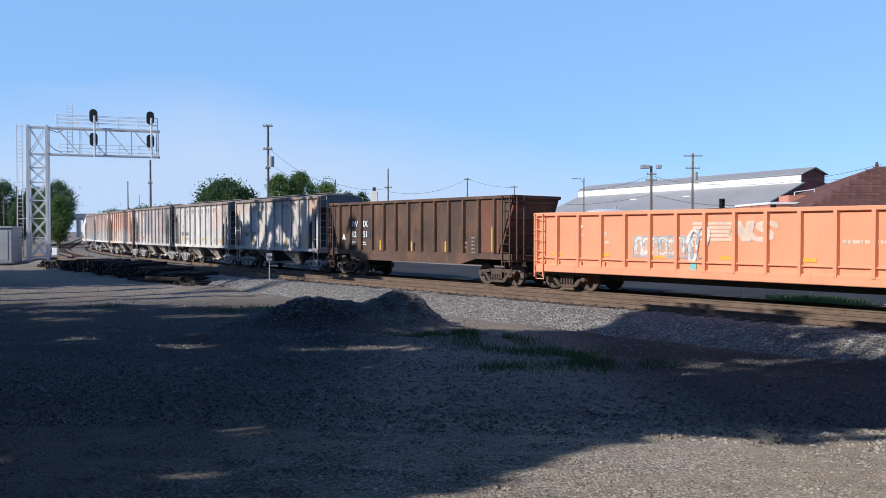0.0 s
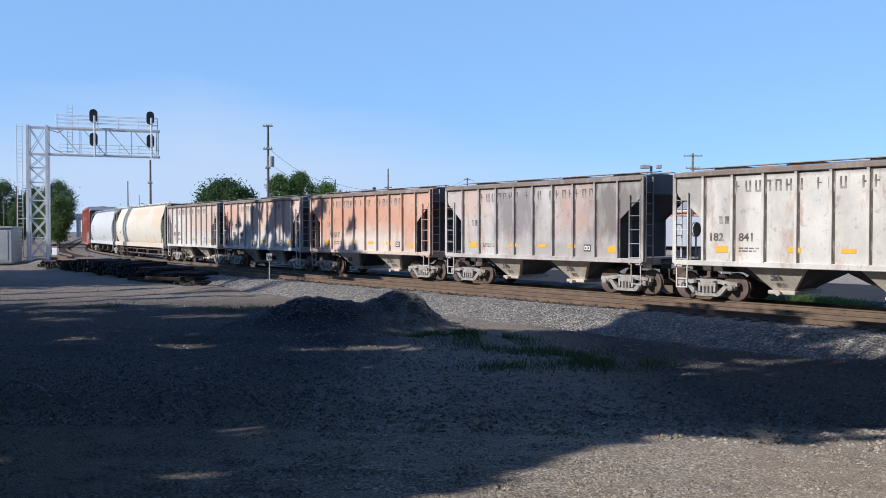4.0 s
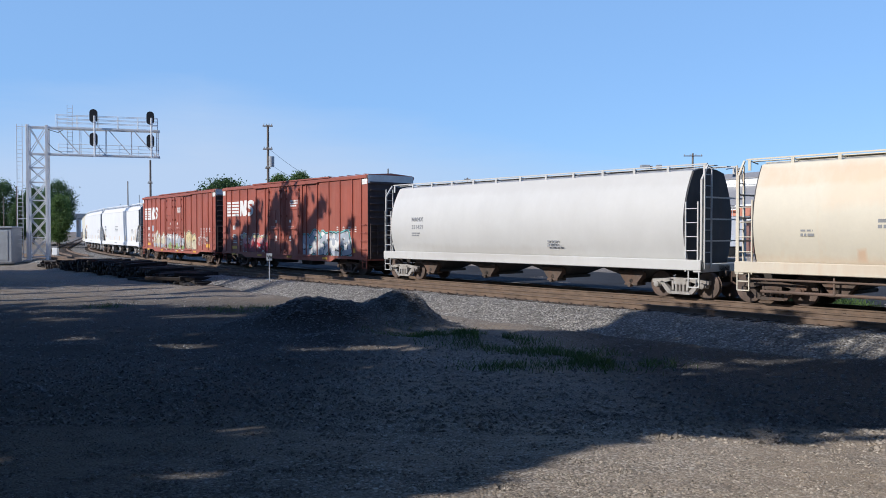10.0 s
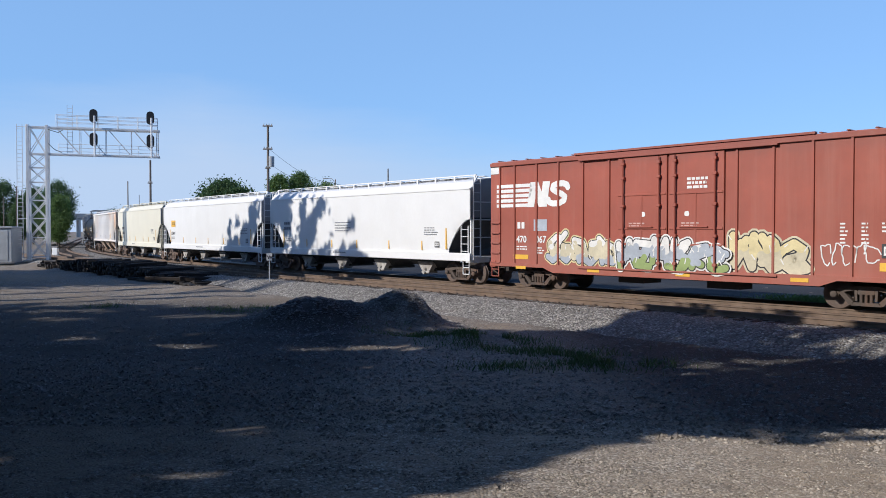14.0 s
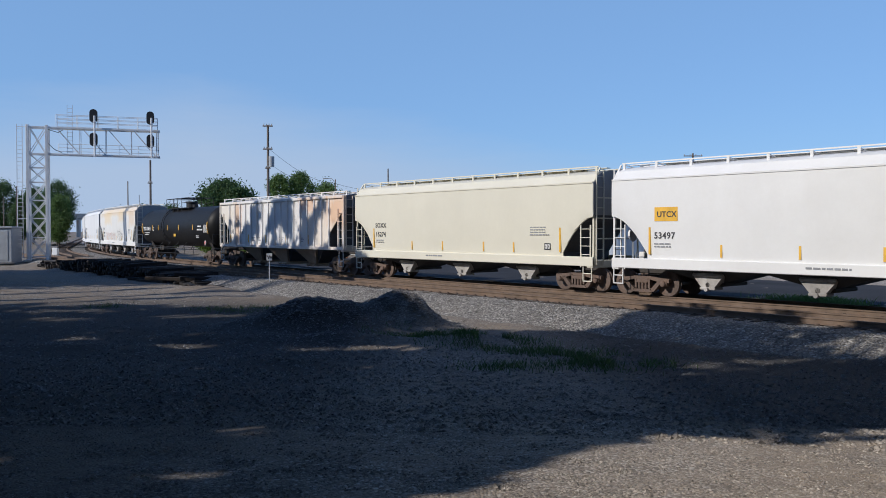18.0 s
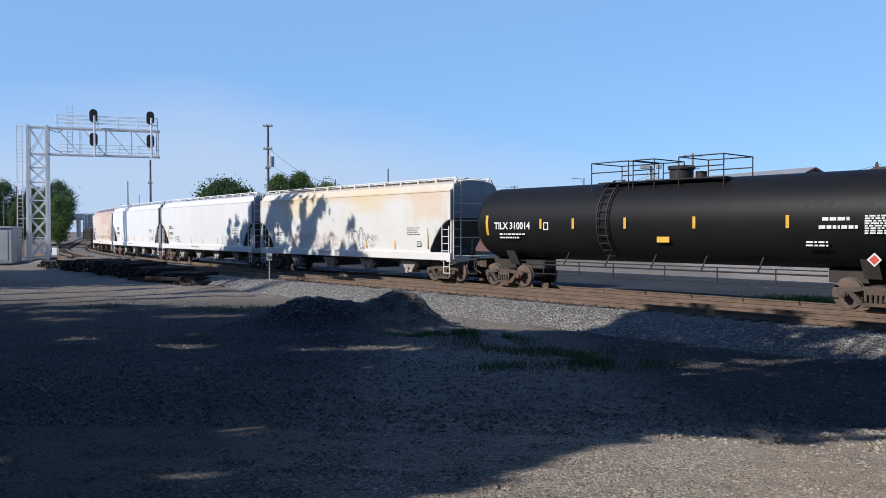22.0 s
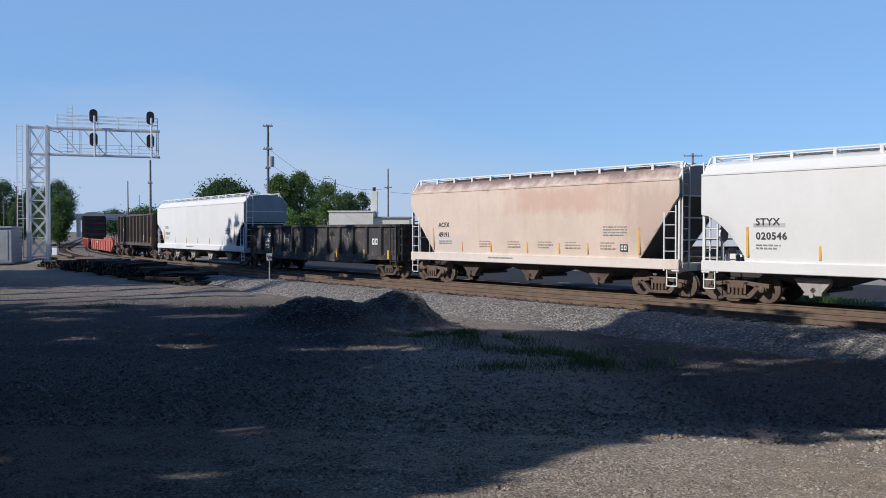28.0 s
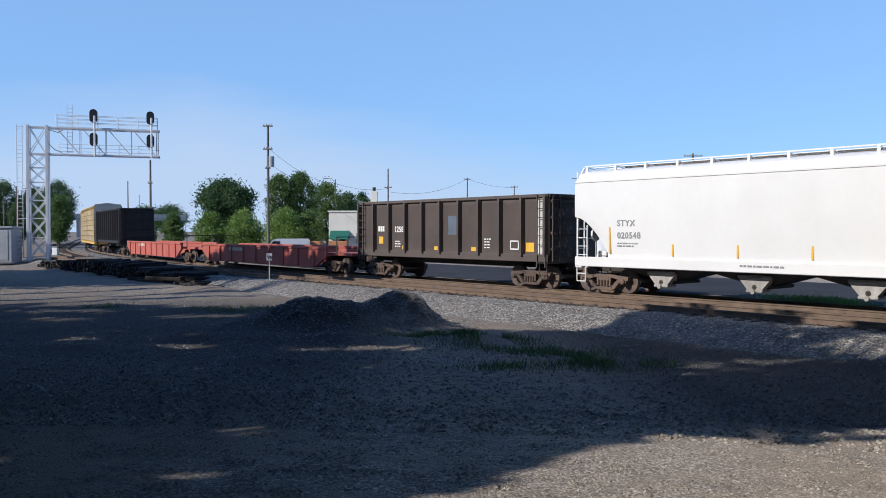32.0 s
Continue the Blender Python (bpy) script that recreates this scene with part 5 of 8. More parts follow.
M_BROWN = surface("grimy_brown_steel", (0.125, 0.077, 0.055), 0.75, 0.0, 0.4, 10, 0.7, 0.1, 40, rust=0.7, rust_color=(0.25, 0.115, 0.055), rust_at=(0.5, 0.68), streak=(1.6, 1.6, 0.7), dirt=0.35, dirt_color=(0.045, 0.036, 0.032))
M_RUST_END = surface("rusty_red_steel", (0.21, 0.09, 0.058), 0.8, 0.0, 0.3, 10, 0.8, 0.1, 40, rust=0.5)
M_GON_BLACK = surface("worn_black_paint", (0.042, 0.04, 0.041), 0.7, 0.0, 0.35, 10, 0.8, 0.1, 40, rust=0.75, rust_color=(0.20, 0.105, 0.07), rust_at=(0.57, 0.66), streak=(2.2, 2.2, 2.8), flake=0.55, flake_color=(0.24, 0.22, 0.21), dirt=0.5, dirt_color=(0.12, 0.115, 0.115))
M_DARK_BROWN = surface("dull_brown_steel", (0.088, 0.069, 0.061), 0.75, 0.0, 0.22, 10, 0.7, 0.1, 40, rust=0.4, rust_color=(0.05, 0.042, 0.04), rust_at=(0.52, 0.72), stains=((-7, 7, 3.5, 3.9, (0.12, 0.10, 0.09), 0.6), (-7, 7, 0.9, 1.5, (0.11, 0.09, 0.08), 0.5)))
M_SOOTY = surface("sooty_black_steel", (0.022, 0.020, 0.021), 0.7, 0.0, 0.3, 10, 0.8, 0.1, 40, rust=0.4, rust_color=(0.06, 0.045, 0.04))
M_TANK = surface("black_tank_paint", (0.012, 0.012, 0.013), 0.5, 0.0, 0.2, 8, 0.5, 0.03, 30, dirt=0.12, dirt_color=(0.045, 0.042, 0.04), spec=0.22)
M_WELL = surface("faded_red_paint", (0.50, 0.125, 0.088), 0.7, 0.0, 0.2, 10, 0.8, 0.08, 40, rust=0.4, dirt=0.3, dirt_color=(0.22, 0.10, 0.08))
M_YELLOW_DECK = surface("railroad_yellow_paint", (0.66, 0.42, 0.10), 0.6, 0.0, 0.15, 10, 0.8, 0.05, 40)
M_RACK = surface("galvanised_rack_panel", (0.55, 0.52, 0.45), 0.6, 0.2, 0.2, 10, 0.8, 0.05, 40)

# where each coupling stands along the train, in metres behind the point that passes the eye at the start
JOINTS = [5.4, 22.9, 37.9, 49.6, 61.3, 73.2, 84.6, 96.5, 107.9, 126.2, 145.3, 163.8, 182.5, 201.6, 220.9, 237.1, 254.1, 273.4, 292.8,
          311.2, 329.3, 344.8, 361.2, 379.7, 394.4, 416.0, 437.0, 452.9, 481.0]
CARS = []


def place(k, car):
    CARS.append((car, (JOINTS[k] + JOINTS[k + 1]) / 2))
    return car


def pitch(k):
    return JOINTS[k + 1] - JOINTS[k]


def make_train():
    place(0, gondola("bright orange steel gondola with white graffiti patch", 16.2, pitch(0), 3.0, 0.86, 16, M_ORANGE, M_STEEL))
    place(1, gondola("grimy dark brown gondola with rusty red end", 13.9, pitch(1), 3.77, 1.22, 13, M_BROWN, M_STEEL, end_lean=1, end_inset=0.95, end_paint=M_BROWN, belly=0.25))
    for k, paint in zip(range(2, 8), M_NW):
        place(k, ribbed_hopper("short weathered grey covered hopper streaked with rust", 10.5, pitch(k), 4.25, 1.22, 9, paint, M_BAY, M_TRUCK_PALE, chord_paint=M_CHORD, walk_paint=M_CHORD))
    place(8, smooth_hopper("rounded cream covered hopper with rust stains", 17.5, pitch(8), 4.42, 1.05, M_CREAM, M_STEEL, round_sides=True, inset=0.9, z_in=2.2, z_out=3.6, bay_count=4, brackets=13, tubes=M_TRUCK_RUST, gate_paint=M_STEEL))
    place(9, smooth_hopper("rounded pale grey covered hopper", 17.5, pitch(9), 4.38, 1.05, M_PALE, M_TRUCK_PALE, round_sides=True, inset=0.9, z_in=2.2, z_out=3.6, bay_count=4, brackets=13, gate_paint=M_STEEL))
    place(10, boxcar("tall oxide red boxcar with white logo and graffiti", 17.4, pitch(10), M_BOX_RED, M_BOX_END, M_STEEL))
    place(11, boxcar("tall oxide red boxcar with pale graffiti", 17.4, pitch(11), M_BOX_RED, M_BOX_END, M_STEEL))
    place(12, smooth_hopper("long clean white covered hopper", 18.0, pitch(12), 4.58, 1.05, M_WHITE, M_STEEL))
    place(13, smooth_hopper("long white covered hopper with yellow lessor plate", 18.3, pitch(13), 4.58, 1.05, M_WHITE, M_TRUCK_RUST))
    place(14, smooth_hopper("ivory covered hopper with yellow reflectors", 15.5, pitch(14), 4.55, 1.05, M_SOXX, M_TRUCK_RUST, bay_count=3, brackets=12))
    place(15, ribbed_hopper("white ribbed covered hopper with rust runs", 15.6, pitch(15), 4.2, 1.35, 17, M_AEX, M_AEX_BAY, M_STEEL, inset=1.5, drop_out=0.7, drop_in=2.0, bay_xs=(-3.4, 0.0, 3.4), bay_top_w=1.25, thick=0.075, seams=False, post_paint=M_AEX_POST, rails=True))
    tank, zc, r = tank_car("glossy black tank car with yellow reflectors", 17.6, pitch(16), M_TANK, M_STEEL)
    place(16, tank)
    place(17, smooth_hopper("white covered hopper with orange stains and graffiti outlines", 18.0, pitch(17), 4.55, 1.05, M_WHITE_ORANGE, M_STEEL))
    place(18, smooth_hopper("long white covered hopper with small scrawl", 17.5, pitch(18), 4.58, 1.05, M_WHITE, M_TRUCK_RUST))
    place(19, smooth_hopper("long white covered hopper with faded lettering", 17.4, pitch(19), 4.58, 1.05, M_WHITE, M_TRUCK_RUST))
    place(20, smooth_hopper("faded salmon pink covered hopper with grimy roof", 14.5, pitch(20), 4.5, 1.05, M_PINK, M_TRUCK_RUST, bay_count=3, brackets=13, z_in=1.3, z_out=3.5, inset=1.65, straight=True, rail_paint=M_WHITE, gate_paint=M_STEEL))
    place(21, gondola("low black gondola with patches of rust", 15.5, pitch(21), 2.62, 1.0, 13, M_GON_BLACK, M_STEEL, belly=0.2))
    place(22, smooth_hopper("bright white covered hopper", 17.5, pitch(22), 4.58, 1.05, M_WHITE, M_TRUCK_RUST))
    place(23, gondola("dark grey-brown open hopper car with yellow plates", 13.0, pitch(23), 3.75, 1.22, 11, M_DARK_BROWN, M_STEEL, end_paint=M_GON_BLACK, rib_depth=0.2))
    place(24, well_car("empty red well car", 21.0, pitch(24), M_WELL, M_STEEL))
    place(25, well_car("empty red well car", 20.2, pitch(25), M_WELL, M_STEEL))
    place(26, gondola("tall black open hopper car", 14.6, pitch(26), 4.5, 1.3, 12, M_SOOTY, M_STEEL, rib_depth=0.2))
    place(27, autorack("yellow and grey autorack car", 27.0, pitch(27), M_RACK, M_STEEL))


make_train()


def car_pose(s, b):
    x0, y0, _ = on_line(s - b)
    x1, y1, _ = on_line(s + b)
    return (x0 + x1) / 2, (y0 + y1) / 2, math.atan2(y0 - y1, x0 - x1)


def motions():
    """The train rolls by at an even speed; trucks swivel on the curve and wheels turn."""
    times = [k * 0.5 for k in range(65)]
    centre = {car.name: c for car, c in CARS}
    for car, c in CARS:
        rows = []
        for t in times:
            x, y, a = car_pose(c - SPEED * t, 5.5)
            rows.append((t, pose(x, y, 0, 0, 0, math.degrees(a))))
        walk(car, rows)
    for truck, car, dx in TRUCKS:
        rows = []
        for t in times[::2]:
            s = centre[car.name] - SPEED * t
            _, _, a = car_pose(s, 5.5)
            _, _, h = on_line(s - dx)
            turn = math.degrees(math.atan2(-math.cos(h), -math.sin(h)) - a)
            rows.append((t, pose(dx, 0, 0, 0, 0, turn)))
        walk(truck, rows)
    spin = math.degrees(SPEED / WHEEL_R) / FPS
    for ws, car, dx in WHEELSETS:
        c = centre[car.name]
        first, last = max(0, int((c - 85) / SPEED * FPS)), min(32 * FPS, int((c + 10) / SPEED * FPS))
        rows, a = [(0.0, pose(dx, 0, WHEEL_R))] if first > 0 else [], 0.0
        for f in range(first, last + 1):
            rows.append((f / FPS, pose(dx, 0, WHEEL_R, 0, a, 0)))
            a += spin
        if last < 32 * FPS:
            rows.append((32.0, pose(dx, 0, WHEEL_R, 0, a - spin, 0)))
        walk(ws, rows)


# ---------------------------------------------------------------- markings
def letter_blocks(car, x0, x1, z, h, words, material, y=-1.455):
    """A company's name as plain letter-sized blocks: one block a letter, a gap a word."""
    n = sum(words) + (len(words) - 1) * 0.9
    w, x = (x1 - x0) / n, x0
    forms = []
    for cross in ((0.42, 0.58), (0.84, 1.0), (0.0, 0.16), (0.5, 0.6)):
        g = Geo().box(-w * 0.30, -w * 0.12, y - 0.004, y + 0.004, z, z + h)
        g.box(-w * 0.12, w * 0.12, y - 0.003, y + 0.003, z + h * cross[0], z + h * cross[1])
        if cross[0] != 0.5:
            g.box(w * 0.12, w * 0.30, y - 0.004, y + 0.004, z, z + h)
        forms.append(g.mesh("letter_block", material))
    pick = random.Random(9)
    for count in words:
        for k in range(count):
            part("letter_block", forms[pick.randrange(4)], None, car, at=(x + w / 2, 0, 0))
            x += w
        x += w * 0.9


def stripes_logo(car, x0, x1, z0, z1, material, y, bars_n=5):
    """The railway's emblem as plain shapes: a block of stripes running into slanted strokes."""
    h, w = z1 - z0, x1 - x0
    xm = x0 + w * 0.44
    g = Geo()
    for k in range(bars_n):
        z = z0 + h * (k + 0.08) / bars_n
        g.prism([(x0, z), (xm + 0.10 * w * k / bars_n, z), (xm + 0.10 * w * (k + 0.7) / bars_n, z + h * 0.68 / bars_n), (x0, z + h * 0.68 / bars_n)], y - 0.004, y + 0.004)
    part("emblem_stripes", g, material, car, "white striped emblem")
    def at(u, v):
        return (x0 + w * (u + 0.045 * v), z0 + h * v)
    g = Geo()
    g.prism([at(0.44, 0), at(0.535, 0), at(0.535, 1), at(0.44, 1)], y - 0.004, y + 0.004)
    g.prism([at(0.44, 1), at(0.545, 1), at(0.705, 0), at(0.60, 0)], y - 0.0046, y + 0.004)
    g.prism([at(0.61, 0), at(0.705, 0), at(0.705, 1), at(0.61, 1)], y - 0.005, y + 0.004)
    part("emblem_stroke", g, material, car)
    curve = [(0.945, 0.72), (0.93, 0.82), (0.88, 0.885), (0.81, 0.885), (0.755, 0.82), (0.75, 0.68), (0.80, 0.58), (0.875, 0.48), (0.925, 0.37), (0.92, 0.22), (0.86, 0.12), (0.78, 0.115), (0.73, 0.17), (0.715, 0.28)]
    part("emblem_stroke", band(Geo(), [at(u, v) for u, v in curve], h * 0.118, y - 0.004), material, car)


def band(g, pts, half, y):
    """A painted stroke along a line of points, with round joints, on the near side at y."""
    for k, (p, q) in enumerate(zip(pts, pts[1:])):
        d = Vector((q[0] - p[0], q[1] - p[1]))
        if d.length < 1e-5:
            continue
        d.normalize()
        nx, nz, yy = -d.y * half, d.x * half, y - 0.00008 * k
        g.add([(p[0] - nx, yy, p[1] - nz), (q[0] - nx, yy, q[1] - nz), (q[0] + nx, yy, q[1] + nz), (p[0] + nx, yy, p[1] + nz)], [(0, 1, 2, 3)])
    for k, p in enumerate(pts):
        g.add([(p[0] + half * math.cos(a), y - 0.00008 * k - 0.00004, p[1] + half * math.sin(a)) for a in (math.pi * n / 5 for n in range(10))], [tuple(range(10))])
    return g


def paint_colour(name, color):
    return surface("spray_" + name, color, 0.6, 0, 0.18, 12, 1.5, 0.0)


SPRAY = {"orange_wash": (0.66, 0.36, 0.22), "cream": (0.72, 0.62, 0.34), "white": (0.78, 0.77, 0.74), "black": (0.03, 0.03, 0.035), "red": (0.62, 0.05, 0.06), "maroon": (0.20, 0.03, 0.05),
         "pink": (0.78, 0.36, 0.34), "teal": (0.22, 0.60, 0.58), "grey": (0.42, 0.46, 0.52), "blue": (0.25, 0.40, 0.55), "yellow": (0.75, 0.52, 0.06), "green": (0.30, 0.38, 0.14), "beige": (0.62, 0.56, 0.40)}


def blob(cx, cz, rx, rz, rng, n=18, wob=0.16, lean=0.0):
    ph = [rng.uniform(0, 6.28) for _ in range(3)]
    out = []
    for k in range(n):
        a = 2 * math.pi * k / n
        r = 1 + wob * (math.sin(2 * a + ph[0]) * 0.5 + math.sin(3 * a + ph[1]) * 0.6 + math.sin(5 * a + ph[2]) * 0.35)
        c, s = math.cos(a), math.sin(a)
        x = math.copysign(abs(c) ** 0.75, c) * rx * r
        z = math.copysign(abs(s) ** 0.75, s) * rz * r
        out.append((cx + x + lean * z, cz + z))
    return out


# hooked and looping stroke forms, in a unit square
FORMS = (((((0.9, 0.85), (0.5, 1.0), (0.1, 0.8), (0.2, 0.55), (0.8, 0.45), (0.9, 0.2), (0.5, 0.0), (0.05, 0.15)),)),
         ((((0.05, 0.0), (0.15, 1.0), (0.5, 0.35), (0.85, 1.0), (0.95, 0.0)),)),
         ((((0.15, 0.0), (0.15, 1.0)), ((0.9, 1.0), (0.2, 0.5), (0.95, 0.0)))),
         ((((0.9, 0.95), (0.15, 1.0), (0.1, 0.0), (0.95, 0.05)), ((0.15, 0.5), (0.7, 0.55)))),
         ((((0.5, 1.0), (0.1, 0.7), (0.1, 0.3), (0.5, 0.0), (0.9, 0.3), (0.9, 0.7), (0.5, 1.0)),)),
         ((((0.05, 1.0), (0.1, 0.3), (0.5, 0.0), (0.9, 0.3), (0.95, 1.0)), ((0.5, 0.3), (0.5, 0.8)))),
         ((((0.1, 0.0), (0.15, 1.0), (0.8, 0.95), (0.85, 0.55), (0.2, 0.5), (0.95, 0.0)),)))


def finer(pts, step):
    out = []
    for p, q in zip(pts, pts[1:]):
        n = max(1, int(math.hypot(q[0] - p[0], q[1] - p[1]) / step))
        out += [(p[0] + (q[0] - p[0]) * k / n, p[1] + (q[1] - p[1]) * k / n) for k in range(n)]
    return out + [pts[-1]]


def graffiti(car, x0, x1, z0, z1, letters, outline, fills, y, seed, label):
    """Sprayed interlocking strokes: a pale halo, a dark outline, and fills that change colour from top to bottom; no word."""
    rng = random.Random(seed)
    w, h = (x1 - x0) / letters, z1 - z0
    half = min(0.15, w * 0.17)
    halo, ink, tones = Geo(), Geo(), [Geo() for _ in fills]
    for k in range(letters):
        lean, sc, dz = rng.uniform(-0.12, 0.22), rng.uniform(0.72, 0.92), rng.uniform(0.0, 0.08) * h
        form, fx, fz, turn = FORMS[rng.randrange(len(FORMS))], rng.random() < 0.6, rng.random() < 0.5, rng.uniform(-0.35, 0.35)
        form = [[((1 - a if fx else a) + turn * (b - 0.5), (1 - b if fz else b) + turn * (a - 0.5)) for a, b in q] for q in form]
        form.append([(rng.uniform(0.0, 0.5), rng.uniform(0.0, 1.0)), (rng.uniform(0.3, 0.7), rng.uniform(0.2, 0.8)), (rng.uniform(0.6, 1.1), rng.uniform(0.0, 1.0))])
        off = 0.0012 * (k % 3)
        for stroke in form:
            pts = [(x0 + w * (k + 0.06 + 0.95 * a + rng.uniform(-0.05, 0.05)) + lean * (b - 0.5) * h * 0.5, z0 + dz + half * 1.3 + (h * sc - half * 2) * min(1.0, max(0.0, b + rng.uniform(-0.06, 0.06)))) for a, b in stroke]
            if rng.random() < 0.6:
                e, d = pts[-1], rng.choice((-1, 1))
                pts.append((e[0] + d * w * rng.uniform(0.15, 0.35), e[1] + rng.uniform(-0.1, 0.2) * h))
            pts = finer(pts, 0.12)
            band(halo, pts, half * 1.75, y - 0.001 - off)
            band(ink, pts, half * 1.30, y - 0.006 - off)
            for p, q in zip(pts, pts[1:]):
                t = 1 - ((p[1] + q[1]) / 2 - z0) / h + rng.uniform(-0.06, 0.06)
                band(tones[max(0, min(len(fills) - 1, int(t * len(fills))))], [p, q], half, y - 0.011 - off - rng.uniform(0, 0.0008))
    edge = part("graffiti", halo, paint_colour(outline, SPRAY[outline]), car, label)
    tagged(part("graffiti_outline", ink, paint_colour("black", SPRAY["black"]), edge), kind="stuff")
    for c, g in zip(fills, tones):
        if g.f:
            tagged(part("graffiti_fill", g, paint_colour(c, SPRAY[c]), edge), kind="stuff")
    shine = Geo()
    for _ in range(letters * 3):
        ax, az = rng.uniform(x0, x1), rng.uniform(z0 + 0.2 * h, z1 - 0.15 * h)
        band(shine, [(ax, az), (ax + rng.uniform(-0.12, 0.12), az + rng.uniform(0.05, 0.22))], 0.018, y - 0.0155)
    tagged(part("graffiti_highlight", shine, paint_colour("white", SPRAY["white"]), edge), kind="stuff")


def scrawl(car, x0, x1, z0, z1, material, y, seed, loops=6, wide=0.018):
    """A thin-line tag: looping strokes, no letters."""
    rng = random.Random(seed)
    g, w = Geo(), (x1 - x0) / loops
    for k in range(loops):
        cx, cz = x0 + w * (k + 0.5), (z0 + z1) / 2
        pts = blob(cx, cz, w * rng.uniform(0.35, 0.62), (z1 - z0) / 2 * rng.uniform(0.6, 1.0), rng, 16, 0.3, rng.uniform(-0.2, 0.3))
        pts = pts[: rng.randint(10, 16)]
        for p, q in zip(pts, pts[1:]):
            d = Vector((q[0] - p[0], q[1] - p[1])).normalized()
            nx, nz = -d.y * wide, d.x * wide
            g.prism([(p[0] - nx, p[1] - nz), (q[0] - nx, q[1] - nz), (q[0] + nx, q[1] + nz), (p[0] + nx, p[1] + nz)], y - 0.003, y)
    tagged(part("graffiti", g, material, car, "thin sprayed scrawl"), kind="stuff")


def reflectors(car, xs, z0, z1, y, w=0.10):
    me = Geo().box(-w / 2, w / 2, y - 0.006, y + 0.004, z0, z1).mesh("reflector", M_YELLOW)
    for x in xs:
        part("reflector", me, None, car, at=(x, 0, 0))


def dot_panel(car, x, z, s, y, material=None):
    """The consolidated stencil: a dark square panel with white blocks."""
    part("stencil_panel", Geo().box(x, x + s * 1.25, y - 0.004, y + 0.004, z, z + s), material or M_BLACK_MARK, car)
    g = Geo()
    for k in range(2):
        g.box(x + s * (0.14 + 0.55 * k), x + s * (0.55 + 0.55 * k), y - 0.008, y + 0.0, z + s * 0.18, z + s * 0.82)
    part("stencil_panel", g, M_WHITE_MARK, car)
    g = Geo()
    for k in range(2):
        g.box(x + s * (0.26 + 0.55 * k), x + s * (0.43 + 0.55 * k), y - 0.011, y + 0.0, z + s * 0.34, z + s * 0.66)
    part("stencil_panel", g, M_BLACK_MARK, car)


def make_marks():
    car = [c for c, _ in CARS]
    # orange gondola
    c, y = car[0], -1.43
    stripes_logo(c, -1.0, 1.95, 1.98, 2.64, paint_colour("faded_white", (0.78, 0.62, 0.50)), y)
    wash, pale, grey = paint_colour("orange_wash", (0.72, 0.46, 0.33)), paint_colour("white", SPRAY["white"]), paint_colour("grey", SPRAY["grey"])
    patch = part("graffiti", Geo().prism([(-3.42, 1.40), (-0.95, 1.38), (-0.98, 2.16), (-3.36, 2.14)], y - 0.003, y), grey, c, "pale sprayed patch with a grey edge")
    part("graffiti_fill", Geo().prism([(-3.36, 1.46), (-1.0, 1.44), (-1.03, 2.10), (-3.31, 2.08)], y - 0.007, y - 0.004), wash, patch)
    for k, tone in enumerate((pale, pale, grey)):
        scrawl(c, -3.3, -1.0, 1.46, 2.08, tone, y - 0.010 - 0.004 * k, 60 + k, 7, 0.045 - 0.014 * k)
    scrawl(c, -1.15, -0.45, 1.30, 2.42, pale, y - 0.024, 64, 2, 0.05)
    scrawl(c, -1.15, -0.45, 1.30, 2.42, grey, y - 0.029, 65, 2, 0.018)
    data_lines(c, 3.9, 1.95, 2.6, 1, paint_colour("faded_white", (0.78, 0.62, 0.50)), y, 0.10, 0.2, 9)
    for x in (-6.9, -5.8, -4.7):
        part("stake_pocket", Geo().soft_box(x - 0.10, x + 0.10, -1.50, -1.40, 0.98, 1.18, 0.015), M_ORANGE, c)
    flat_shape(c, blob(-0.95, 1.1, 0.12, 0.26, random.Random(5)), paint_colour("teal", SPRAY["teal"]), y - 0.012)
    data_lines(c, -6.0, 2.42, 0.5, 2, paint_colour("faded_white", (0.78, 0.62, 0.50)), y, 0.12, 0.2)
    data_lines(c, -4.9, 2.15, 0.6, 2, paint_colour("faded_white", (0.78, 0.62, 0.50)), y, 0.12, 0.2, 4)
    reflectors(c, (-7.0, -4.7, -2.3, 0.25, 2.9, 5.4), 1.38, 1.50, y, 0.5)
    part("side_ledge", Geo().soft_box(-8.0, 8.0, -1.49, -1.41, 1.24, 1.30, 0.01), M_ORANGE, c)
    # dark gondola
    c = car[1]
    for x0 in (-4.98, -3.90):
        for z0 in (1.94, 2.47):
            plate(c, x0, x0 + 0.74, z0, z0 + 0.44, M_BLACK_MARK, y + 0.002)
    lettering(c, "SW", -4.90, 2.55, 0.30, M_WHITE_MARK, y - 0.004)
    lettering(c, "IX", -3.80, 2.55, 0.30, M_WHITE_MARK, y - 0.004)
    lettering(c, "12", -4.82, 2.02, 0.30, M_WHITE_MARK, y - 0.004)
    lettering(c, "51", -3.80, 2.02, 0.30, M_WHITE_MARK, y - 0.004)
    flat_shape(c, [(-5.75, 1.88), (-5.4, 1.88), (-5.57, 2.22)], M_WHITE_MARK, y, "marking")
    for k, x in enumerate((-4.82, -3.82)):
        data_lines(c, x, 1.72, 0.4, 2, M_WHITE_MARK, y, 0.06, 0.05, k)
    reflectors(c, (-2.15, 0.35, 2.8), 1.38, 1.86, y - 0.12, 0.10)
    reflectors(c, (5.75,), 1.45, 2.5, y - 0.03, 0.14)
    data_lines(c, 3.75, 1.78, 0.35, 3, M_WHITE_MARK, y, 0.05, 0.05, 6)
    data_lines(c, 4.4, 2.0, 0.3, 5, M_GREY_MARK, y, 0.06, 0.1, 8)
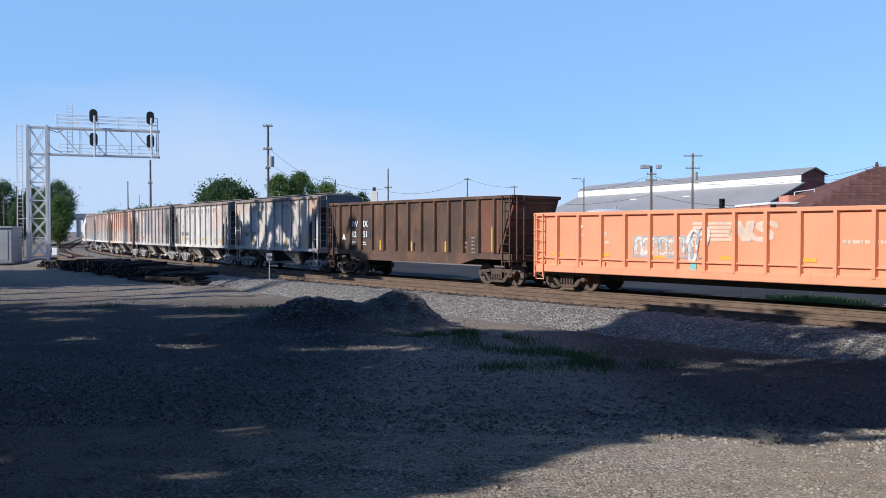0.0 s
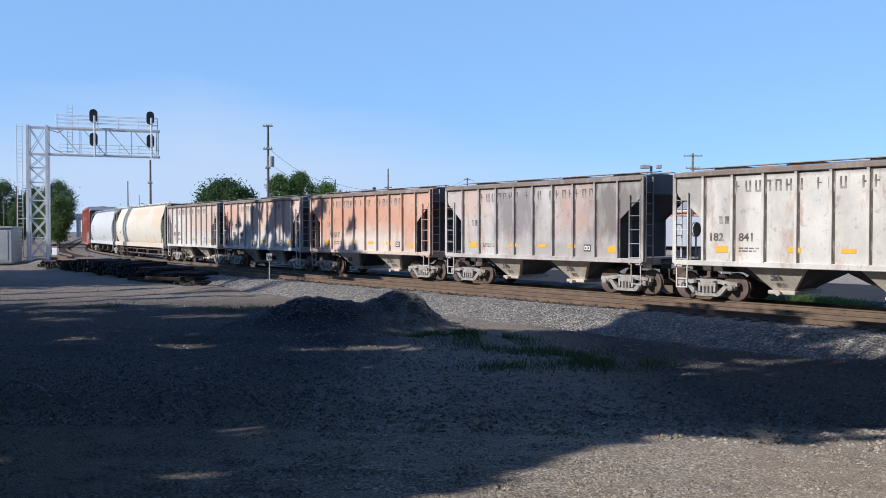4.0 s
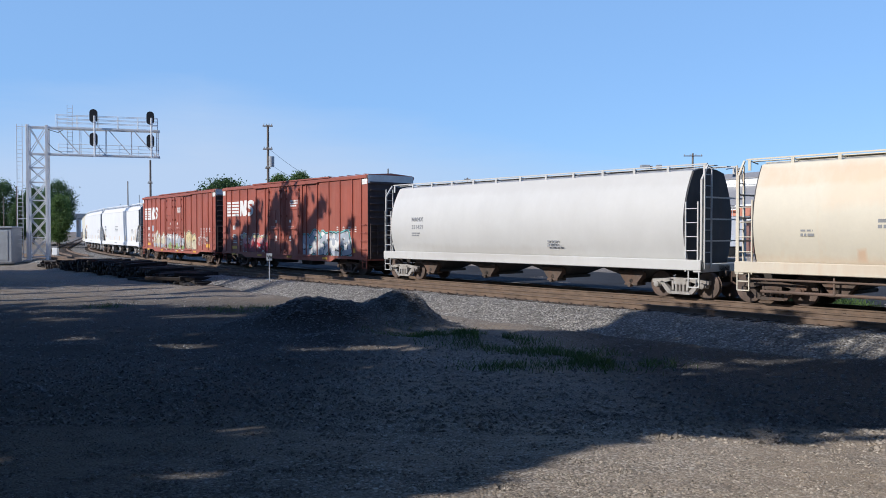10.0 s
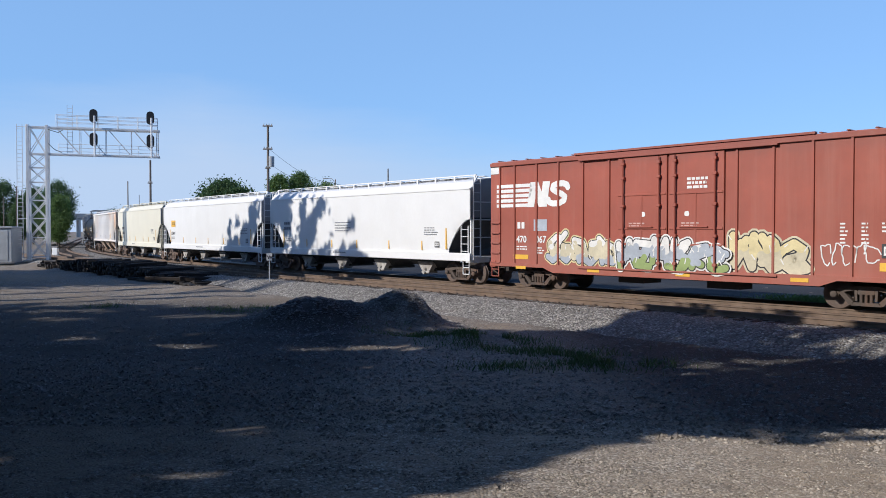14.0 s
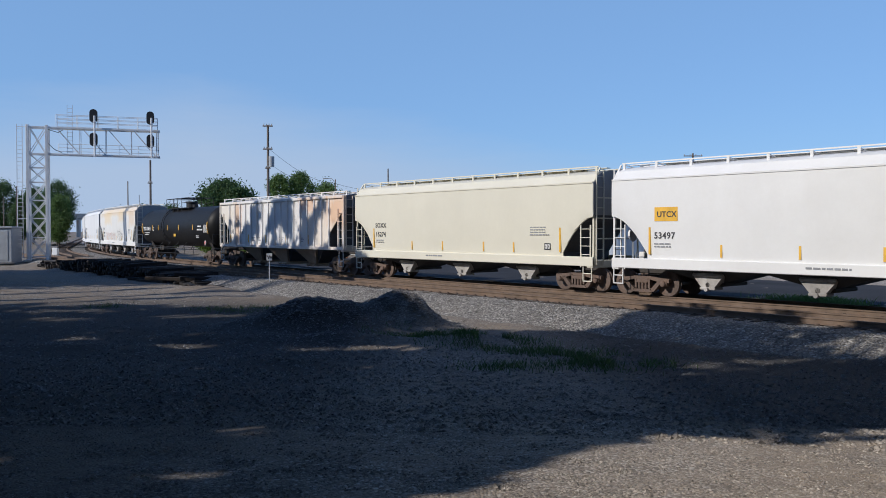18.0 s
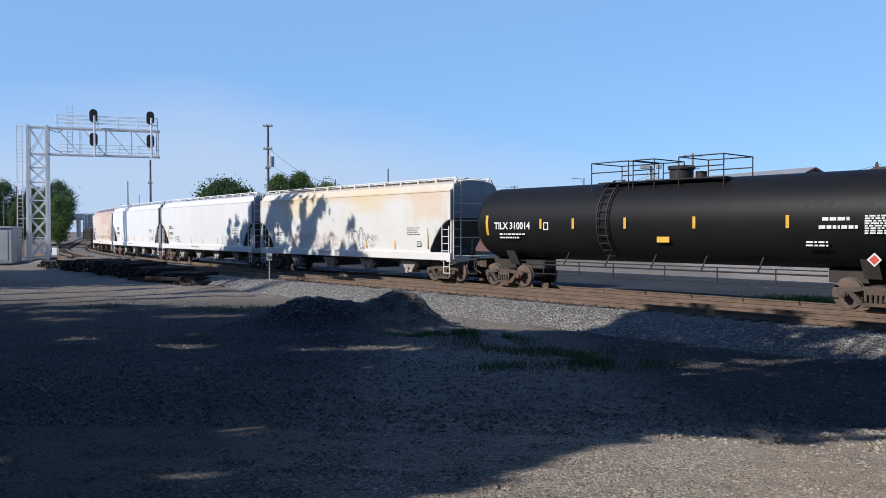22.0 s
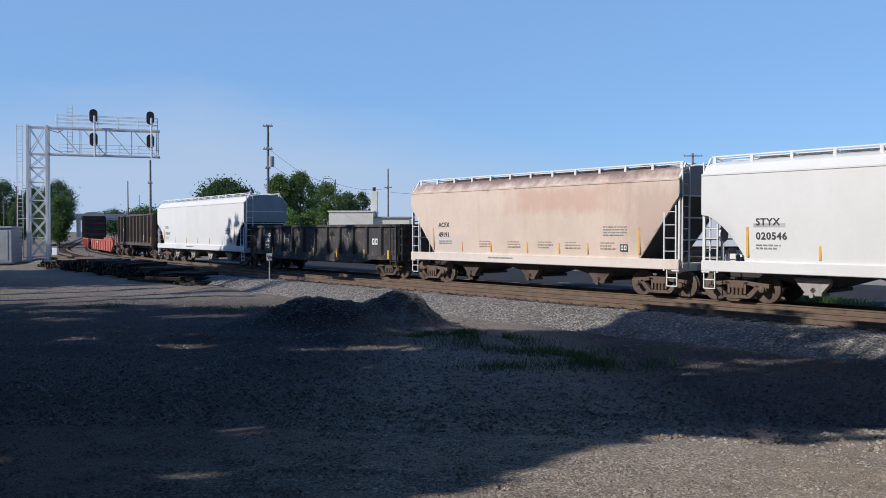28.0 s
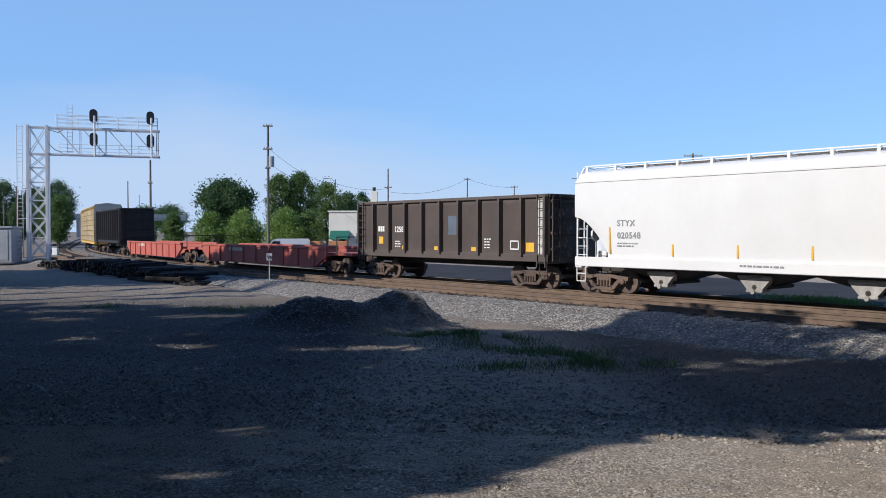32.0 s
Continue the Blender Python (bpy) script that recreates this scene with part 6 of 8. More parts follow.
    for sx in (-1, 1):
        part("end_brace", Geo().bar((sx * 6.05, -1.3, 1.3), (sx * 6.85, -1.3, 3.4), 0.13), M_RUST_END, c)
    part("rust_panel", Geo().box(5.05, 6.1, y - 0.006, y - 0.001, 1.4, 3.65), M_RUST_END, c, "rust-red end panel")
    # short grey hoppers with the company's name
    numbers = {2: ("182", "938"), 3: ("182", "841"), 4: None, 5: ("", "517"), 6: ("182", "886"), 7: ("182", "875")}
    for k in range(2, 8):
        c, y = car[k], -1.445
        faded = M_NAME_MARK
        letter_blocks(c, -3.1, 3.1, 3.55, 0.36, (7, 3, 7), faded, y)
        if numbers[k]:
            a, b = numbers[k]
            if a:
                lettering(c, a, -3.98, 2.0, 0.26, faded, y - 0.004)
            lettering(c, b, -2.92, 2.0, 0.26, faded, y - 0.004)
        bars(c, -3.6, 2.55, (0.14, 0.14), 0.24, faded, y, 0.07)
        if k == 2:
            reflectors(c, (-4.25, 3.95), 1.35, 2.15, y - 0.01, 0.13)
            reflectors(c, (-2.55, 1.60), 1.35, 1.85, y, 0.13)
        else:
            reflectors(c, (-3.5,), 1.62, 1.84, y, 0.45)
            reflectors(c, (-1.1, 0.5, 2.0), 1.66, 1.80, y, 0.42)
            reflectors(c, (3.95,), 1.52, 1.76, y, 0.5)
        dot_panel(c, 2.6, 1.55, 0.26, y)
        data_lines(c, -2.9, 1.75, 0.9, 2, faded, y, 0.04, 0.05, k)
        for x in (-1.75, 1.75):
            data_lines(c, x - 0.22, 0.86, 0.4, 2, M_BLACK_MARK, -1.17, 0.07, 0.04, k)
    # rounded hoppers
    c = car[8]
    data_lines(c, -4.4, 2.55, 0.9, 2, M_GREY_MARK, -1.525, 0.10, 0.06, 2)
    data_lines(c, -6.6, 2.3, 0.5, 2, M_GREY_MARK, -1.515, 0.08, 0.06, 3)
    c = car[9]
    lettering(c, "NAHX", -6.5, 2.78, 0.19, M_GREY_MARK, -1.532, spacing=1.15)
    lettering(c, "551459", -6.5, 2.42, 0.19, M_GREY_MARK, -1.534, spacing=1.1)
    data_lines(c, -6.5, 2.2, 0.6, 2, M_GREY_MARK, -1.525, 0.05, 0.05, 2)
    data_lines(c, 2.0, 1.9, 0.8, 3, M_GREY_MARK, -1.50, 0.05, 0.05, 3)
    # boxcars
    for k, digits in ((10, "122"), (11, "067")):
        c, y = car[k], -1.447
        x0 = -8.0 if k == 10 else -8.35
        stripes_logo(c, x0, x0 + 3.95, 3.28, 4.28, M_WHITE_MARK, y)
        bars(c, -7.15, 2.42, (0.16, 0.16), 0.26, M_WHITE_MARK, y, 0.07)
        lettering(c, "470", -7.2, 1.86, 0.27, M_WHITE_MARK, y - 0.004)
        lettering(c, digits, -6.15, 1.86, 0.27, M_WHITE_MARK, y - 0.004)
        plate(c, -7.4, -6.55, 1.18, 1.36, M_YELLOW, y)
        data_lines(c, -7.2, 1.66, 0.7, 2, M_WHITE_MARK, y, 0.05, 0.05, k)
        data_lines(c, -6.1, 1.62, 0.4, 3, M_WHITE_MARK, y, 0.05, 0.05, k + 3)
        data_lines(c, 0.75, 4.02, 1.0, 3, M_WHITE_MARK, y - 0.075, 0.09, 0.05, k + 5)
        dot_panel(c, 6.9, 1.55, 0.40, y)
        plate(c, 6.85, 7.55, 1.18, 1.42, M_YELLOW, y)
        for x in (5.75, 6.35, 6.9, 7.5):
            data_lines(c, x, 2.5, 0.22, 6 if x < 6.5 else 3, M_WHITE_MARK, y, 0.05, 0.06, int(x * 10))
        reflectors(c, (-6.9, -3.2, 0.6, 4.6), 0.78, 0.90, -1.515, 0.55)
        for x in (-1.0, 0.75):
            flat_shape(c, blob(x, 2.9, 0.09, 0.09, random.Random(3), wob=0.05), M_WHITE_MARK, y - 0.078, "marking")
            part("placard", Geo().box(x - 0.12, x + 0.12, y - 0.085, y - 0.075, 1.75, 2.05), M_WHITE_MARK, c)
    c = car[10]
    graffiti(c, -5.6, -1.75, 0.92, 2.25, 6, "white", ("cream", "pink", "red", "maroon"), -1.449, 21, "cream and red sprayed letters")
    graffiti(c, 1.9, 7.0, 0.86, 2.45, 6, "teal", ("white", "grey", "white", "grey"), -1.449, 22, "grey and turquoise sprayed letters")
    flat_shape(c, blob(1.95, 1.45, 0.62, 0.60, random.Random(8), wob=0.06), paint_colour("teal", SPRAY["teal"]), -1.448)
    c = car[11]
    graffiti(c, -5.5, -2.15, 0.92, 2.2, 5, "cream", ("white", "beige", "grey"), -1.449, 23, "pale sprayed letters")
    plate(c, -6.25, -5.55, 2.32, 2.78, paint_colour("grey", SPRAY["grey"]), -1.449)
    graffiti(c, -2.1, 2.2, 0.86, 2.15, 6, "white", ("white", "grey", "green"), -1.530, 24, "white and green sprayed letters")
    graffiti(c, 2.3, 4.8, 0.9, 2.3, 3, "beige", ("cream", "beige"), -1.449, 25, "beige sprayed letters")
    scrawl(c, 5.2, 6.8, 1.3, 2.0, M_WHITE_MARK, -1.452, 9, 5)
    # long smooth hoppers
    def side_y(z, top=4.5):
        return -(1.40 + 0.10 * math.sin(math.pi * 0.62 * (z - 1.05) / (top - 1.47))) - 0.010

    def hop(k, mark, number, xs, dark=M_BLACK_MARK, rx=None, top=None, L=18.0, size=0.22, spacing=1.12):
        c = car[k]
        y = -1.507
        x = xs
        if mark:
            lettering(c, mark, x, 2.50, size, dark, side_y(2.53), spacing=spacing)
        if number:
            lettering(c, number, x, 2.06, size, dark, side_y(2.12), spacing=spacing)
        data_lines(c, x, 1.85, 0.9, 2, M_GREY_MARK, side_y(1.86), 0.045, 0.05, k)
        reflectors(c, rx or (-4.8, -2.2, 0.2, 3.0, 5.6), 1.45, 1.86, side_y(1.70), 0.07)
        dot_panel(c, L / 2 - 2.45, 1.58, 0.26, side_y(1.78))
        data_lines(c, L / 2 - 3.2, 2.45, 1.1, 4, M_GREY_MARK, side_y(2.42), 0.04, 0.06, k + 2)
        reflectors(c, (-L / 2 + 1.62, L / 2 - 1.62), 1.5, 2.45, side_y(2.2), 0.08)
        data_lines(c, -2.0, 1.17, 1.6, 1, M_GREY_MARK, -1.508, 0.06, 0.05, k + 4)
    hop(12, "", "", -7.2)
    data_lines(car[12], -7.3, 2.7, 0.8, 2, M_GREY_MARK, -1.508, 0.16, 0.14, 5)
    data_lines(car[12], -1.8, 2.75, 1.6, 4, M_GREY_MARK, -1.508, 0.05, 0.09, 6)
    hop(13, "", "53497", -7.35, L=18.3)
    plate(car[13], -7.32, -6.40, 2.66, 3.14, M_YELLOW, -1.496)
    lettering(car[13], "UTCX", -7.22, 2.80, 0.20, M_BLACK_MARK, -1.502, spacing=1.05)
    hop(14, "SOXX", "15274", -5.98, L=15.5, rx=(-3.1, -0.9, 1.8, 3.6))
    hop(17, "STYX", "68937", -7.15, M_BLACK_MARK, rx=(-4.9, -2.6, 0.0, 2.4, 4.8), size=0.21, spacing=1.25)
    for k in range(9):
        scrawl(car[17], -5.3 + 0.56 * k, -4.8 + 0.56 * k, 1.45, 2.2, paint_colour("faded_red", (0.64, 0.44, 0.38)), -1.508, 131 + k, 2, 0.012)
    scrawl(car[17], 0.7, 2.2, 1.35, 2.5, M_BLACK_MARK, -1.508, 32, 3, 0.014)
    scrawl(car[17], 2.1, 3.4, 1.5, 2.2, M_GREY_MARK, -1.508, 35, 5, 0.010)
    hop(18, "STYX", "21101", -6.95, L=17.5)
    scrawl(car[18], -5.6, -4.5, 1.5, 1.95, M_BLACK_MARK, -1.468, 33, 3, 0.010)
    scrawl(car[18], -5.5, -4.9, 1.5, 1.75, M_RED_MARK, -1.462, 34, 1, 0.010)
    hop(19, "STYX", "020546", -6.8, L=17.4)
    plate(car[19], -6.88, -5.85, 2.43, 2.80, paint_colour("pale_panel", (0.5, 0.5, 0.5)), -1.476)
    plate(car[18], -7.0, -5.8, 2.46, 2.84, paint_colour("pale_panel", (0.5, 0.5, 0.5)), -1.476)
    hop(20, "ACFX", "49191", -5.25, M_BLACK_MARK, L=14.5, rx=(-3.7, -1.9, 0.2, 1.9, 3.3), size=0.21, spacing=1.0)
    for k, x in enumerate((-2.6, -0.9, 0.8, 2.2, 3.9)):
        data_lines(car[20], x, 1.86, 0.8, 3, M_FAINT_MARK, side_y(1.84), 0.045, 0.06, 40 + k)
    hop(22, "STYX", "020548", -6.8, M_GREY_MARK, L=17.5, rx=(-4.5, -2.1, 0.3, 2.6))
    # ribbed white hopper
    c, y = car[15], -1.446
    lettering(c, "AEX", -6.15, 2.16, 0.28, M_GREY_MARK, y)
    lettering(c, "12", -5.2, 2.16, 0.28, M_GREY_MARK, y)
    lettering(c, "711", -4.55, 2.16, 0.28, M_GREY_MARK, y)
    reflectors(c, (-6.25, -3.6, -1.2, 1.4, 4.0), 1.6, 2.1, y, 0.10)
    for k, x in enumerate((-3.2, -2.4, 0.5, 3.0)):
        data_lines(c, x, 1.9, 0.6, 3, M_GREY_MARK, y, 0.045, 0.05, k)
    # tank car: markings lie on its round side
    c = car[16]
    yt = -1.505
    lettering(c, "TILX 310014", -7.6, 2.40, 0.29, M_WHITE_MARK, yt, stretch=0.95)
    data_lines(c, -7.3, 2.16, 1.5, 1, M_WHITE_MARK, -1.49, 0.06, 0.06, 2)
    data_lines(c, -7.3, 2.02, 1.5, 1, M_WHITE_MARK, -1.46, 0.06, 0.06, 3)
    reflectors(c, (-5.0, -3.35, -0.95, 1.85, 5.05), 2.40, 2.80, yt, 0.11)
    part("stencil_panel", Geo().box(-4.85, -4.60, yt - 0.004, yt, 2.36, 2.40).box(-4.85, -4.60, yt - 0.004, yt, 2.62, 2.66).box(-4.85, -4.81, yt - 0.004, yt, 2.40, 2.62).box(-4.64, -4.60, yt - 0.004, yt, 2.40, 2.62), M_WHITE_MARK, c)
    for x in (-8.05, 8.05):
        g = Geo()
        for k in range(8):
            a, b = radians(168 + 4 * k), radians(168 + 4 * k + 4)
            q = 1.506
            g.add([(x - 0.07, q * math.cos(a), 2.66 + q * math.sin(-a + math.pi)), (x + 0.07, q * math.cos(a), 2.66 + q * math.sin(-a + math.pi)), (x + 0.07, q * math.cos(b), 2.66 + q * math.sin(-b + math.pi)), (x - 0.07, q * math.cos(b), 2.66 + q * math.sin(-b + math.pi))], [(0, 1, 2, 3)])
        part("reflector", g, M_YELLOW, c)
    plate(c, 0.35, 0.85, 1.92, 2.12, M_YELLOW, -1.42)
    data_lines(c, 6.1, 2.62, 0.9, 1, M_WHITE_MARK, yt, 0.10, 0.1, 5)
    data_lines(c, 6.0, 2.38, 1.2, 1, M_WHITE_MARK, yt, 0.10, 0.1, 6)
    data_lines(c, 7.3, 2.72, 0.95, 8, M_WHITE_MARK, yt, 0.045, 0.025, 7)
    data_lines(c, 5.6, 1.96, 0.9, 2, M_WHITE_MARK, -1.45, 0.05, 0.05, 8)
    s = 0.20
    part("placard", Geo().prism([(7.55, 1.50 - s), (7.55 + s, 1.50), (7.55, 1.50 + s), (7.55 - s, 1.50)], -1.46, -1.44), M_WHITE_MARK, c, "diamond hazard placard")
    part("placard", Geo().prism([(7.55, 1.50 - s * 0.7), (7.55 + s * 0.7, 1.50), (7.55, 1.50 + s * 0.7), (7.55 - s * 0.7, 1.50)], -1.468, -1.461), M_RED_MARK, c)
    # low black gondola
    c, y = car[21], -1.425
    plate(c, -6.15, -5.2, 1.30, 2.28, M_BLACK_MARK, y + 0.002)
    lettering(c, "ANGX", -6.03, 2.0, 0.20, M_WHITE_MARK, y - 0.004)
    lettering(c, "2006", -6.03, 1.68, 0.20, M_WHITE_MARK, y - 0.004)
    data_lines(c, -6.0, 1.50, 0.62, 3, M_WHITE_MARK, y, 0.04, 0.06, 4)
    reflectors(c, (-7.2, -4.88, -2.05, -0.1, 2.3, 4.9, 7.0), 0.95, 1.38, y - 0.12, 0.13)
    scrawl(c, -4.85, -4.1, 1.1, 2.1, M_GREY_MARK, y, 51, 2)
    scrawl(c, -3.6, -2.8, 1.2, 2.1, M_GREY_MARK, y, 52, 2)
    plate(c, 5.2, 6.25, 1.42, 2.2, M_BLACK_MARK, y + 0.002)
    dot_panel(c, 5.42, 1.55, 0.48, y - 0.004)
    for k in range(5):
        scrawl(c, -3.9 + 1.7 * k, -3.3 + 1.7 * k, 1.3, 2.2, M_FAINT_MARK if k % 2 else M_GREY_MARK, y, 153 + k, 2, 0.010)
    # brown gondola
    c = car[23]
    data_lines(c, -4.86, 2.30, 0.70, 1, M_WHITE_MARK, y, 0.26, 0.1, 3)
    lettering(c, "1258", -3.56, 2.28, 0.27, M_WHITE_MARK, y)
    plate(c, -4.8, -4.45, 1.70, 2.05, M_YELLOW, y)
    reflectors(c, (-2.7, -0.3, 2.2), 1.45, 1.62, y, 0.45)
    plate(c, 0.45, 1.2, 2.15, 3.0, paint_colour("blue_patch", (0.12, 0.15, 0.20)), y)
    plate(c, 5.25, 5.7, 1.48, 1.85, M_YELLOW, y)
    part("stencil_panel", Geo().box(4.35, 4.85, y - 0.004, y, 1.55, 1.60).box(4.35, 4.85, y - 0.004, y, 1.88, 1.93).box(4.35, 4.40, y - 0.004, y, 1.55, 1.93).box(4.80, 4.85, y - 0.004, y, 1.55, 1.93), M_WHITE_MARK, c)
    data_lines(c, 2.8, 1.95, 0.5, 4, M_WHITE_MARK, y, 0.05, 0.07, 9)
    data_lines(c, -3.5, 1.8, 0.5, 3, M_WHITE_MARK, y, 0.05, 0.07, 10)
    plate(c, 5.86, 6.46, 1.25, 3.62, surface("pale_worn_end", (0.62, 0.60, 0.57), 0.7, 0, 0.15, 10, 0.8, 0.1, 40, rust=0.6, rust_color=(0.22, 0.17, 0.14)), y - 0.004, "end_panel", "pale worn end panel")
    # lettering along the red wells
    for k in (24, 25):
        data_lines(car[k], -4.0, 1.05, 2.4, 1, paint_colour("faded_white", (0.78, 0.62, 0.50)), -1.47, 0.22, 0.1, k)


make_marks()
M_BARK = surface("rough_bark", (0.11, 0.085, 0.065), 0.95, 0, 0.4, 20, 2, 0.6, 30)


def leaf_material(name, color, dark):
    m = bpy.data.materials.new(name)
    m.use_nodes = True
    nt = m.node_tree
    bsdf = nt.nodes["Principled BSDF"]
    isl = nt.nodes.new("ShaderNodeNewGeometry").outputs["Random Per Island"]
    co = nt.nodes.new("ShaderNodeTexCoord").outputs["Object"]
    col = blend(nt, isl, dark, color)
    col = blend(nt, ramp(nt, noise_node(nt, co, 0.5, 3), 0.35, 0.65), col, blend(nt, 0.5, col, dark))
    nt.links.new(col, bsdf.inputs["Base Color"])
    bsdf.inputs["Roughness"].default_value = 0.55
    bsdf.inputs["Specular IOR Level"].default_value = 0.35
    thin = nt.nodes.new("ShaderNodeBsdfTranslucent")
    nt.links.new(blend(nt, 0.5, col, color), thin.inputs["Color"])
    both = nt.nodes.new("ShaderNodeMixShader")
    both.inputs[0].default_value = 0.4
    nt.links.new(bsdf.outputs[0], both.inputs[1])
    nt.links.new(thin.outputs[0], both.inputs[2])
    nt.links.new(both.outputs[0], nt.nodes["Material Output"].inputs["Surface"])
    return m


M_LEAF = leaf_material("mid_green_leaves", (0.19, 0.28, 0.075), (0.075, 0.13, 0.04))
M_LEAF_DARK = leaf_material("dark_green_leaves", (0.11, 0.185, 0.065), (0.045, 0.085, 0.032))
M_LEAF_BRIGHT = leaf_material("bright_green_leaves", (0.28, 0.40, 0.09), (0.12, 0.20, 0.045))


# where the sun comes through between the crowns: sunlit stretches of the ground (height, corners), and flecks (x, y, half sizes)
SUNLIT = ((0.1, ((-0.5, 6.2), (0.1, 6.5), (0.5, 7.0), (0.9, 7.6), (1.3, 8.2), (1.75, 8.8), (2.15, 9.2), (2.6, 9.4), (3.36, 9.45), (3.87, 9.2), (4.34, 9.4), (5.4, 9.4), (8.0, 8.6), (8.0, 3.0), (-0.3, 3.0))),
          (-0.6, ((-23.4, 43.1), (-19.0, 44.0), (-15.7, 46.5), (-9.0, 43.0), (-5.1, 45.4), (-4.0, 38.0), (-7.9, 37.5), (-11.2, 37.0), (-14.1, 35.0), (-16.3, 33.4), (-17.6, 32.5), (-24.0, 29.0))),
          (-0.2, ((-0.9, 25.6), (0.0, 36.0), (2.6, 33.0), (6.6, 26.4), (5.76, 24.7), (4.56, 23.9), (1.9, 23.5), (0.0, 24.1))))
FLECKS = ((-14.2, 30.0, 2.1, 0.5), (-12.4, 27.0, 1.5, 0.45), (-8.6, 28.0, 1.75, 0.5), (-10.1, 22.0, 0.7, 0.4), (-6.8, 20.4, 0.7, 0.3), (-3.5, 20.2, 1.0, 0.36), (-1.5, 20.2, 1.4, 0.4), (-2.5, 12.7, 0.35, 0.4),
          (-3.2, 10.5, 0.35, 0.25), (-2.1, 8.8, 0.6, 0.28), (-1.9, 6.95, 0.6, 0.1), (-3.9, 7.5, 0.45, 0.28), (8.0, 18.2, 0.7, 0.15), (6.5, 16.7, 0.35, 0.08),
          (9.8, 18.8, 0.7, 0.5), (10.8, 19.4, 1.2, 0.6), (5.2, 10.3, 0.5, 0.1), (-6.0, 33.5, 1.0, 0.4))


def inside(px, py, corners):
    out = np.zeros(px.shape, bool)
    for (ax, ay), (bx, by) in zip(corners, corners[1:] + corners[:1]):
        if ay != by:
            out ^= ((ay > py) != (by > py)) & (px < (bx - ax) * (py - ay) / (by - ay) + ax)
    return out


def leafless(c):
    """Which of the leaf places c stand in a gap through which the sun reaches the yard or the side of the train."""
    def foot(z):
        k = (c[:, 2] - z) / SUN.z
        return c[:, 0] - SUN.x * k, c[:, 1] - SUN.y * k
    gone = np.zeros(len(c), bool)
    for z, corners in SUNLIT:
        gone |= inside(*foot(z), corners)
    for fx, fy, rx, ry in FLECKS:
        px, py = foot(-0.5 if fy > 12 else 0.1)
        d = ((px - fx) / (rx * 1.25)) ** 2 + ((py - fy) / (ry + 0.25)) ** 2
        for i in np.nonzero(d < 1.9)[0]:
            gone[i] |= d[i] + 0.9 * noise.noise((float(px[i]) * 1.9, float(py[i]) * 2.6, 3.0)) < 0.85
    px, py = foot(-0.4)
    for i in np.nonzero((px > -17) & (px < 9) & (py > 6.2) & (py < 33))[0]:
        gone[i] |= noise.noise((float(px[i]) * 0.5, float(py[i]) * 0.85, 11.0)) > 0.55
    # loose, slanting gaps in the crowns that stand towards the train
    w = c[:, 0] * SUN_AZ.y - c[:, 1] * SUN_AZ.x
    u = -(c[:, 0] * SUN_AZ.x + c[:, 1] * SUN_AZ.y)
    z = c[:, 2] - (13.9 + (56.5 - w) * 0.162 - u) * math.tan(SUN_EL)
    hits = np.nonzero((w > 33) & (w < 64) & (z > 0.7) & (z < 6.5))[0]
    for i in hits:
        a, b = float(w[i]), float(z[i])
        n = noise.noise((a * 0.62 + b * 0.42, b * 0.30, 2.0)) + 0.75 * noise.noise((a * 2.0 + b * 1.2, b * 0.9, 7.0))
        lift = 0.12 - 0.30 * max(0.0, b - (2.0 + (54.6 - a) * 0.24)) - 0.5 * max(0.0, a - 54.6) - 0.4 * max(0.0, 40.6 - 3.0 * max(0.0, 1.9 - b) - a) + 0.6 * max(0.0, 1.7 - b)
        gone[i] |= n + lift < 0
    return gone


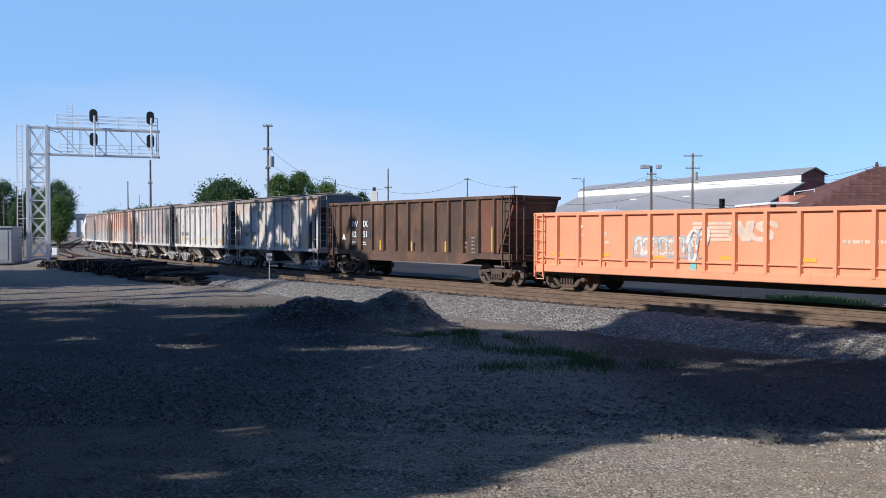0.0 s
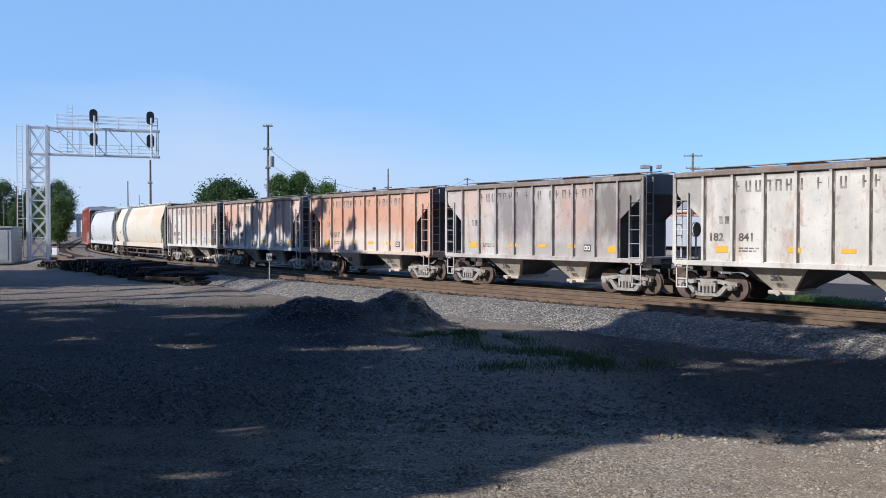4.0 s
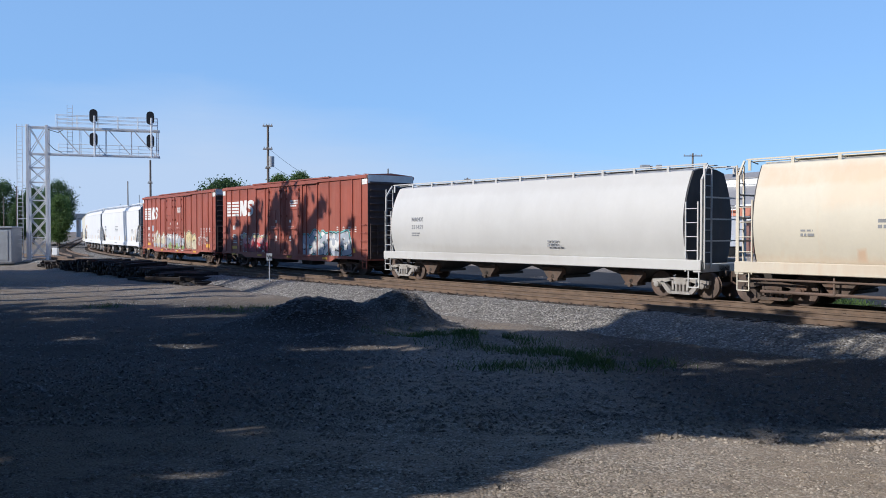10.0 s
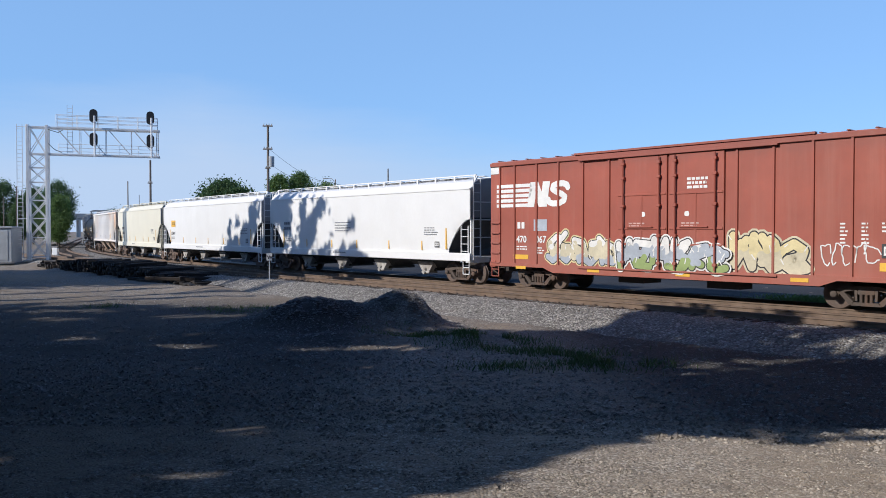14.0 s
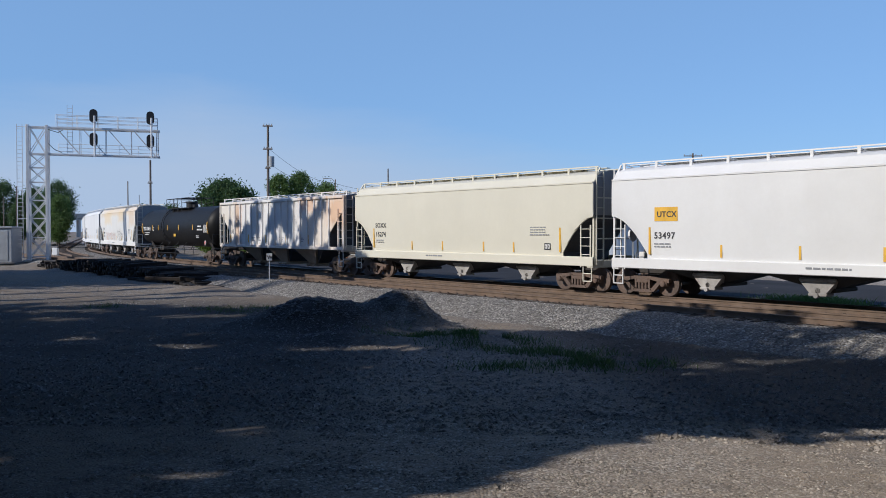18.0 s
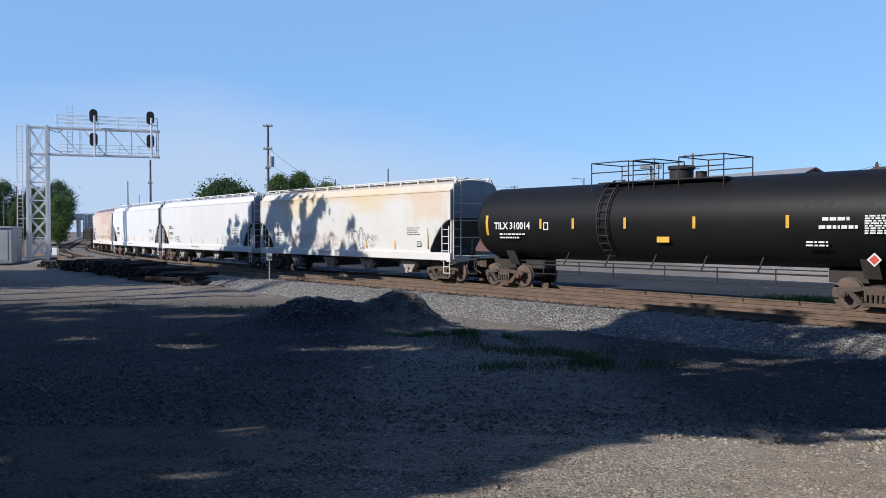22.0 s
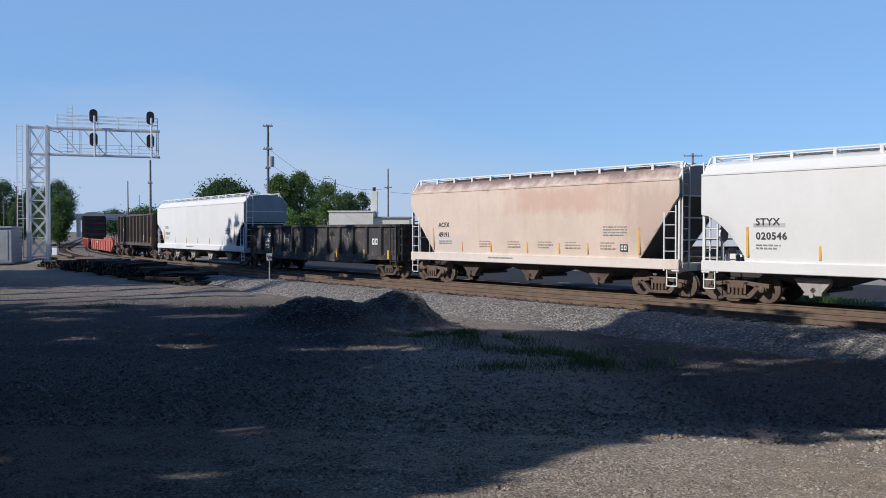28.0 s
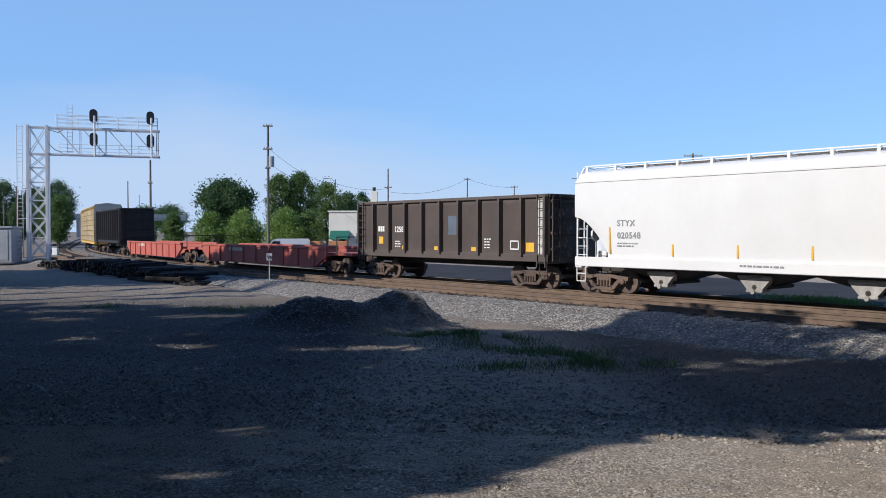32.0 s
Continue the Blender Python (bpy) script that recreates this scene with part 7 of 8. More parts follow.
def tree(label, x, y, base, height, width, leaves, seed, crown_from=0.25, clumps=60, per=42, size=0.34, group="trees", shape=1.0, gaps=False):
    """A tapered trunk with forking limbs and a ragged crown of many small leaf sprays."""
    rng = random.Random(seed)
    root = empty("tree", label, "tree", group, Matrix.Translation((x, y, base)))
    g = Geo()
    r0 = max(0.10, height * 0.022)
    lean = Vector((rng.uniform(-0.05, 0.05), rng.uniform(-0.05, 0.05), 1))
    top = lean * height * 0.8
    pts = [lean * (height * 0.8 * k / 6) + Vector((rng.uniform(-1, 1), rng.uniform(-1, 1), 0)) * 0.012 * height * (k > 0) for k in range(7)]
    for k in range(6):
        g.rod(pts[k], pts[k + 1], r0 * (1 - k / 7), 8, r0 * (1 - (k + 1) / 7))
    centres = []
    for k in range(clumps):
        u = crown_from + (1 - crown_from) * (k + rng.random()) / clumps
        a = rng.uniform(0, 2 * math.pi)
        prof = math.sin(math.pi * min(1, max(0.0, (u - crown_from) / (1 - crown_from)) ** (0.75 * shape) * 0.93 + 0.06)) ** 0.75
        rad = width / 2 * prof * rng.uniform(0.25, 1.0) ** 0.6
        c = Vector((math.cos(a) * rad, math.sin(a) * rad, height * u)) + lean * 0
        centres.append(c)
        if k % 4 == 0:
            foot = lean * (height * max(0.15, u * 0.72))
            g.rod(foot, foot + (c - foot) * 0.9, r0 * 0.30, 5, r0 * 0.07)
    part("trunk", g, M_BARK, root)
    v, f = [], []
    for c in centres:
        spread = width * rng.uniform(0.09, 0.17)
        for _ in range(per):
            d = Vector((rng.gauss(0, 1), rng.gauss(0, 1), rng.gauss(0, 0.75))) * spread * 0.62
            p, s = c + d, size * rng.uniform(0.6, 1.3)
            n1 = Vector((rng.gauss(0, 1), rng.gauss(0, 1), rng.gauss(0, 1))).normalized()
            n2 = n1.cross(Vector((rng.gauss(0, 1), rng.gauss(0, 1), rng.gauss(0, 1)))).normalized()
            k = len(v)
            v += [p - n1 * s, p + n2 * s * 0.55 - n1 * s * 0.1, p + n1 * s, p - n2 * s * 0.5 + n1 * s * 0.15]
            f.append((k, k + 1, k + 2, k + 3))
    if gaps:
        quads = np.array(v).reshape(-1, 4, 3)
        quads = quads[~leafless(quads.mean(axis=1) + np.array((x, y, base)))]
        v = [tuple(q) for q in quads.reshape(-1, 3)]
        f = [(k, k + 1, k + 2, k + 3) for k in range(0, len(v), 4)]
    me = bpy.data.meshes.new("crown")
    me.from_pydata(v, [], f)
    me.materials.append(leaves)
    ob = new("crown", me)
    ob.parent = root
    return root


def make_shade_trees():
    """The row of trees behind the eye: w runs across the sun's light, reach is where the shade of the top ends along it."""
    side = Vector((SUN_AZ.y, -SUN_AZ.x))
    rows = [(7.6, 6.7, 11.5, 4.8), (6.8, 4.9, 11.5, 5.2), (9.6, 8.6, 13.0, 5.0), (10.4, 12.4, 14.0, 6.0), (9.2, 15.6, 14.5, 5.2), (11.2, 9.0, 13.0, 5.4), (48.2, 17.0, 15.5, 8.0), (53.5, 16.0, 15.0, 7.0), (12.0, 24.0, 17.5, 7.5), (15.6, 20.6, 16.5, 6.0), (13.0, 10.0, 13.0, 7.0), (19.5, 12.6, 14.5, 7.0), (22.6, 13.8, 15.0, 5.5), (25.5, 12.6, 15.0, 6.0), (29.5, 11.5, 14.5, 6.5), (33.4, 5.8, 13.0, 5.0),
            (43.2, 23.5, 17.5, 5.4), (47.0, 24.5, 18.0, 6.0), (51.0, 23.5, 18.0, 6.0), (55.2, 20.5, 17.0, 5.5), (39.2, 22.6, 17.0, 4.8), (8.6, 12.8, 14.5, 9.0), (18.2, 20.2, 16.5, 5.0), (59.0, 13.0, 15.0, 8.0), (65.0, 12.3, 15.0, 8.0)]
    for k, (w, reach, h, width) in enumerate(rows):
        u = reach - (h + 0.5) / math.tan(SUN_EL)
        p = side * w - SUN_AZ * u
        tree("tall leafy tree at the edge of the gravel yard", p.x, p.y, -0.4, h, width, M_LEAF, 40 + k, 0.12, 52 if width < 4 else 112, 44, 0.36, "trees along the yard", gaps=True)
    # unseen trees added behind the eye to keep half of the sky off the yard
    for k, (x, y, h, width) in enumerate(((-9, -10.5, 17, 11), (0, -9, 18, 11), (10, -8.5, 17, 11), (19, -5, 18, 11), (26, 2, 16, 10), (-2, -19, 20, 14), (14, -18, 20, 14), (30, -10, 19, 13), (-20, -24, 20, 14), (-33, -4, 18, 10), (-38, 8, 18, 11), (-42, 20, 17, 11), (16, 3, 19, 9), (14.5, 8.0, 18, 8), (24, -3, 19, 10))):
        tree("unseen tall tree added behind the yard to dim the sky light", x, y, -0.2, h, width, M_LEAF_DARK, 70 + k, 0.12, 110, 44, 0.5, "trees along the yard", gaps=True)
    # unseen great trees, added so that their high crowns block sky light overhead
    tree("unseen high-crowned tree added to dim the sky over the yard", 4.5, -3.5, -0.2, 19, 16, M_LEAF_DARK, 95, 0.46, 190, 50, 0.55, "trees along the yard", gaps=True)
    tree("unseen high-crowned tree added to dim the sky over the yard", 7.0, 4.6, -0.2, 21, 20, M_LEAF_DARK, 96, 0.5, 190, 50, 0.55, "trees along the yard", gaps=True)
    tree("unseen high-crowned tree added to dim the sky over the yard", 15.5, 9.5, -0.2, 21, 16, M_LEAF_DARK, 97, 0.5, 150, 46, 0.55, "trees along the yard", gaps=True)


make_shade_trees()


def at_depth(px, py, depth):
    """The place seen at a point of the view, at a depth before the eye."""
    return Vector(((px - 784) / 1448 * depth, depth, EYE_Z - (py - 410) * depth / 1448))


M_GALV_STEEL = surface("galvanised_steel", (0.74, 0.75, 0.76), 0.55, 0.1, 0.12, 10, 1.0, 0.05, 40)
M_SIGNAL = surface("signal_black", (0.012, 0.012, 0.013), 0.6, 0, 0.2, 10, 2, 0.0)
M_POLE = surface("weathered_pole_wood", (0.20, 0.165, 0.135), 0.9, 0, 0.3, 16, 1.5, 0.4, 40)
M_GREY_BOX = surface("grey_cabinet_paint", (0.36, 0.38, 0.40), 0.6, 0.1, 0.12, 8, 1.0, 0.05, 30)
M_CONCRETE = surface("pale_concrete", (0.48, 0.47, 0.45), 0.85, 0, 0.15, 8, 0.5, 0.2, 30)
M_BRICK = surface("orange_red_brick", (0.56, 0.235, 0.15), 0.85, 0, 0.2, 8, 0.6, 0.3, 20)
M_HOUSE_BRICK = surface("weathered_brown_brick", (0.27, 0.15, 0.12), 0.85, 0, 0.25, 8, 0.6, 0.3, 20)
# shaded copy of the brick, for the gable turned from the sun
M_BRICK_SHADED = surface("brick_in_shade", (0.20, 0.07, 0.06), 0.85, 0, 0.2, 8, 0.6, 0.3, 20)
M_SHEET = surface("grey_sheet_roof", (0.37, 0.36, 0.35), 0.6, 0.2, 0.12, 4, 0.15, 0.1, 20)
M_CLEAR = surface("white_clerestory", (0.83, 0.83, 0.80), 0.5, 0, 0.06, 4, 0.3, 0.0)
M_SHINGLE = surface("brown_roof_shingle", (0.17, 0.075, 0.055), 0.9, 0, 0.25, 10, 0.6, 0.3, 20, random=0.35)
M_STUCCO = surface("cream_white_wall", (0.74, 0.71, 0.62), 0.85, 0, 0.08, 6, 0.4, 0.15, 20)
M_TANK_WHITE = surface("white_tank_paint", (0.72, 0.74, 0.76), 0.5, 0, 0.08, 6, 0.4, 0.03, 20)
M_GLASS = surface("dark_window_glass", (0.03, 0.035, 0.04), 0.12, 0, 0.1, 6, 0.4, 0.0)
M_VAN = surface("white_van_paint", (0.78, 0.79, 0.80), 0.35, 0, 0.05, 6, 0.4, 0.0)
M_TYRE = surface("black_rubber", (0.02, 0.02, 0.02), 0.9, 0, 0.2, 6, 0.4, 0.0)
M_GREEN = surface("dark_green_canvas", (0.02, 0.14, 0.10), 0.7, 0, 0.15, 6, 0.6, 0.05)
M_ASPHALT = surface("worn_asphalt", (0.05, 0.051, 0.055), 0.95, 0, 0.3, 30, 0.3, 0.3, 60, spec=0.15)
M_PALLET = surface("orange_crate", (0.50, 0.22, 0.10), 0.8, 0, 0.2, 8, 0.6, 0.05)
M_WIRE = surface("black_cable", (0.02, 0.02, 0.022), 0.7, 0, 0.1, 8, 1, 0.0)


def signal_bridge():
    """A cantilever bridge of white steel over the far curve, with four signal heads."""
    a, b = at_depth(50, 458, 72.0), at_depth(285, 455, 75.3)
    ang = math.atan2(b.y - a.y, b.x - a.x)
    root = empty("signal_gantry", "white lattice steel cantilever signal gantry over the tracks", "signal gantry", m=pose(a.x, a.y, -0.25, 0, 0, math.degrees(ang)))
    top, low, deep, n = 11.75, 9.4, 0.9, 11.0
    for u in (0.0, 1.55):
        for v in (0.0, deep):
            part("leg", Geo().soft_box(u - 0.12, u + 0.12, v - 0.12, v + 0.12, 0, top + 0.2, 0.02), M_GALV_STEEL, root)
            part("base_plate", Geo().soft_box(u - 0.32, u + 0.32, v - 0.32, v + 0.32, -0.1, 0.06, 0.02), M_CONCRETE, root)
    zs = [0.3, 2.0, 3.7, 5.3, 6.9, 8.2, 9.4, 11.75]
    for z0, z1 in zip(zs, zs[1:]):
        for v in (0.0, deep):
            part("brace", Geo().bar((0.1, v, z0), (1.45, v, z1), 0.06), M_GALV_STEEL, root)
            part("brace", Geo().bar((1.45, v, z0), (0.1, v, z1), 0.06), M_GALV_STEEL, root)
            part("strut", Geo().bar((0, v, z0), (1.55, v, z0), 0.09), M_GALV_STEEL, root)
    for v in (0.0, deep):
        for z in (low, top):
            part("chord", Geo().soft_box(0.0, n, v - 0.07, v + 0.07, z - 0.075, z + 0.075, 0.015), M_GALV_STEEL, root)
        for k in range(4):
            x0 = 2.3 + k * 2.15
            part("diagonal", Geo().bar((x0, v, top), (x0 + 1.95, v, low), 0.07), M_GALV_STEEL, root)
            part("vertical", Geo().bar((x0 + 1.95, v, low), (x0 + 1.95, v, top), 0.05), M_GALV_STEEL, root)
        part("vertical", Geo().bar((n - 0.15, v, low), (n - 0.15, v, top), 0.08), M_GALV_STEEL, root)
    for k in range(6):
        part("cross_tie", Geo().bar((1.8 + k * 1.8, 0, top), (1.8 + k * 1.8, deep, top), 0.06), M_GALV_STEEL, root)
    part("walkway", Geo().box(2.4, n - 0.2, deep + 0.08, deep + 0.75, low + 0.02, low + 0.07), M_GALV_STEEL, root)
    part("walkway", Geo().box(2.4, n - 0.2, 0.25, deep - 0.15, top + 0.10, top + 0.14), M_GALV_STEEL, root)
    for z0, v, x0 in ((top + 0.1, 0.15, 2.3), (low, deep + 0.78, 2.3), (top + 0.1, deep, 2.3)):
        for z in (0.42, 0.75, 1.08):
            part("railing", Geo().rod((x0, v, z0 + z), (n - 0.2, v, z0 + z), 0.024, 5), M_GALV_STEEL, root)
        for k in range(6):
            x = x0 + (n - 0.2 - x0) * k / 5
            part("railing_post", Geo().rod((x, v, z0), (x, v, z0 + 1.1), 0.026, 5), M_GALV_STEEL, root)
    for x in (5.5, 10.3):
        mast = part("signal_mast", Geo().rod((x, -0.28, low - 0.15), (x, -0.28, top + 1.15), 0.085, 8), M_GALV_STEEL, root)
        for z in (top + 1.15, top - 0.95):
            g = Geo()
            rings = [[(x - 0.10 + 0.34 * math.cos(t), y, z + 0.34 * math.sin(t) + (0.27 if math.sin(t) > 0 else -0.27)) for t in (2 * math.pi * (k + 0.5) / 20 for k in range(20))] for y in (-0.10, -0.04)]
            g.loft(rings)
            for dz in (-0.34, 0.0, 0.34):
                g.disc_y(x - 0.10, z + dz, 0.12, 0.45, [(0, 0.14), (1, 0.15), (1, 0.13), (0.1, 0.12)], 14)
            g.soft_box(x - 0.28, x + 0.08, -0.04, 0.14, z - 0.5, z + 0.5, 0.03)
            part("signal_head", g, M_SIGNAL, mast, "black oval signal head seen from its back", smooth=35)
            part("mounting_clamp", Geo().soft_box(x - 0.12, x + 0.12, -0.38, -0.10, z - 0.62, z - 0.48, 0.02), M_GALV_STEEL, mast)
    g = Geo()
    for dx in (-0.22, 0.22):
        g.bar((3.3 + dx, deep + 0.3, low), (3.3 + dx, deep + 0.3, top + 2.2), 0.035)
    for k in range(12):
        g.rod((3.08, deep + 0.3, low + 0.3 + 0.36 * k), (3.52, deep + 0.3, low + 0.3 + 0.36 * k), 0.016, 5)
    part("ladder", g, M_GALV_STEEL, root)
    g = Geo()
    for s in (-0.22, 0.22):
        g.bar((-0.65 + s, 0.2, 0.2), (-0.65 + s, 0.2, top + 0.2), 0.05)
    for k in range(32):
        z = 0.4 + k * 0.36
        g.rod((-0.87, 0.2, z), (-0.43, 0.2, z), 0.018, 5)
    part("ladder", g, M_GALV_STEEL, root)
    for z in (3.7, 6.9, top):
        part("ladder_bracket", Geo().bar((-0.9, 0.2, z), (0.1, 0.1, z), 0.05), M_GALV_STEEL, root)
    g = Geo()
    pts = [(1.7, -0.1, top - 0.2), (2.5, -0.15, top - 0.45), (2.9, -0.15, top - 0.2)]
    for p, q in zip(pts, pts[1:]):
        g.rod(p, q, 0.03, 5)
    pts = [(1.7, -0.1, low + 0.9), (2.2, -0.12, low + 0.4), (2.8, -0.12, low + 0.15)]
    for p, q in zip(pts, pts[1:]):
        g.rod(p, q, 0.03, 5)
    part("conduit", g, M_SIGNAL, root)


signal_bridge()


def utility_pole(px, top_py, depth, label, arms=((0.4, 2.0),), r=0.15, can=False, lights=False, base=-0.5):
    p = at_depth(px, top_py, depth)
    h = p.z - base
    root = empty("utility_pole", label, "utility pole", "poles", m=Matrix.Translation((p.x, p.y, base)))
    part("pole", Geo().rod((0, 0, -0.2), (0, 0, h), r, 10, r * 0.7), M_POLE, root, smooth=40)
    for dz, w in arms:
        part("crossarm", Geo().soft_box(-w / 2, w / 2, -0.16, -0.05, h - dz - 0.06, h - dz + 0.06, 0.015), M_POLE, root)
        for k in range(4):
            x = -w / 2 + 0.1 + (w - 0.2) * k / 3
            part("insulator", Geo().rod((x, -0.1, h - dz + 0.06), (x, -0.1, h - dz + 0.22), 0.045, 6), M_GREY_BOX, root)
    if can:
        part("transformer", Geo().rod((0.35, -0.1, h - can), (0.35, -0.1, h - can - 1.0), 0.26, 12), M_GREY_BOX, root, "grey drum transformer", smooth=40)
    if lights:
        for x in (-1.0, -0.5, 0.9):
            part("floodlight", Geo().soft_box(x - 0.35, x + 0.25, -0.5, 0.1, h - 0.35, h + 0.10, 0.05), M_GREY_BOX, root)
    return Vector((p.x, p.y, p.z))


def make_poles():
    utility_pole(475, 222, 78, "tall wooden utility pole behind the train", ((0.12, 0.95), (2.3, 0.9), (4.1, 0.5)), 0.15, can=3.0)
    utility_pole(1225, 272, 105, "wooden utility pole with crossarms and transformer", ((0.35, 2.4), (1.9, 1.8)), 0.17, can=2.4)
    utility_pole(1152, 294, 98, "wooden pole with floodlights above the warehouse yard", ((1.0, 1.2), (1.7, 1.4)), 0.2, lights=True)
    utility_pole(687, 299, 130, "bare wooden pole in the distance", ((3.0, 1.2),), 0.14)
    utility_pole(827, 315, 150, "bare wooden pole in the distance", ((0.3, 1.2),), 0.14)
    utility_pole(910, 329, 165, "bare wooden pole in the distance", ((0.3, 1.4),), 0.14)
    utility_pole(1033, 315, 120, "street light pole with a bracket lamp", (), 0.12)
    utility_pole(267, 284, 100, "slender wooden pole behind the signal gantry", ((2.8, 0.6),), 0.16)
    utility_pole(227, 321, 112, "slender dark pole beside the curve", (), 0.10)
    utility_pole(247, 345, 130, "slender dark pole beside the curve", (), 0.06)
    utility_pole(30, 330, 110, "slender dark pole beside the curve", (), 0.10)
    utility_pole(7, 350, 110, "slender dark pole beside the curve", (), 0.09)
    utility_pole(594, 318, 118, "street light pole with a bracket lamp", (), 0.09)
    for px, py, depth in ((594, 318, 118), (1033, 318, 120)):
        p = at_depth(px, py, depth)
        g = Geo()
        pts = [(0, 0, -0.6), (-0.5, 0, 0.1), (-1.3, 0, 0.15)]
        for a, b in zip(pts, pts[1:]):
            g.rod(a, b, 0.05, 6)
        g.soft_box(-1.8, -1.2, -0.15, 0.15, 0.05, 0.2, 0.04)
        thing("street_lamp", g, M_GREY_BOX, "small grey bracket street lamp on a pole", "street lamp", m=Matrix.Translation(p))


make_poles()


def cable(a, b, sag, r=0.02):
    g, n = Geo(), 10
    a, b = Vector(a), Vector(b)
    pts = [a.lerp(b, k / n) - Vector((0, 0, sag * 4 * (k / n) * (1 - k / n))) for k in range(n + 1)]
    g.loft([[p + Vector((0, r, 0)), p + Vector((0, 0, r)), p - Vector((0, r, 0)), p - Vector((0, 0, r))] for p in pts])
    thing("overhead_cable", g, M_WIRE, "thin black overhead cable between poles", "cable", "overhead cables")


for p, q, sag in (((1148, 312, 98), (1026, 336, 120), 0.5), ((1150, 345, 98), (1000, 362, 120), 0.4), ((1156, 345, 98), (1300, 364, 112), 0.4), ((1156, 312, 98), (1226, 322, 105), 0.3),
                  ((1228, 325, 105), (1560, 291, 95), 1.0), ((1600, 280, 80), (1440, 318, 118), 0.8), ((827, 317, 150), (912, 332, 165), 0.5), ((827, 317, 150), (690, 340, 130), 1.2),
                  ((594, 325, 118), (687, 334, 130), 0.5), ((478, 265, 78), (594, 325, 118), 0.8), ((478, 290, 78), (540, 315, 118), 0.5)):
    cable(at_depth(*p), at_depth(*q), sag)


def warehouse():
    """A long brick warehouse: grey sheet roofs either side of a raised clerestory."""
    a, b = Vector((56.0, 124.0)), Vector((31.0, 175.0))
    ang = math.degrees(math.atan2(b.y - a.y, b.x - a.x))
    L = (b - a).length
    root = empty("warehouse", "long brick warehouse with grey roof and white clerestory", "warehouse", m=pose(a.x, a.y, -0.5, 0, 0, ang))
    # local x runs along the ridge, +y towards the eye
    part("wall", Geo().prism([(-10.3, 0), (10.3, 0), (10.3, 6.6), (2.5, 10.0), (2.5, 11.35), (0, 12.4), (-2.5, 11.35), (-2.5, 10.0), (-10.3, 6.6)], 0, 0.4, 0), M_BRICK_SHADED, root, "brick gable wall coloured dark red for shade")
    part("wall", Geo().box(0, L, 9.9, 10.3, 0, 6.3), M_BRICK, root)
    part("wall", Geo().box(0, L, -10.3, -9.9, 0, 6.3), M_BRICK, root)
    for s in (1, -1):
        part("roof", Geo().prism([(s * 2.4, 10.0), (s * 10.9, 6.4), (s * 10.9, 6.6), (s * 2.4, 10.2)], -0.5, L, 0), M_SHEET, root)
        part("roof", Geo().prism([(0, 12.4), (s * 2.75, 11.38), (s * 2.75, 11.5), (0, 12.55)], -0.5, L, 0), M_SHEET, root)
        part("clerestory", Geo().box(0, L, min(s * 2.4, s * 2.55), max(s * 2.4, s * 2.55), 10.0, 11.4), M_CLEAR, root, "long white clerestory band")
        for k in range(1, 24):
            part("mullion", Geo().box(k * L / 24 - 0.03, k * L / 24 + 0.03, s * 2.58 - 0.03, s * 2.58 + 0.03, 10.2, 11.4), M_CLEAR, root)
    part("gutter", Geo().soft_box(-0.5, L, 10.85, 11.05, 6.05, 6.25, 0.02), M_CLEAR, root, "white gutter")
    for k in range(9):
        x = 3 + k * (L - 6) / 8
        part("window", Geo().box(x - 1.2, x + 1.2, 10.30, 10.36, 3.2, 5.2), M_GLASS, root)
    for x in (20, 34):
        part("roof_vent", Geo().soft_box(x, x + 1.6, 5.4, 5.9, 8.6, 8.9, 0.05), M_CLEAR, root)


warehouse()


def annex():
    """The lower brick building before the warehouse's end, with its flat roof and roof gear."""
    p = at_depth(1362, 358, 104)
    root = empty("brick_annex", "low orange brick building with flat roof and vents", "building", m=Matrix.Translation((p.x, p.y, -0.5)))
    part("wall", Geo().box(0, 9.5, 0, 12, 0, p.z + 0.2), M_BRICK, root)
    part("parapet", Geo().soft_box(-0.15, 9.65, -0.15, 12.1, p.z + 0.2, p.z + 0.5, 0.03), M_CLEAR, root)
    part("stair_head", Geo().soft_box(3.6, 5.9, 3.0, 6.0, p.z + 0.4, p.z + 1.5, 0.03), M_BRICK, root)
    part("roof_rail", Geo().bar((4.4, 3, p.z + 1.9), (7.0, 3, p.z + 2.3), 0.10).bar((4.4, 3, p.z + 1.4), (4.4, 3, p.z + 1.9), 0.1).bar((7, 3, p.z + 1.4), (7, 3, p.z + 2.3), 0.1), M_CLEAR, root)
    part("duct", Geo().rod((7.4, 2.5, p.z + 0.4), (10.6, 2.5, p.z + 2.6), 0.35, 8), M_CLEAR, root)
    for k in range(3):
        part("window", Geo().box(1.2 + k * 2.6, 2.6 + k * 2.6, -0.05, 0.02, 2.0, 4.0), M_GLASS, root)


annex()


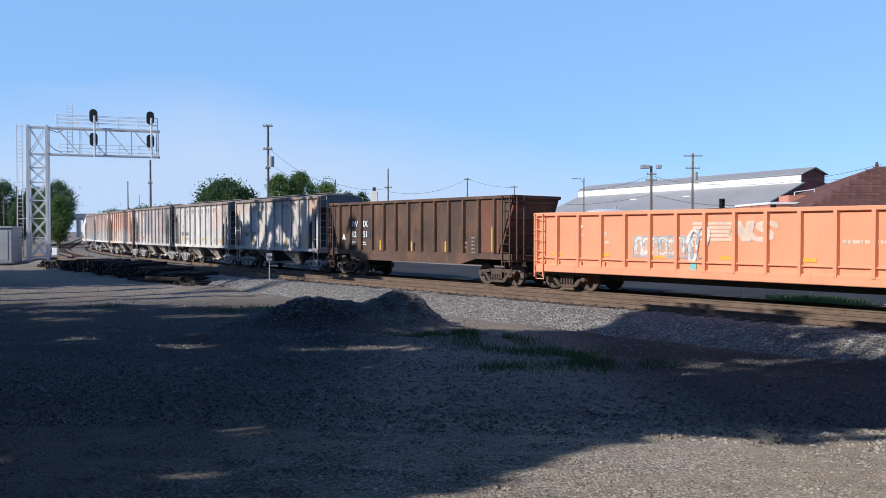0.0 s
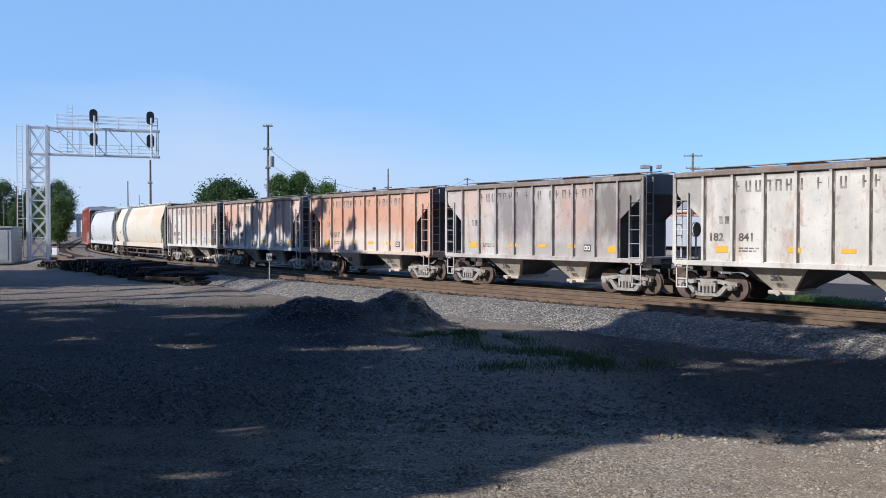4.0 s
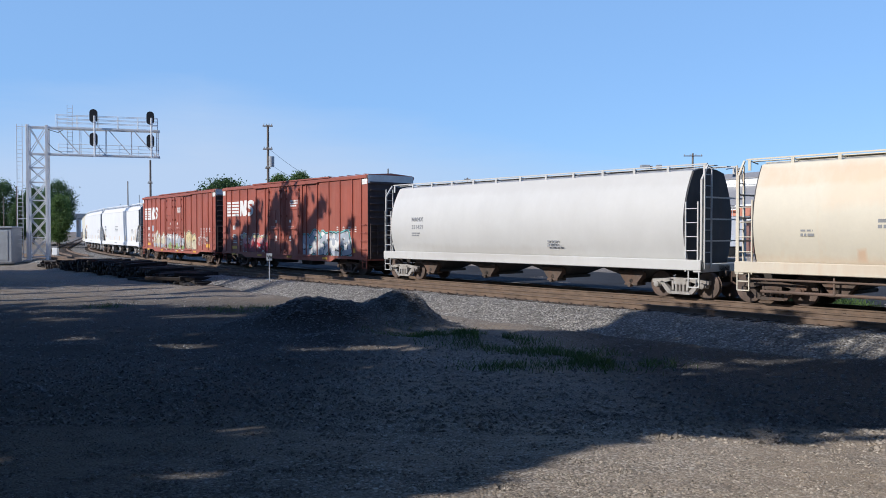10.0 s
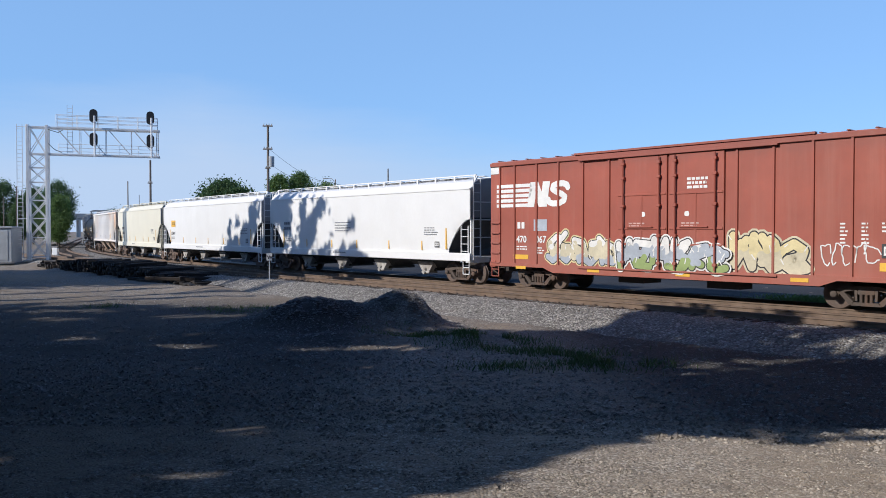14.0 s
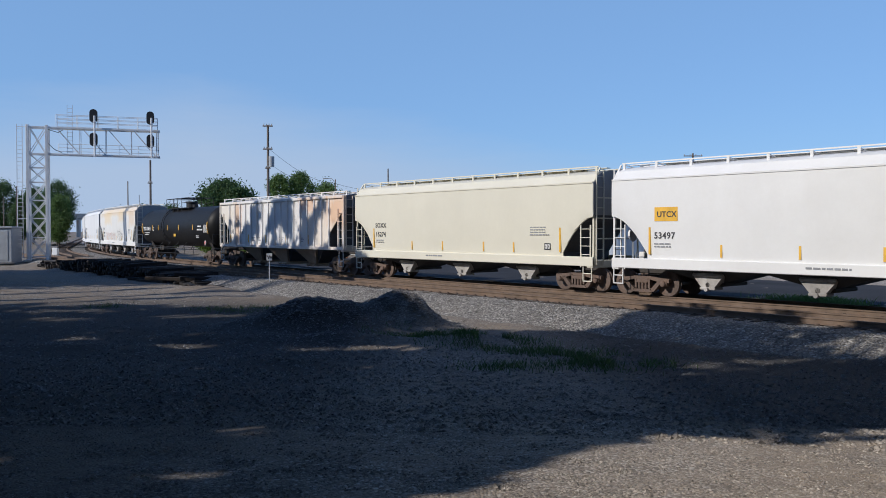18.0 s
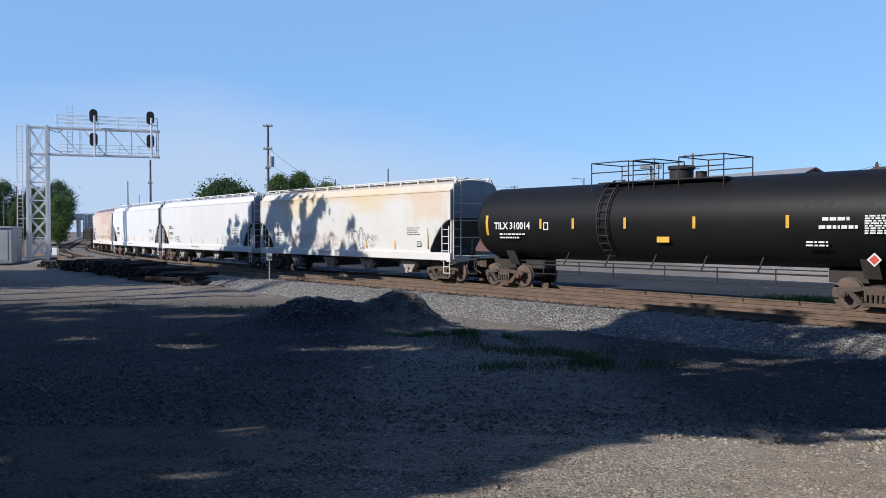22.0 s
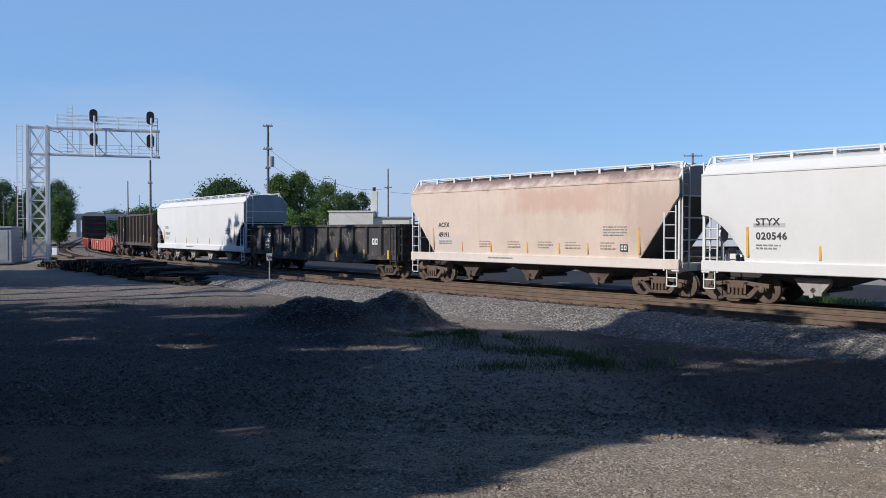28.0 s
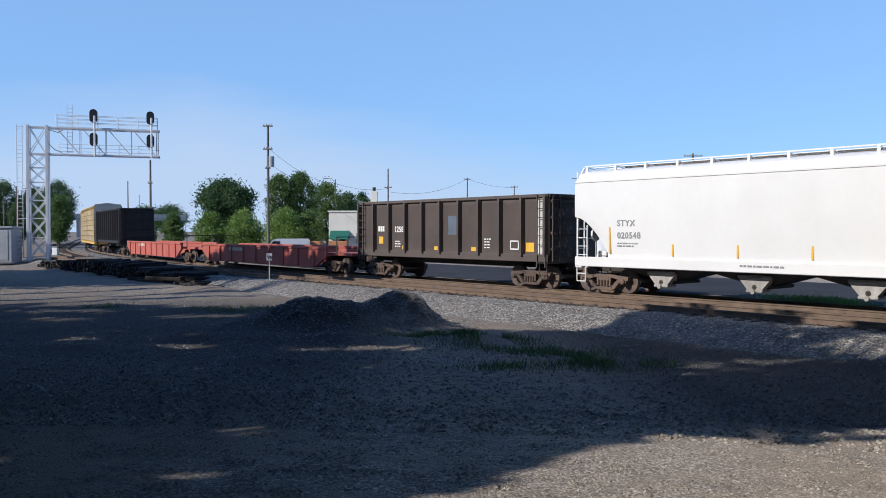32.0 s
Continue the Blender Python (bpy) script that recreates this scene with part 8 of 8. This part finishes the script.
def hip_house():
    """A brick house with a broad brown hipped roof of shingles."""
    root = empty("hip_roof_building", "brick building with a broad brown hipped shingle roof", "building", m=Matrix.Translation((40.5, 94.0, -0.5)))
    W, D, eave, ridge, x0, x1 = 36.0, 24.0, 4.5, 11.2, 15.6, 21.0
    part("wall", Geo().box(0.8, W - 0.8, 0.8, D - 0.8, 0, eave), M_HOUSE_BRICK, root)
    g = Geo().add([(0, 0, eave), (W, 0, eave), (W, D, eave), (0, D, eave), (x0, D / 2, ridge), (x1, D / 2, ridge)], [(0, 1, 5, 4), (1, 2, 5), (2, 3, 4, 5), (3, 0, 4), (3, 2, 1, 0)])
    roof = part("roof", g, M_SHINGLE, root)
    part("fascia", Geo().box(-0.1, W + 0.1, -0.14, -0.02, eave - 0.25, eave + 0.05).box(-0.14, -0.02, -0.1, D, eave - 0.25, eave + 0.05), M_CLEAR, root, "white eaves board")
    part("finial", Geo().rod((x0, D / 2, ridge - 0.1), (x0, D / 2, ridge + 0.6), 0.25, 8, 0.15), M_SHINGLE, root)
    tile = Geo().prism([(0, 0), (0, 0.05), (0.62, 0.018), (0.62, 0)], -0.46, 0.46, 1).mesh("shingle", M_SHINGLE)
    # courses of shingles on the slope that faces the tracks
    n = Vector((0, -(ridge - eave), D / 2)).normalized()
    up = Vector((0, D / 2, ridge - eave)).normalized()
    slope = math.hypot(D / 2, ridge - eave)
    count, k = 0, 0
    while k * 0.75 < slope - 0.4:
        d = k * 0.75
        u = d / slope
        xa, xb = x0 * u, W + (x1 - W) * u
        x = xa + 0.5 + (0.45 if k % 2 else 0)
        while x < min(xb - 0.4, 17.5) and count < 290:
            o = Vector((x, 0, eave)) + up * d + n * 0.01
            m = Matrix((( 0, 1, 0, o.x), (up.y, 0, n.y, o.y), (up.z, 0, n.z, o.z), (0, 0, 0, 1)))
            part("shingle", tile, None, roof, at=m @ Matrix.Translation((0.75, 0, 0)) @ Matrix.Rotation(math.pi, 4, "Z"))
            x, count = x + 0.98, count + 1
        k += 1


hip_house()


def storage():
    for px, top, depth, r in ((1072, 371, 86, 2.15), (1118, 384, 88, 1.3)):
        p = at_depth(px, top, depth)
        root = empty("storage_tank", "upright white steel storage tank beside the warehouse", "storage tank", "storage tanks", Matrix.Translation((p.x, p.y, -0.5)))
        h = p.z + 0.5
        part("shell", Geo().rod((0, 0, 0), (0, 0, h - 0.2), r, 28), M_TANK_WHITE, root, smooth=40)
        part("lid", Geo().rod((0, 0, h - 0.2), (0, 0, h), r + 0.03, 28, r * 0.5), M_TANK_WHITE, root, smooth=25)
        part("vent", Geo().rod((r * 0.5, 0, h - 0.15), (r * 0.5, 0, h + 0.35), 0.08, 8), M_GREY_BOX, root)
        part("pipe", Geo().rod((-r - 0.06, -0.3, 0), (-r - 0.06, -0.3, h), 0.05, 6), M_GREY_BOX, root)
    p = at_depth(1130, 385, 92)
    root = empty("box_trailer", "white box trailer parked by the warehouse", "trailer", m=Matrix.Translation((p.x, p.y, -0.5)))
    part("box", Geo().soft_box(0, 12, 0, 2.5, 1.1, p.z + 0.5, 0.05), M_TANK_WHITE, root)
    part("chassis", Geo().box(0.3, 11.7, 0.5, 2.0, 0.7, 1.08), M_UNDER, root)
    for x in (1.2, 2.4, 10.5):
        part("wheel", Geo().disc_y(x, 0.5, 0.0, 0.4, [(0, 0.3), (0.1, 0.5), (0.9, 0.5), (1, 0.3)], 14), M_TYRE, root)
    p = at_depth(1205, 383, 95)
    root = empty("low_shed", "long low grey shed with flat roof", "shed", m=Matrix.Translation((p.x, p.y, -0.5)))
    part("wall", Geo().box(0, 7.6, 0, 4, 0, p.z + 0.3), M_GREY_BOX, root)
    part("roof", Geo().soft_box(-0.3, 7.9, -0.4, 4.3, p.z + 0.3, p.z + 0.5, 0.03), M_SHEET, root)
    for px in (1277, 1368):
        p = at_depth(px, 352 if px < 1300 else 362, 62)
        root = empty("signal_mast", "railway colour-light signal on a mast beyond the train", "signal", "signals", Matrix.Translation((p.x, p.y, -0.4)))
        h = p.z + 0.4
        part("mast", Geo().rod((0.15, 0, 0), (0.15, 0, h - 0.2), 0.06, 8), M_GREY_BOX, root)
        g = Geo().soft_box(-0.22, 0.22, -0.06, 0.0, h - 0.75, h, 0.05)
        for dz in (0.18, 0.5):
            g.disc_y(0, h - dz, -0.06, -0.3, [(0, 0.11), (1, 0.12), (1, 0.10), (0.1, 0.09)], 12)
        part("signal_head", g, M_SIGNAL, root, "black two-lamp signal head")
        part("platform", Geo().box(0.0, 0.7, -0.3, 0.3, h - 1.5, h - 1.45).bar((0.7, -0.3, h - 1.5), (0.7, -0.3, h - 0.6), 0.03).bar((0.1, -0.3, h - 0.6), (0.7, -0.3, h - 0.6), 0.03), M_GALV_STEEL, root)


storage()


def white_house():
    p = at_depth(582, 376, 96)
    root = empty("white_building", "low cream-white building with brick-capped chimney behind the trees", "building", m=Matrix.Translation((p.x, p.y, -0.5)))
    h = p.z + 0.5
    part("wall", Geo().box(0, 5.2, 0, 7, 0, h), M_STUCCO, root)
    part("wall", Geo().box(5.2, 9.4, 0.6, 7, 0, h - 0.7), M_STUCCO, root)
    part("parapet", Geo().soft_box(-0.12, 5.3, -0.12, 7.1, h, h + 0.18, 0.03), M_STUCCO, root)
    part("roof", Geo().soft_box(5.2, 9.6, 0.4, 7.1, h - 0.7, h - 0.5, 0.03), M_SHEET, root)
    for x in (1.6, 3.6):
        win = part("window", Geo().box(x - 0.35, x + 0.35, -0.06, 0.0, 1.4, 2.6), M_GLASS, root)
        part("window_frame", Geo().box(x - 0.42, x + 0.42, -0.09, -0.065, 1.3, 1.4).box(x - 0.42, x + 0.42, -0.09, -0.065, 2.6, 2.7), M_CLEAR, win)
    c = at_depth(662, 338, 98)
    part("chimney", Geo().soft_box(c.x - p.x - 0.45, c.x - p.x + 0.35, 2.5, 3.3, 0, c.z + 0.5, 0.03), M_STUCCO, root)
    part("chimney_cap", Geo().rod((c.x - p.x - 0.05, 2.9, c.z + 0.5), (c.x - p.x - 0.05, 2.9, c.z + 0.95), 0.2, 8), M_SIGNAL, root)
    part("awning", Geo().prism([(-1.4, 1.9), (0.0, 2.9), (0.0, 1.9)], 0.2, 2.4, 0), M_GREEN, root, "dark green canvas awning")
    p = at_depth(455, 440, 84)
    van = empty("van", "white panel van parked behind the tracks", "van", m=pose(p.x, p.y, -0.5, 0, 0, 12))
    part("body", Geo().prism([(0, 0.4), (0, 1.0), (0.9, 1.15), (1.5, 1.85), (2.0, 2.05), (5.2, 2.05), (5.3, 1.9), (5.3, 0.4)], -0.95, 0.95), M_VAN, van)
    part("windscreen", Geo().prism([(0.97, 1.2), (1.47, 1.80), (1.42, 1.84), (0.92, 1.22)], -0.85, 0.85), M_GLASS, van)
    part("side_window", Geo().prism([(1.15, 1.25), (1.6, 1.8), (2.3, 1.8), (2.3, 1.25)], -0.965, -0.953), M_GLASS, van)
    for x in (0.95, 4.3):
        part("wheel", Geo().disc_y(x, 0.34, -0.98, -0.75, [(0, 0.2), (0.1, 0.34), (0.9, 0.34), (1, 0.2)], 16), M_TYRE, van)
        part("wheel", Geo().disc_y(x, 0.34, 0.75, 0.98, [(0, 0.2), (0.1, 0.34), (0.9, 0.34), (1, 0.2)], 16), M_TYRE, van)
    for px, w in ((541, 1.5), (582, 1.9)):
        p = at_depth(px, 427, 86)
        g = Geo()
        g.soft_box(0, w, 0, 1.2, 0, p.z + 0.5, 0.03)
        thing("crate", g, M_PALLET, "orange wooden crate stacked behind the tracks", "crate", "crates", m=Matrix.Translation((p.x, p.y, -0.5)))


white_house()


def overpass():
    a, b = at_depth(40, 381, 380), at_depth(330, 388, 420)
    ang = math.degrees(math.atan2(b.y - a.y, b.x - a.x))
    root = empty("overpass", "distant pale concrete road overpass across the tracks", "bridge", m=pose(a.x, a.y, -0.5, 0, 0, ang))
    L = (b - a).length
    part("deck", Geo().soft_box(0, L, 0, 9, a.z - 0.6, a.z + 0.5, 0.1), M_CONCRETE, root)
    part("parapet", Geo().box(0, L, -0.1, 0.2, a.z + 0.5, a.z + 1.5), M_CONCRETE, root)
    part("girder", Geo().box(0, L, 0.5, 0.9, a.z - 1.6, a.z - 0.6), M_GREY_BOX, root)
    for k in range(7):
        x = L * (k + 0.3) / 7
        part("pier", Geo().soft_box(x - 0.5, x + 0.5, 1, 8, 0, a.z - 1.0, 0.1), M_CONCRETE, root)


overpass()


M_SHED = surface("white_shed_cladding", (0.74, 0.74, 0.72), 0.7, 0, 0.08, 6, 0.3, 0.05, 20)
M_SHED_ROOF = surface("dark_brown_roof_felt", (0.075, 0.05, 0.045), 0.85, 0, 0.2, 8, 0.4, 0.1, 20)


def white_shed():
    """A long white shed with a dark roof, and a low brown building with roof vents before it."""
    a, b = at_depth(948, 357, 96), at_depth(742, 364, 124)
    ang, L = math.atan2(b.y - a.y, b.x - a.x), math.hypot(b.x - a.x, b.y - a.y)
    root = empty("shed", "long white shed with a dark brown roof", "shed", m=pose(a.x, a.y, -0.5, 0, 0, math.degrees(ang)))
    part("wall", Geo().box(0, L, -0.15, 0.15, 0, 6.1), M_SHED, root)
    part("wall", Geo().prism([(0, 0), (0, 6.1), (-1, 6.3), (-2, 6.1), (-2, 0)], 0, -0.2, 0), M_SHED_ROOF, root, "dark brown gable wall")
    part("roof", Geo().prism([(0.3, 6.05), (0.3, 6.22), (-1, 6.45), (-2.3, 6.22), (-2.3, 6.05), (-1, 6.3)], -0.5, L + 0.3, 0), M_SHED_ROOF, root)
    for k in range(12):
        x = L * (k + 0.5) / 12
        part("cladding_rib", Geo().box(x - 0.05, x + 0.05, 0.15, 0.21, 0.2, 6.0), M_SHED, root)
    p, q = at_depth(800, 389, 84), at_depth(1012, 389, 84)
    root = empty("low_building", "low brown flat-roofed building with white roof vents", "building", m=Matrix.Translation((p.x, p.y, -0.5)))
    w = q.x - p.x
    part("wall", Geo().box(0, w, 0, 9, 0, p.z + 0.2), M_HOUSE_BRICK, root)
    part("roof", Geo().soft_box(-0.3, w + 0.3, -0.3, 9.3, p.z + 0.2, p.z + 0.5, 0.04), M_SHED_ROOF, root)
    for px in (843, 866):
        x = at_depth(px, 380, 84).x - p.x
        part("roof_vent", Geo().rod((x, 1.5, p.z + 0.45), (x, 1.5, p.z + 1.35), 0.46, 14).rod((x, 1.5, p.z + 1.35), (x, 1.5, p.z + 1.7), 0.3, 12), M_TANK_WHITE, root, smooth=40)


white_shed()


def far_trees():
    spots = [  # view x, top, bottom, width, depth, leaves, clumps
        (4, 322, 425, 74, 150, M_LEAF_DARK, 90), (38, 350, 428, 40, 140, M_LEAF_DARK, 50), (102, 320, 425, 62, 150, M_LEAF_DARK, 90), (60, 330, 425, 60, 165, M_LEAF_DARK, 60), (104, 345, 432, 48, 125, M_LEAF, 70), (84, 340, 432, 44, 128, M_LEAF_DARK, 60),
        (402, 320, 432, 98, 118, M_LEAF_DARK, 110), (306, 376, 432, 40, 128, M_LEAF, 50), (372, 378, 436, 60, 104, M_LEAF_BRIGHT, 60), (432, 372, 438, 66, 104, M_LEAF_BRIGHT, 60),
        (496, 306, 436, 52, 112, M_LEAF, 80), (530, 303, 436, 62, 114, M_LEAF, 90), (578, 322, 432, 66, 122, M_LEAF, 80), (614, 340, 430, 56, 128, M_LEAF_DARK, 60), (505, 370, 440, 70, 100, M_LEAF_BRIGHT, 60),
        (545, 375, 440, 60, 102, M_LEAF, 50), (640, 338, 428, 40, 140, M_LEAF_DARK, 40), (300, 366, 425, 60, 450, M_LEAF_DARK, 60), (255, 370, 420, 70, 460, M_LEAF_DARK, 60), (200, 374, 418, 60, 470, M_LEAF_DARK, 50), (265, 398, 432, 26, 150, M_LEAF, 30)]
    for k, (px, top, low, w, depth, leaves, clumps) in enumerate(spots):
        p, q = at_depth(px, top, depth), at_depth(px, low, depth)
        base = -0.6
        h = (p.z - base) * 0.95
        width = w * depth / 1448
        word = "dark" if leaves is M_LEAF_DARK else ("bright" if leaves is M_LEAF_BRIGHT else "mid")
        tree(word + " green leafy tree beyond the railway curve", p.x, p.y, base, h, width, leaves, 100 + k, 0.12 if h < 7 else (0.45 if k == 6 else 0.2), int(clumps * 1.8), 90, max(0.14, width * 0.023), "trees beyond the tracks", 1.7 if h > 7 else 1.0)


far_trees()


def small_things():
    # the grey equipment house beside the gantry, the whistle post and the white marker
    p = at_depth(0, 402, 70)
    root = empty("equipment_house", "grey metal railway equipment house with a flat lid", "cabinet", m=pose(p.x - 2.3, p.y, -0.4, 0, 0, 8))
    part("body", Geo().soft_box(0, 3.1, 0, 2.4, 0, p.z + 0.3, 0.04), M_GREY_BOX, root)
    part("lid", Geo().soft_box(-0.12, 3.22, -0.12, 2.5, p.z + 0.3, p.z + 0.45, 0.03), M_GREY_BOX, root)
    part("door", Geo().soft_box(1.9, 2.8, -0.04, 0.01, 0.2, p.z + 0.1, 0.01), M_GREY_BOX, root)
    p = at_depth(98, 440, 88)
    thing("marker_post", Geo().soft_box(-0.28, 0.28, -0.2, 0.2, -0.9, 0.35, 0.05), M_CLEAR, "short white marker post beside the curve", "marker post", m=Matrix.Translation((p.x, p.y, 0.2)))
    p = at_depth(476.5, 505, 41.0)
    root = empty("whistle_post", "small white W sign on a thin steel post in the ballast", "railway sign", m=pose(p.x, p.y, -0.42, 0, 0, 12))
    part("post", Geo().soft_box(-0.025, 0.025, -0.02, 0.02, -0.2, 1.62, 0.006), M_GALV_STEEL, root)
    part("sign_board", Geo().soft_box(-0.14, 0.14, -0.045, -0.025, 1.26, 1.62, 0.008), M_CLEAR, root, "white square sign board")
    lettering(root, "W", -0.105, 1.34, 0.18, M_BLACK_MARK, -0.052, "sign_letter", label="black letter W")
    rng = random.Random(5)
    timber = Geo().soft_box(-1.3, 1.3, -0.115, 0.115, 0.0, 0.18, 0.015).mesh("loose_tie", M_TIE)
    for px, py, a in ((300, 498, 8), (345, 494, 14), (410, 484, 20)):
        depth = 1448 * 2.72 / (py - 410)
        p = at_depth(px, py, depth)
        thing("loose_tie", timber, None, "old weathered timber tie lying beside the tracks", "timber", "loose timbers", m=pose(p.x, p.y, -0.42 + rng.uniform(0, 0.06), rng.uniform(-4, 4), rng.uniform(-3, 3), a))


small_things()


def weed_spot(rng):
    t = rng.random()
    px, py = -0.9 + 4.9 * t, 22.9 - 4.9 * t + 0.5 * math.sin(5 * t)
    x, y = px + rng.gauss(0, 0.75), py + rng.gauss(0, 0.45)
    if noise.noise((x * 1.1, y * 1.1, 4)) < -0.05:
        return weed_spot(rng)
    return x, y, ground_z(x, y) - 0.01


def tuft_spot(rng):
    cx, cy = ((-8.6, 30.6), (-6.9, 31.2), (-7.6, 29.6), (1.2, 17.2), (1.4, 17.4), (-13, 31.5), (3.2, 17.6))[rng.randrange(7)]
    x, y = cx + rng.gauss(0, 0.5), cy + rng.gauss(0, 0.35)
    return x, y, ground_z(x, y) - 0.01


def verge_spot(rng):
    c, o = ((15.0, 6.4), (14.2, 6.5))[rng.randrange(2)]
    x, y, _ = beside_line(c + rng.gauss(0, 0.9), o + rng.gauss(0, 0.3))
    return x, y, -0.56


grass_patch("weeds", "straggling green weeds along the edge of the yard", 3800, weed_spot, 0.17, M_LEAF_DARK, 11)
grass_patch("weed_tufts", "small tufts of weeds in the gravel", 1300, tuft_spot, 0.16, M_LEAF_DARK, 12)
grass_patch("verge_grass", "bright green grass verge beyond the train", 1600, verge_spot, 0.32, M_LEAF, 13)


def yard_road():
    """The paved road beyond the train."""
    verts, faces = [], []
    ss = [-60 + 4 * k for k in range(36)]
    for s in ss:
        for o in (7.2, 11.0, 15.0, 19.5):
            x, y, _ = beside_line(s, o)
            verts.append((x, y, -0.515))
    for i in range(len(ss) - 1):
        for j in range(3):
            a = i * 4 + j
            faces.append((a, a + 4, a + 5, a + 1))
    me = bpy.data.meshes.new("road")
    me.from_pydata(verts, [], faces)
    me.materials.append(M_ASPHALT)
    tagged(new("road", me), "worn grey asphalt road beyond the train", "road", kind="structure")


yard_road()


M_OLD_TIE = surface("black_rotten_timber", (0.034, 0.029, 0.026), 0.95, 0.0, 0.45, 20, 2.0, 0.6, 40, random=0.6)


def tie_pile():
    """Discarded ties heaped in a long row beside the front track, their ends towards the yard."""
    rng = random.Random(77)
    dark = Geo().soft_box(-1.25, 1.25, -0.115, 0.115, 0.0, 0.18, 0.02).mesh("discarded_tie", M_OLD_TIE)
    worn = Geo().soft_box(-1.25, 1.25, -0.115, 0.115, 0.0, 0.18, 0.02).mesh("discarded_tie", M_TIE)
    ang = math.degrees(math.atan2(ACROSS.y, ACROSS.x))
    for layer, (lo, hi, skip) in enumerate(((41.5, 72, 0.04), (43, 71, 0.10), (44, 70, 0.16), (47, 66, 0.30), (52, 62, 0.5))):
        s = lo
        while s < hi:
            if rng.random() > skip:
                q = 19.95 + rng.gauss(0, 0.12) + 0.05 * layer
                x, y = ACROSS.x * q + AWAY.x * s, ACROSS.y * q + AWAY.y * s
                thing("discarded_tie", worn if rng.random() < 0.22 else dark, None, "old black creosoted tie heaped beside the track", "timber", "heap of discarded ties",
                      m=pose(x, y, -0.60 + 0.175 * layer + rng.uniform(0, 0.02), rng.uniform(-5, 5), rng.uniform(-4, 4), ang + rng.gauss(0, 7)))
            s += 0.27 + abs(rng.gauss(0, 0.06))
    for k in range(9):
        s, q = rng.uniform(40, 50), rng.uniform(18.1, 19.4)
        x, y = ACROSS.x * q + AWAY.x * s, ACROSS.y * q + AWAY.y * s
        thing("discarded_tie", worn if rng.random() < 0.22 else dark, None, "old black creosoted tie lying beside the heap", "timber", "heap of discarded ties", m=pose(x, y, ground_z(x, y) - 0.03, rng.uniform(-3, 3), 0, ang + 90 + rng.gauss(0, 14)))


tie_pile()


motions()
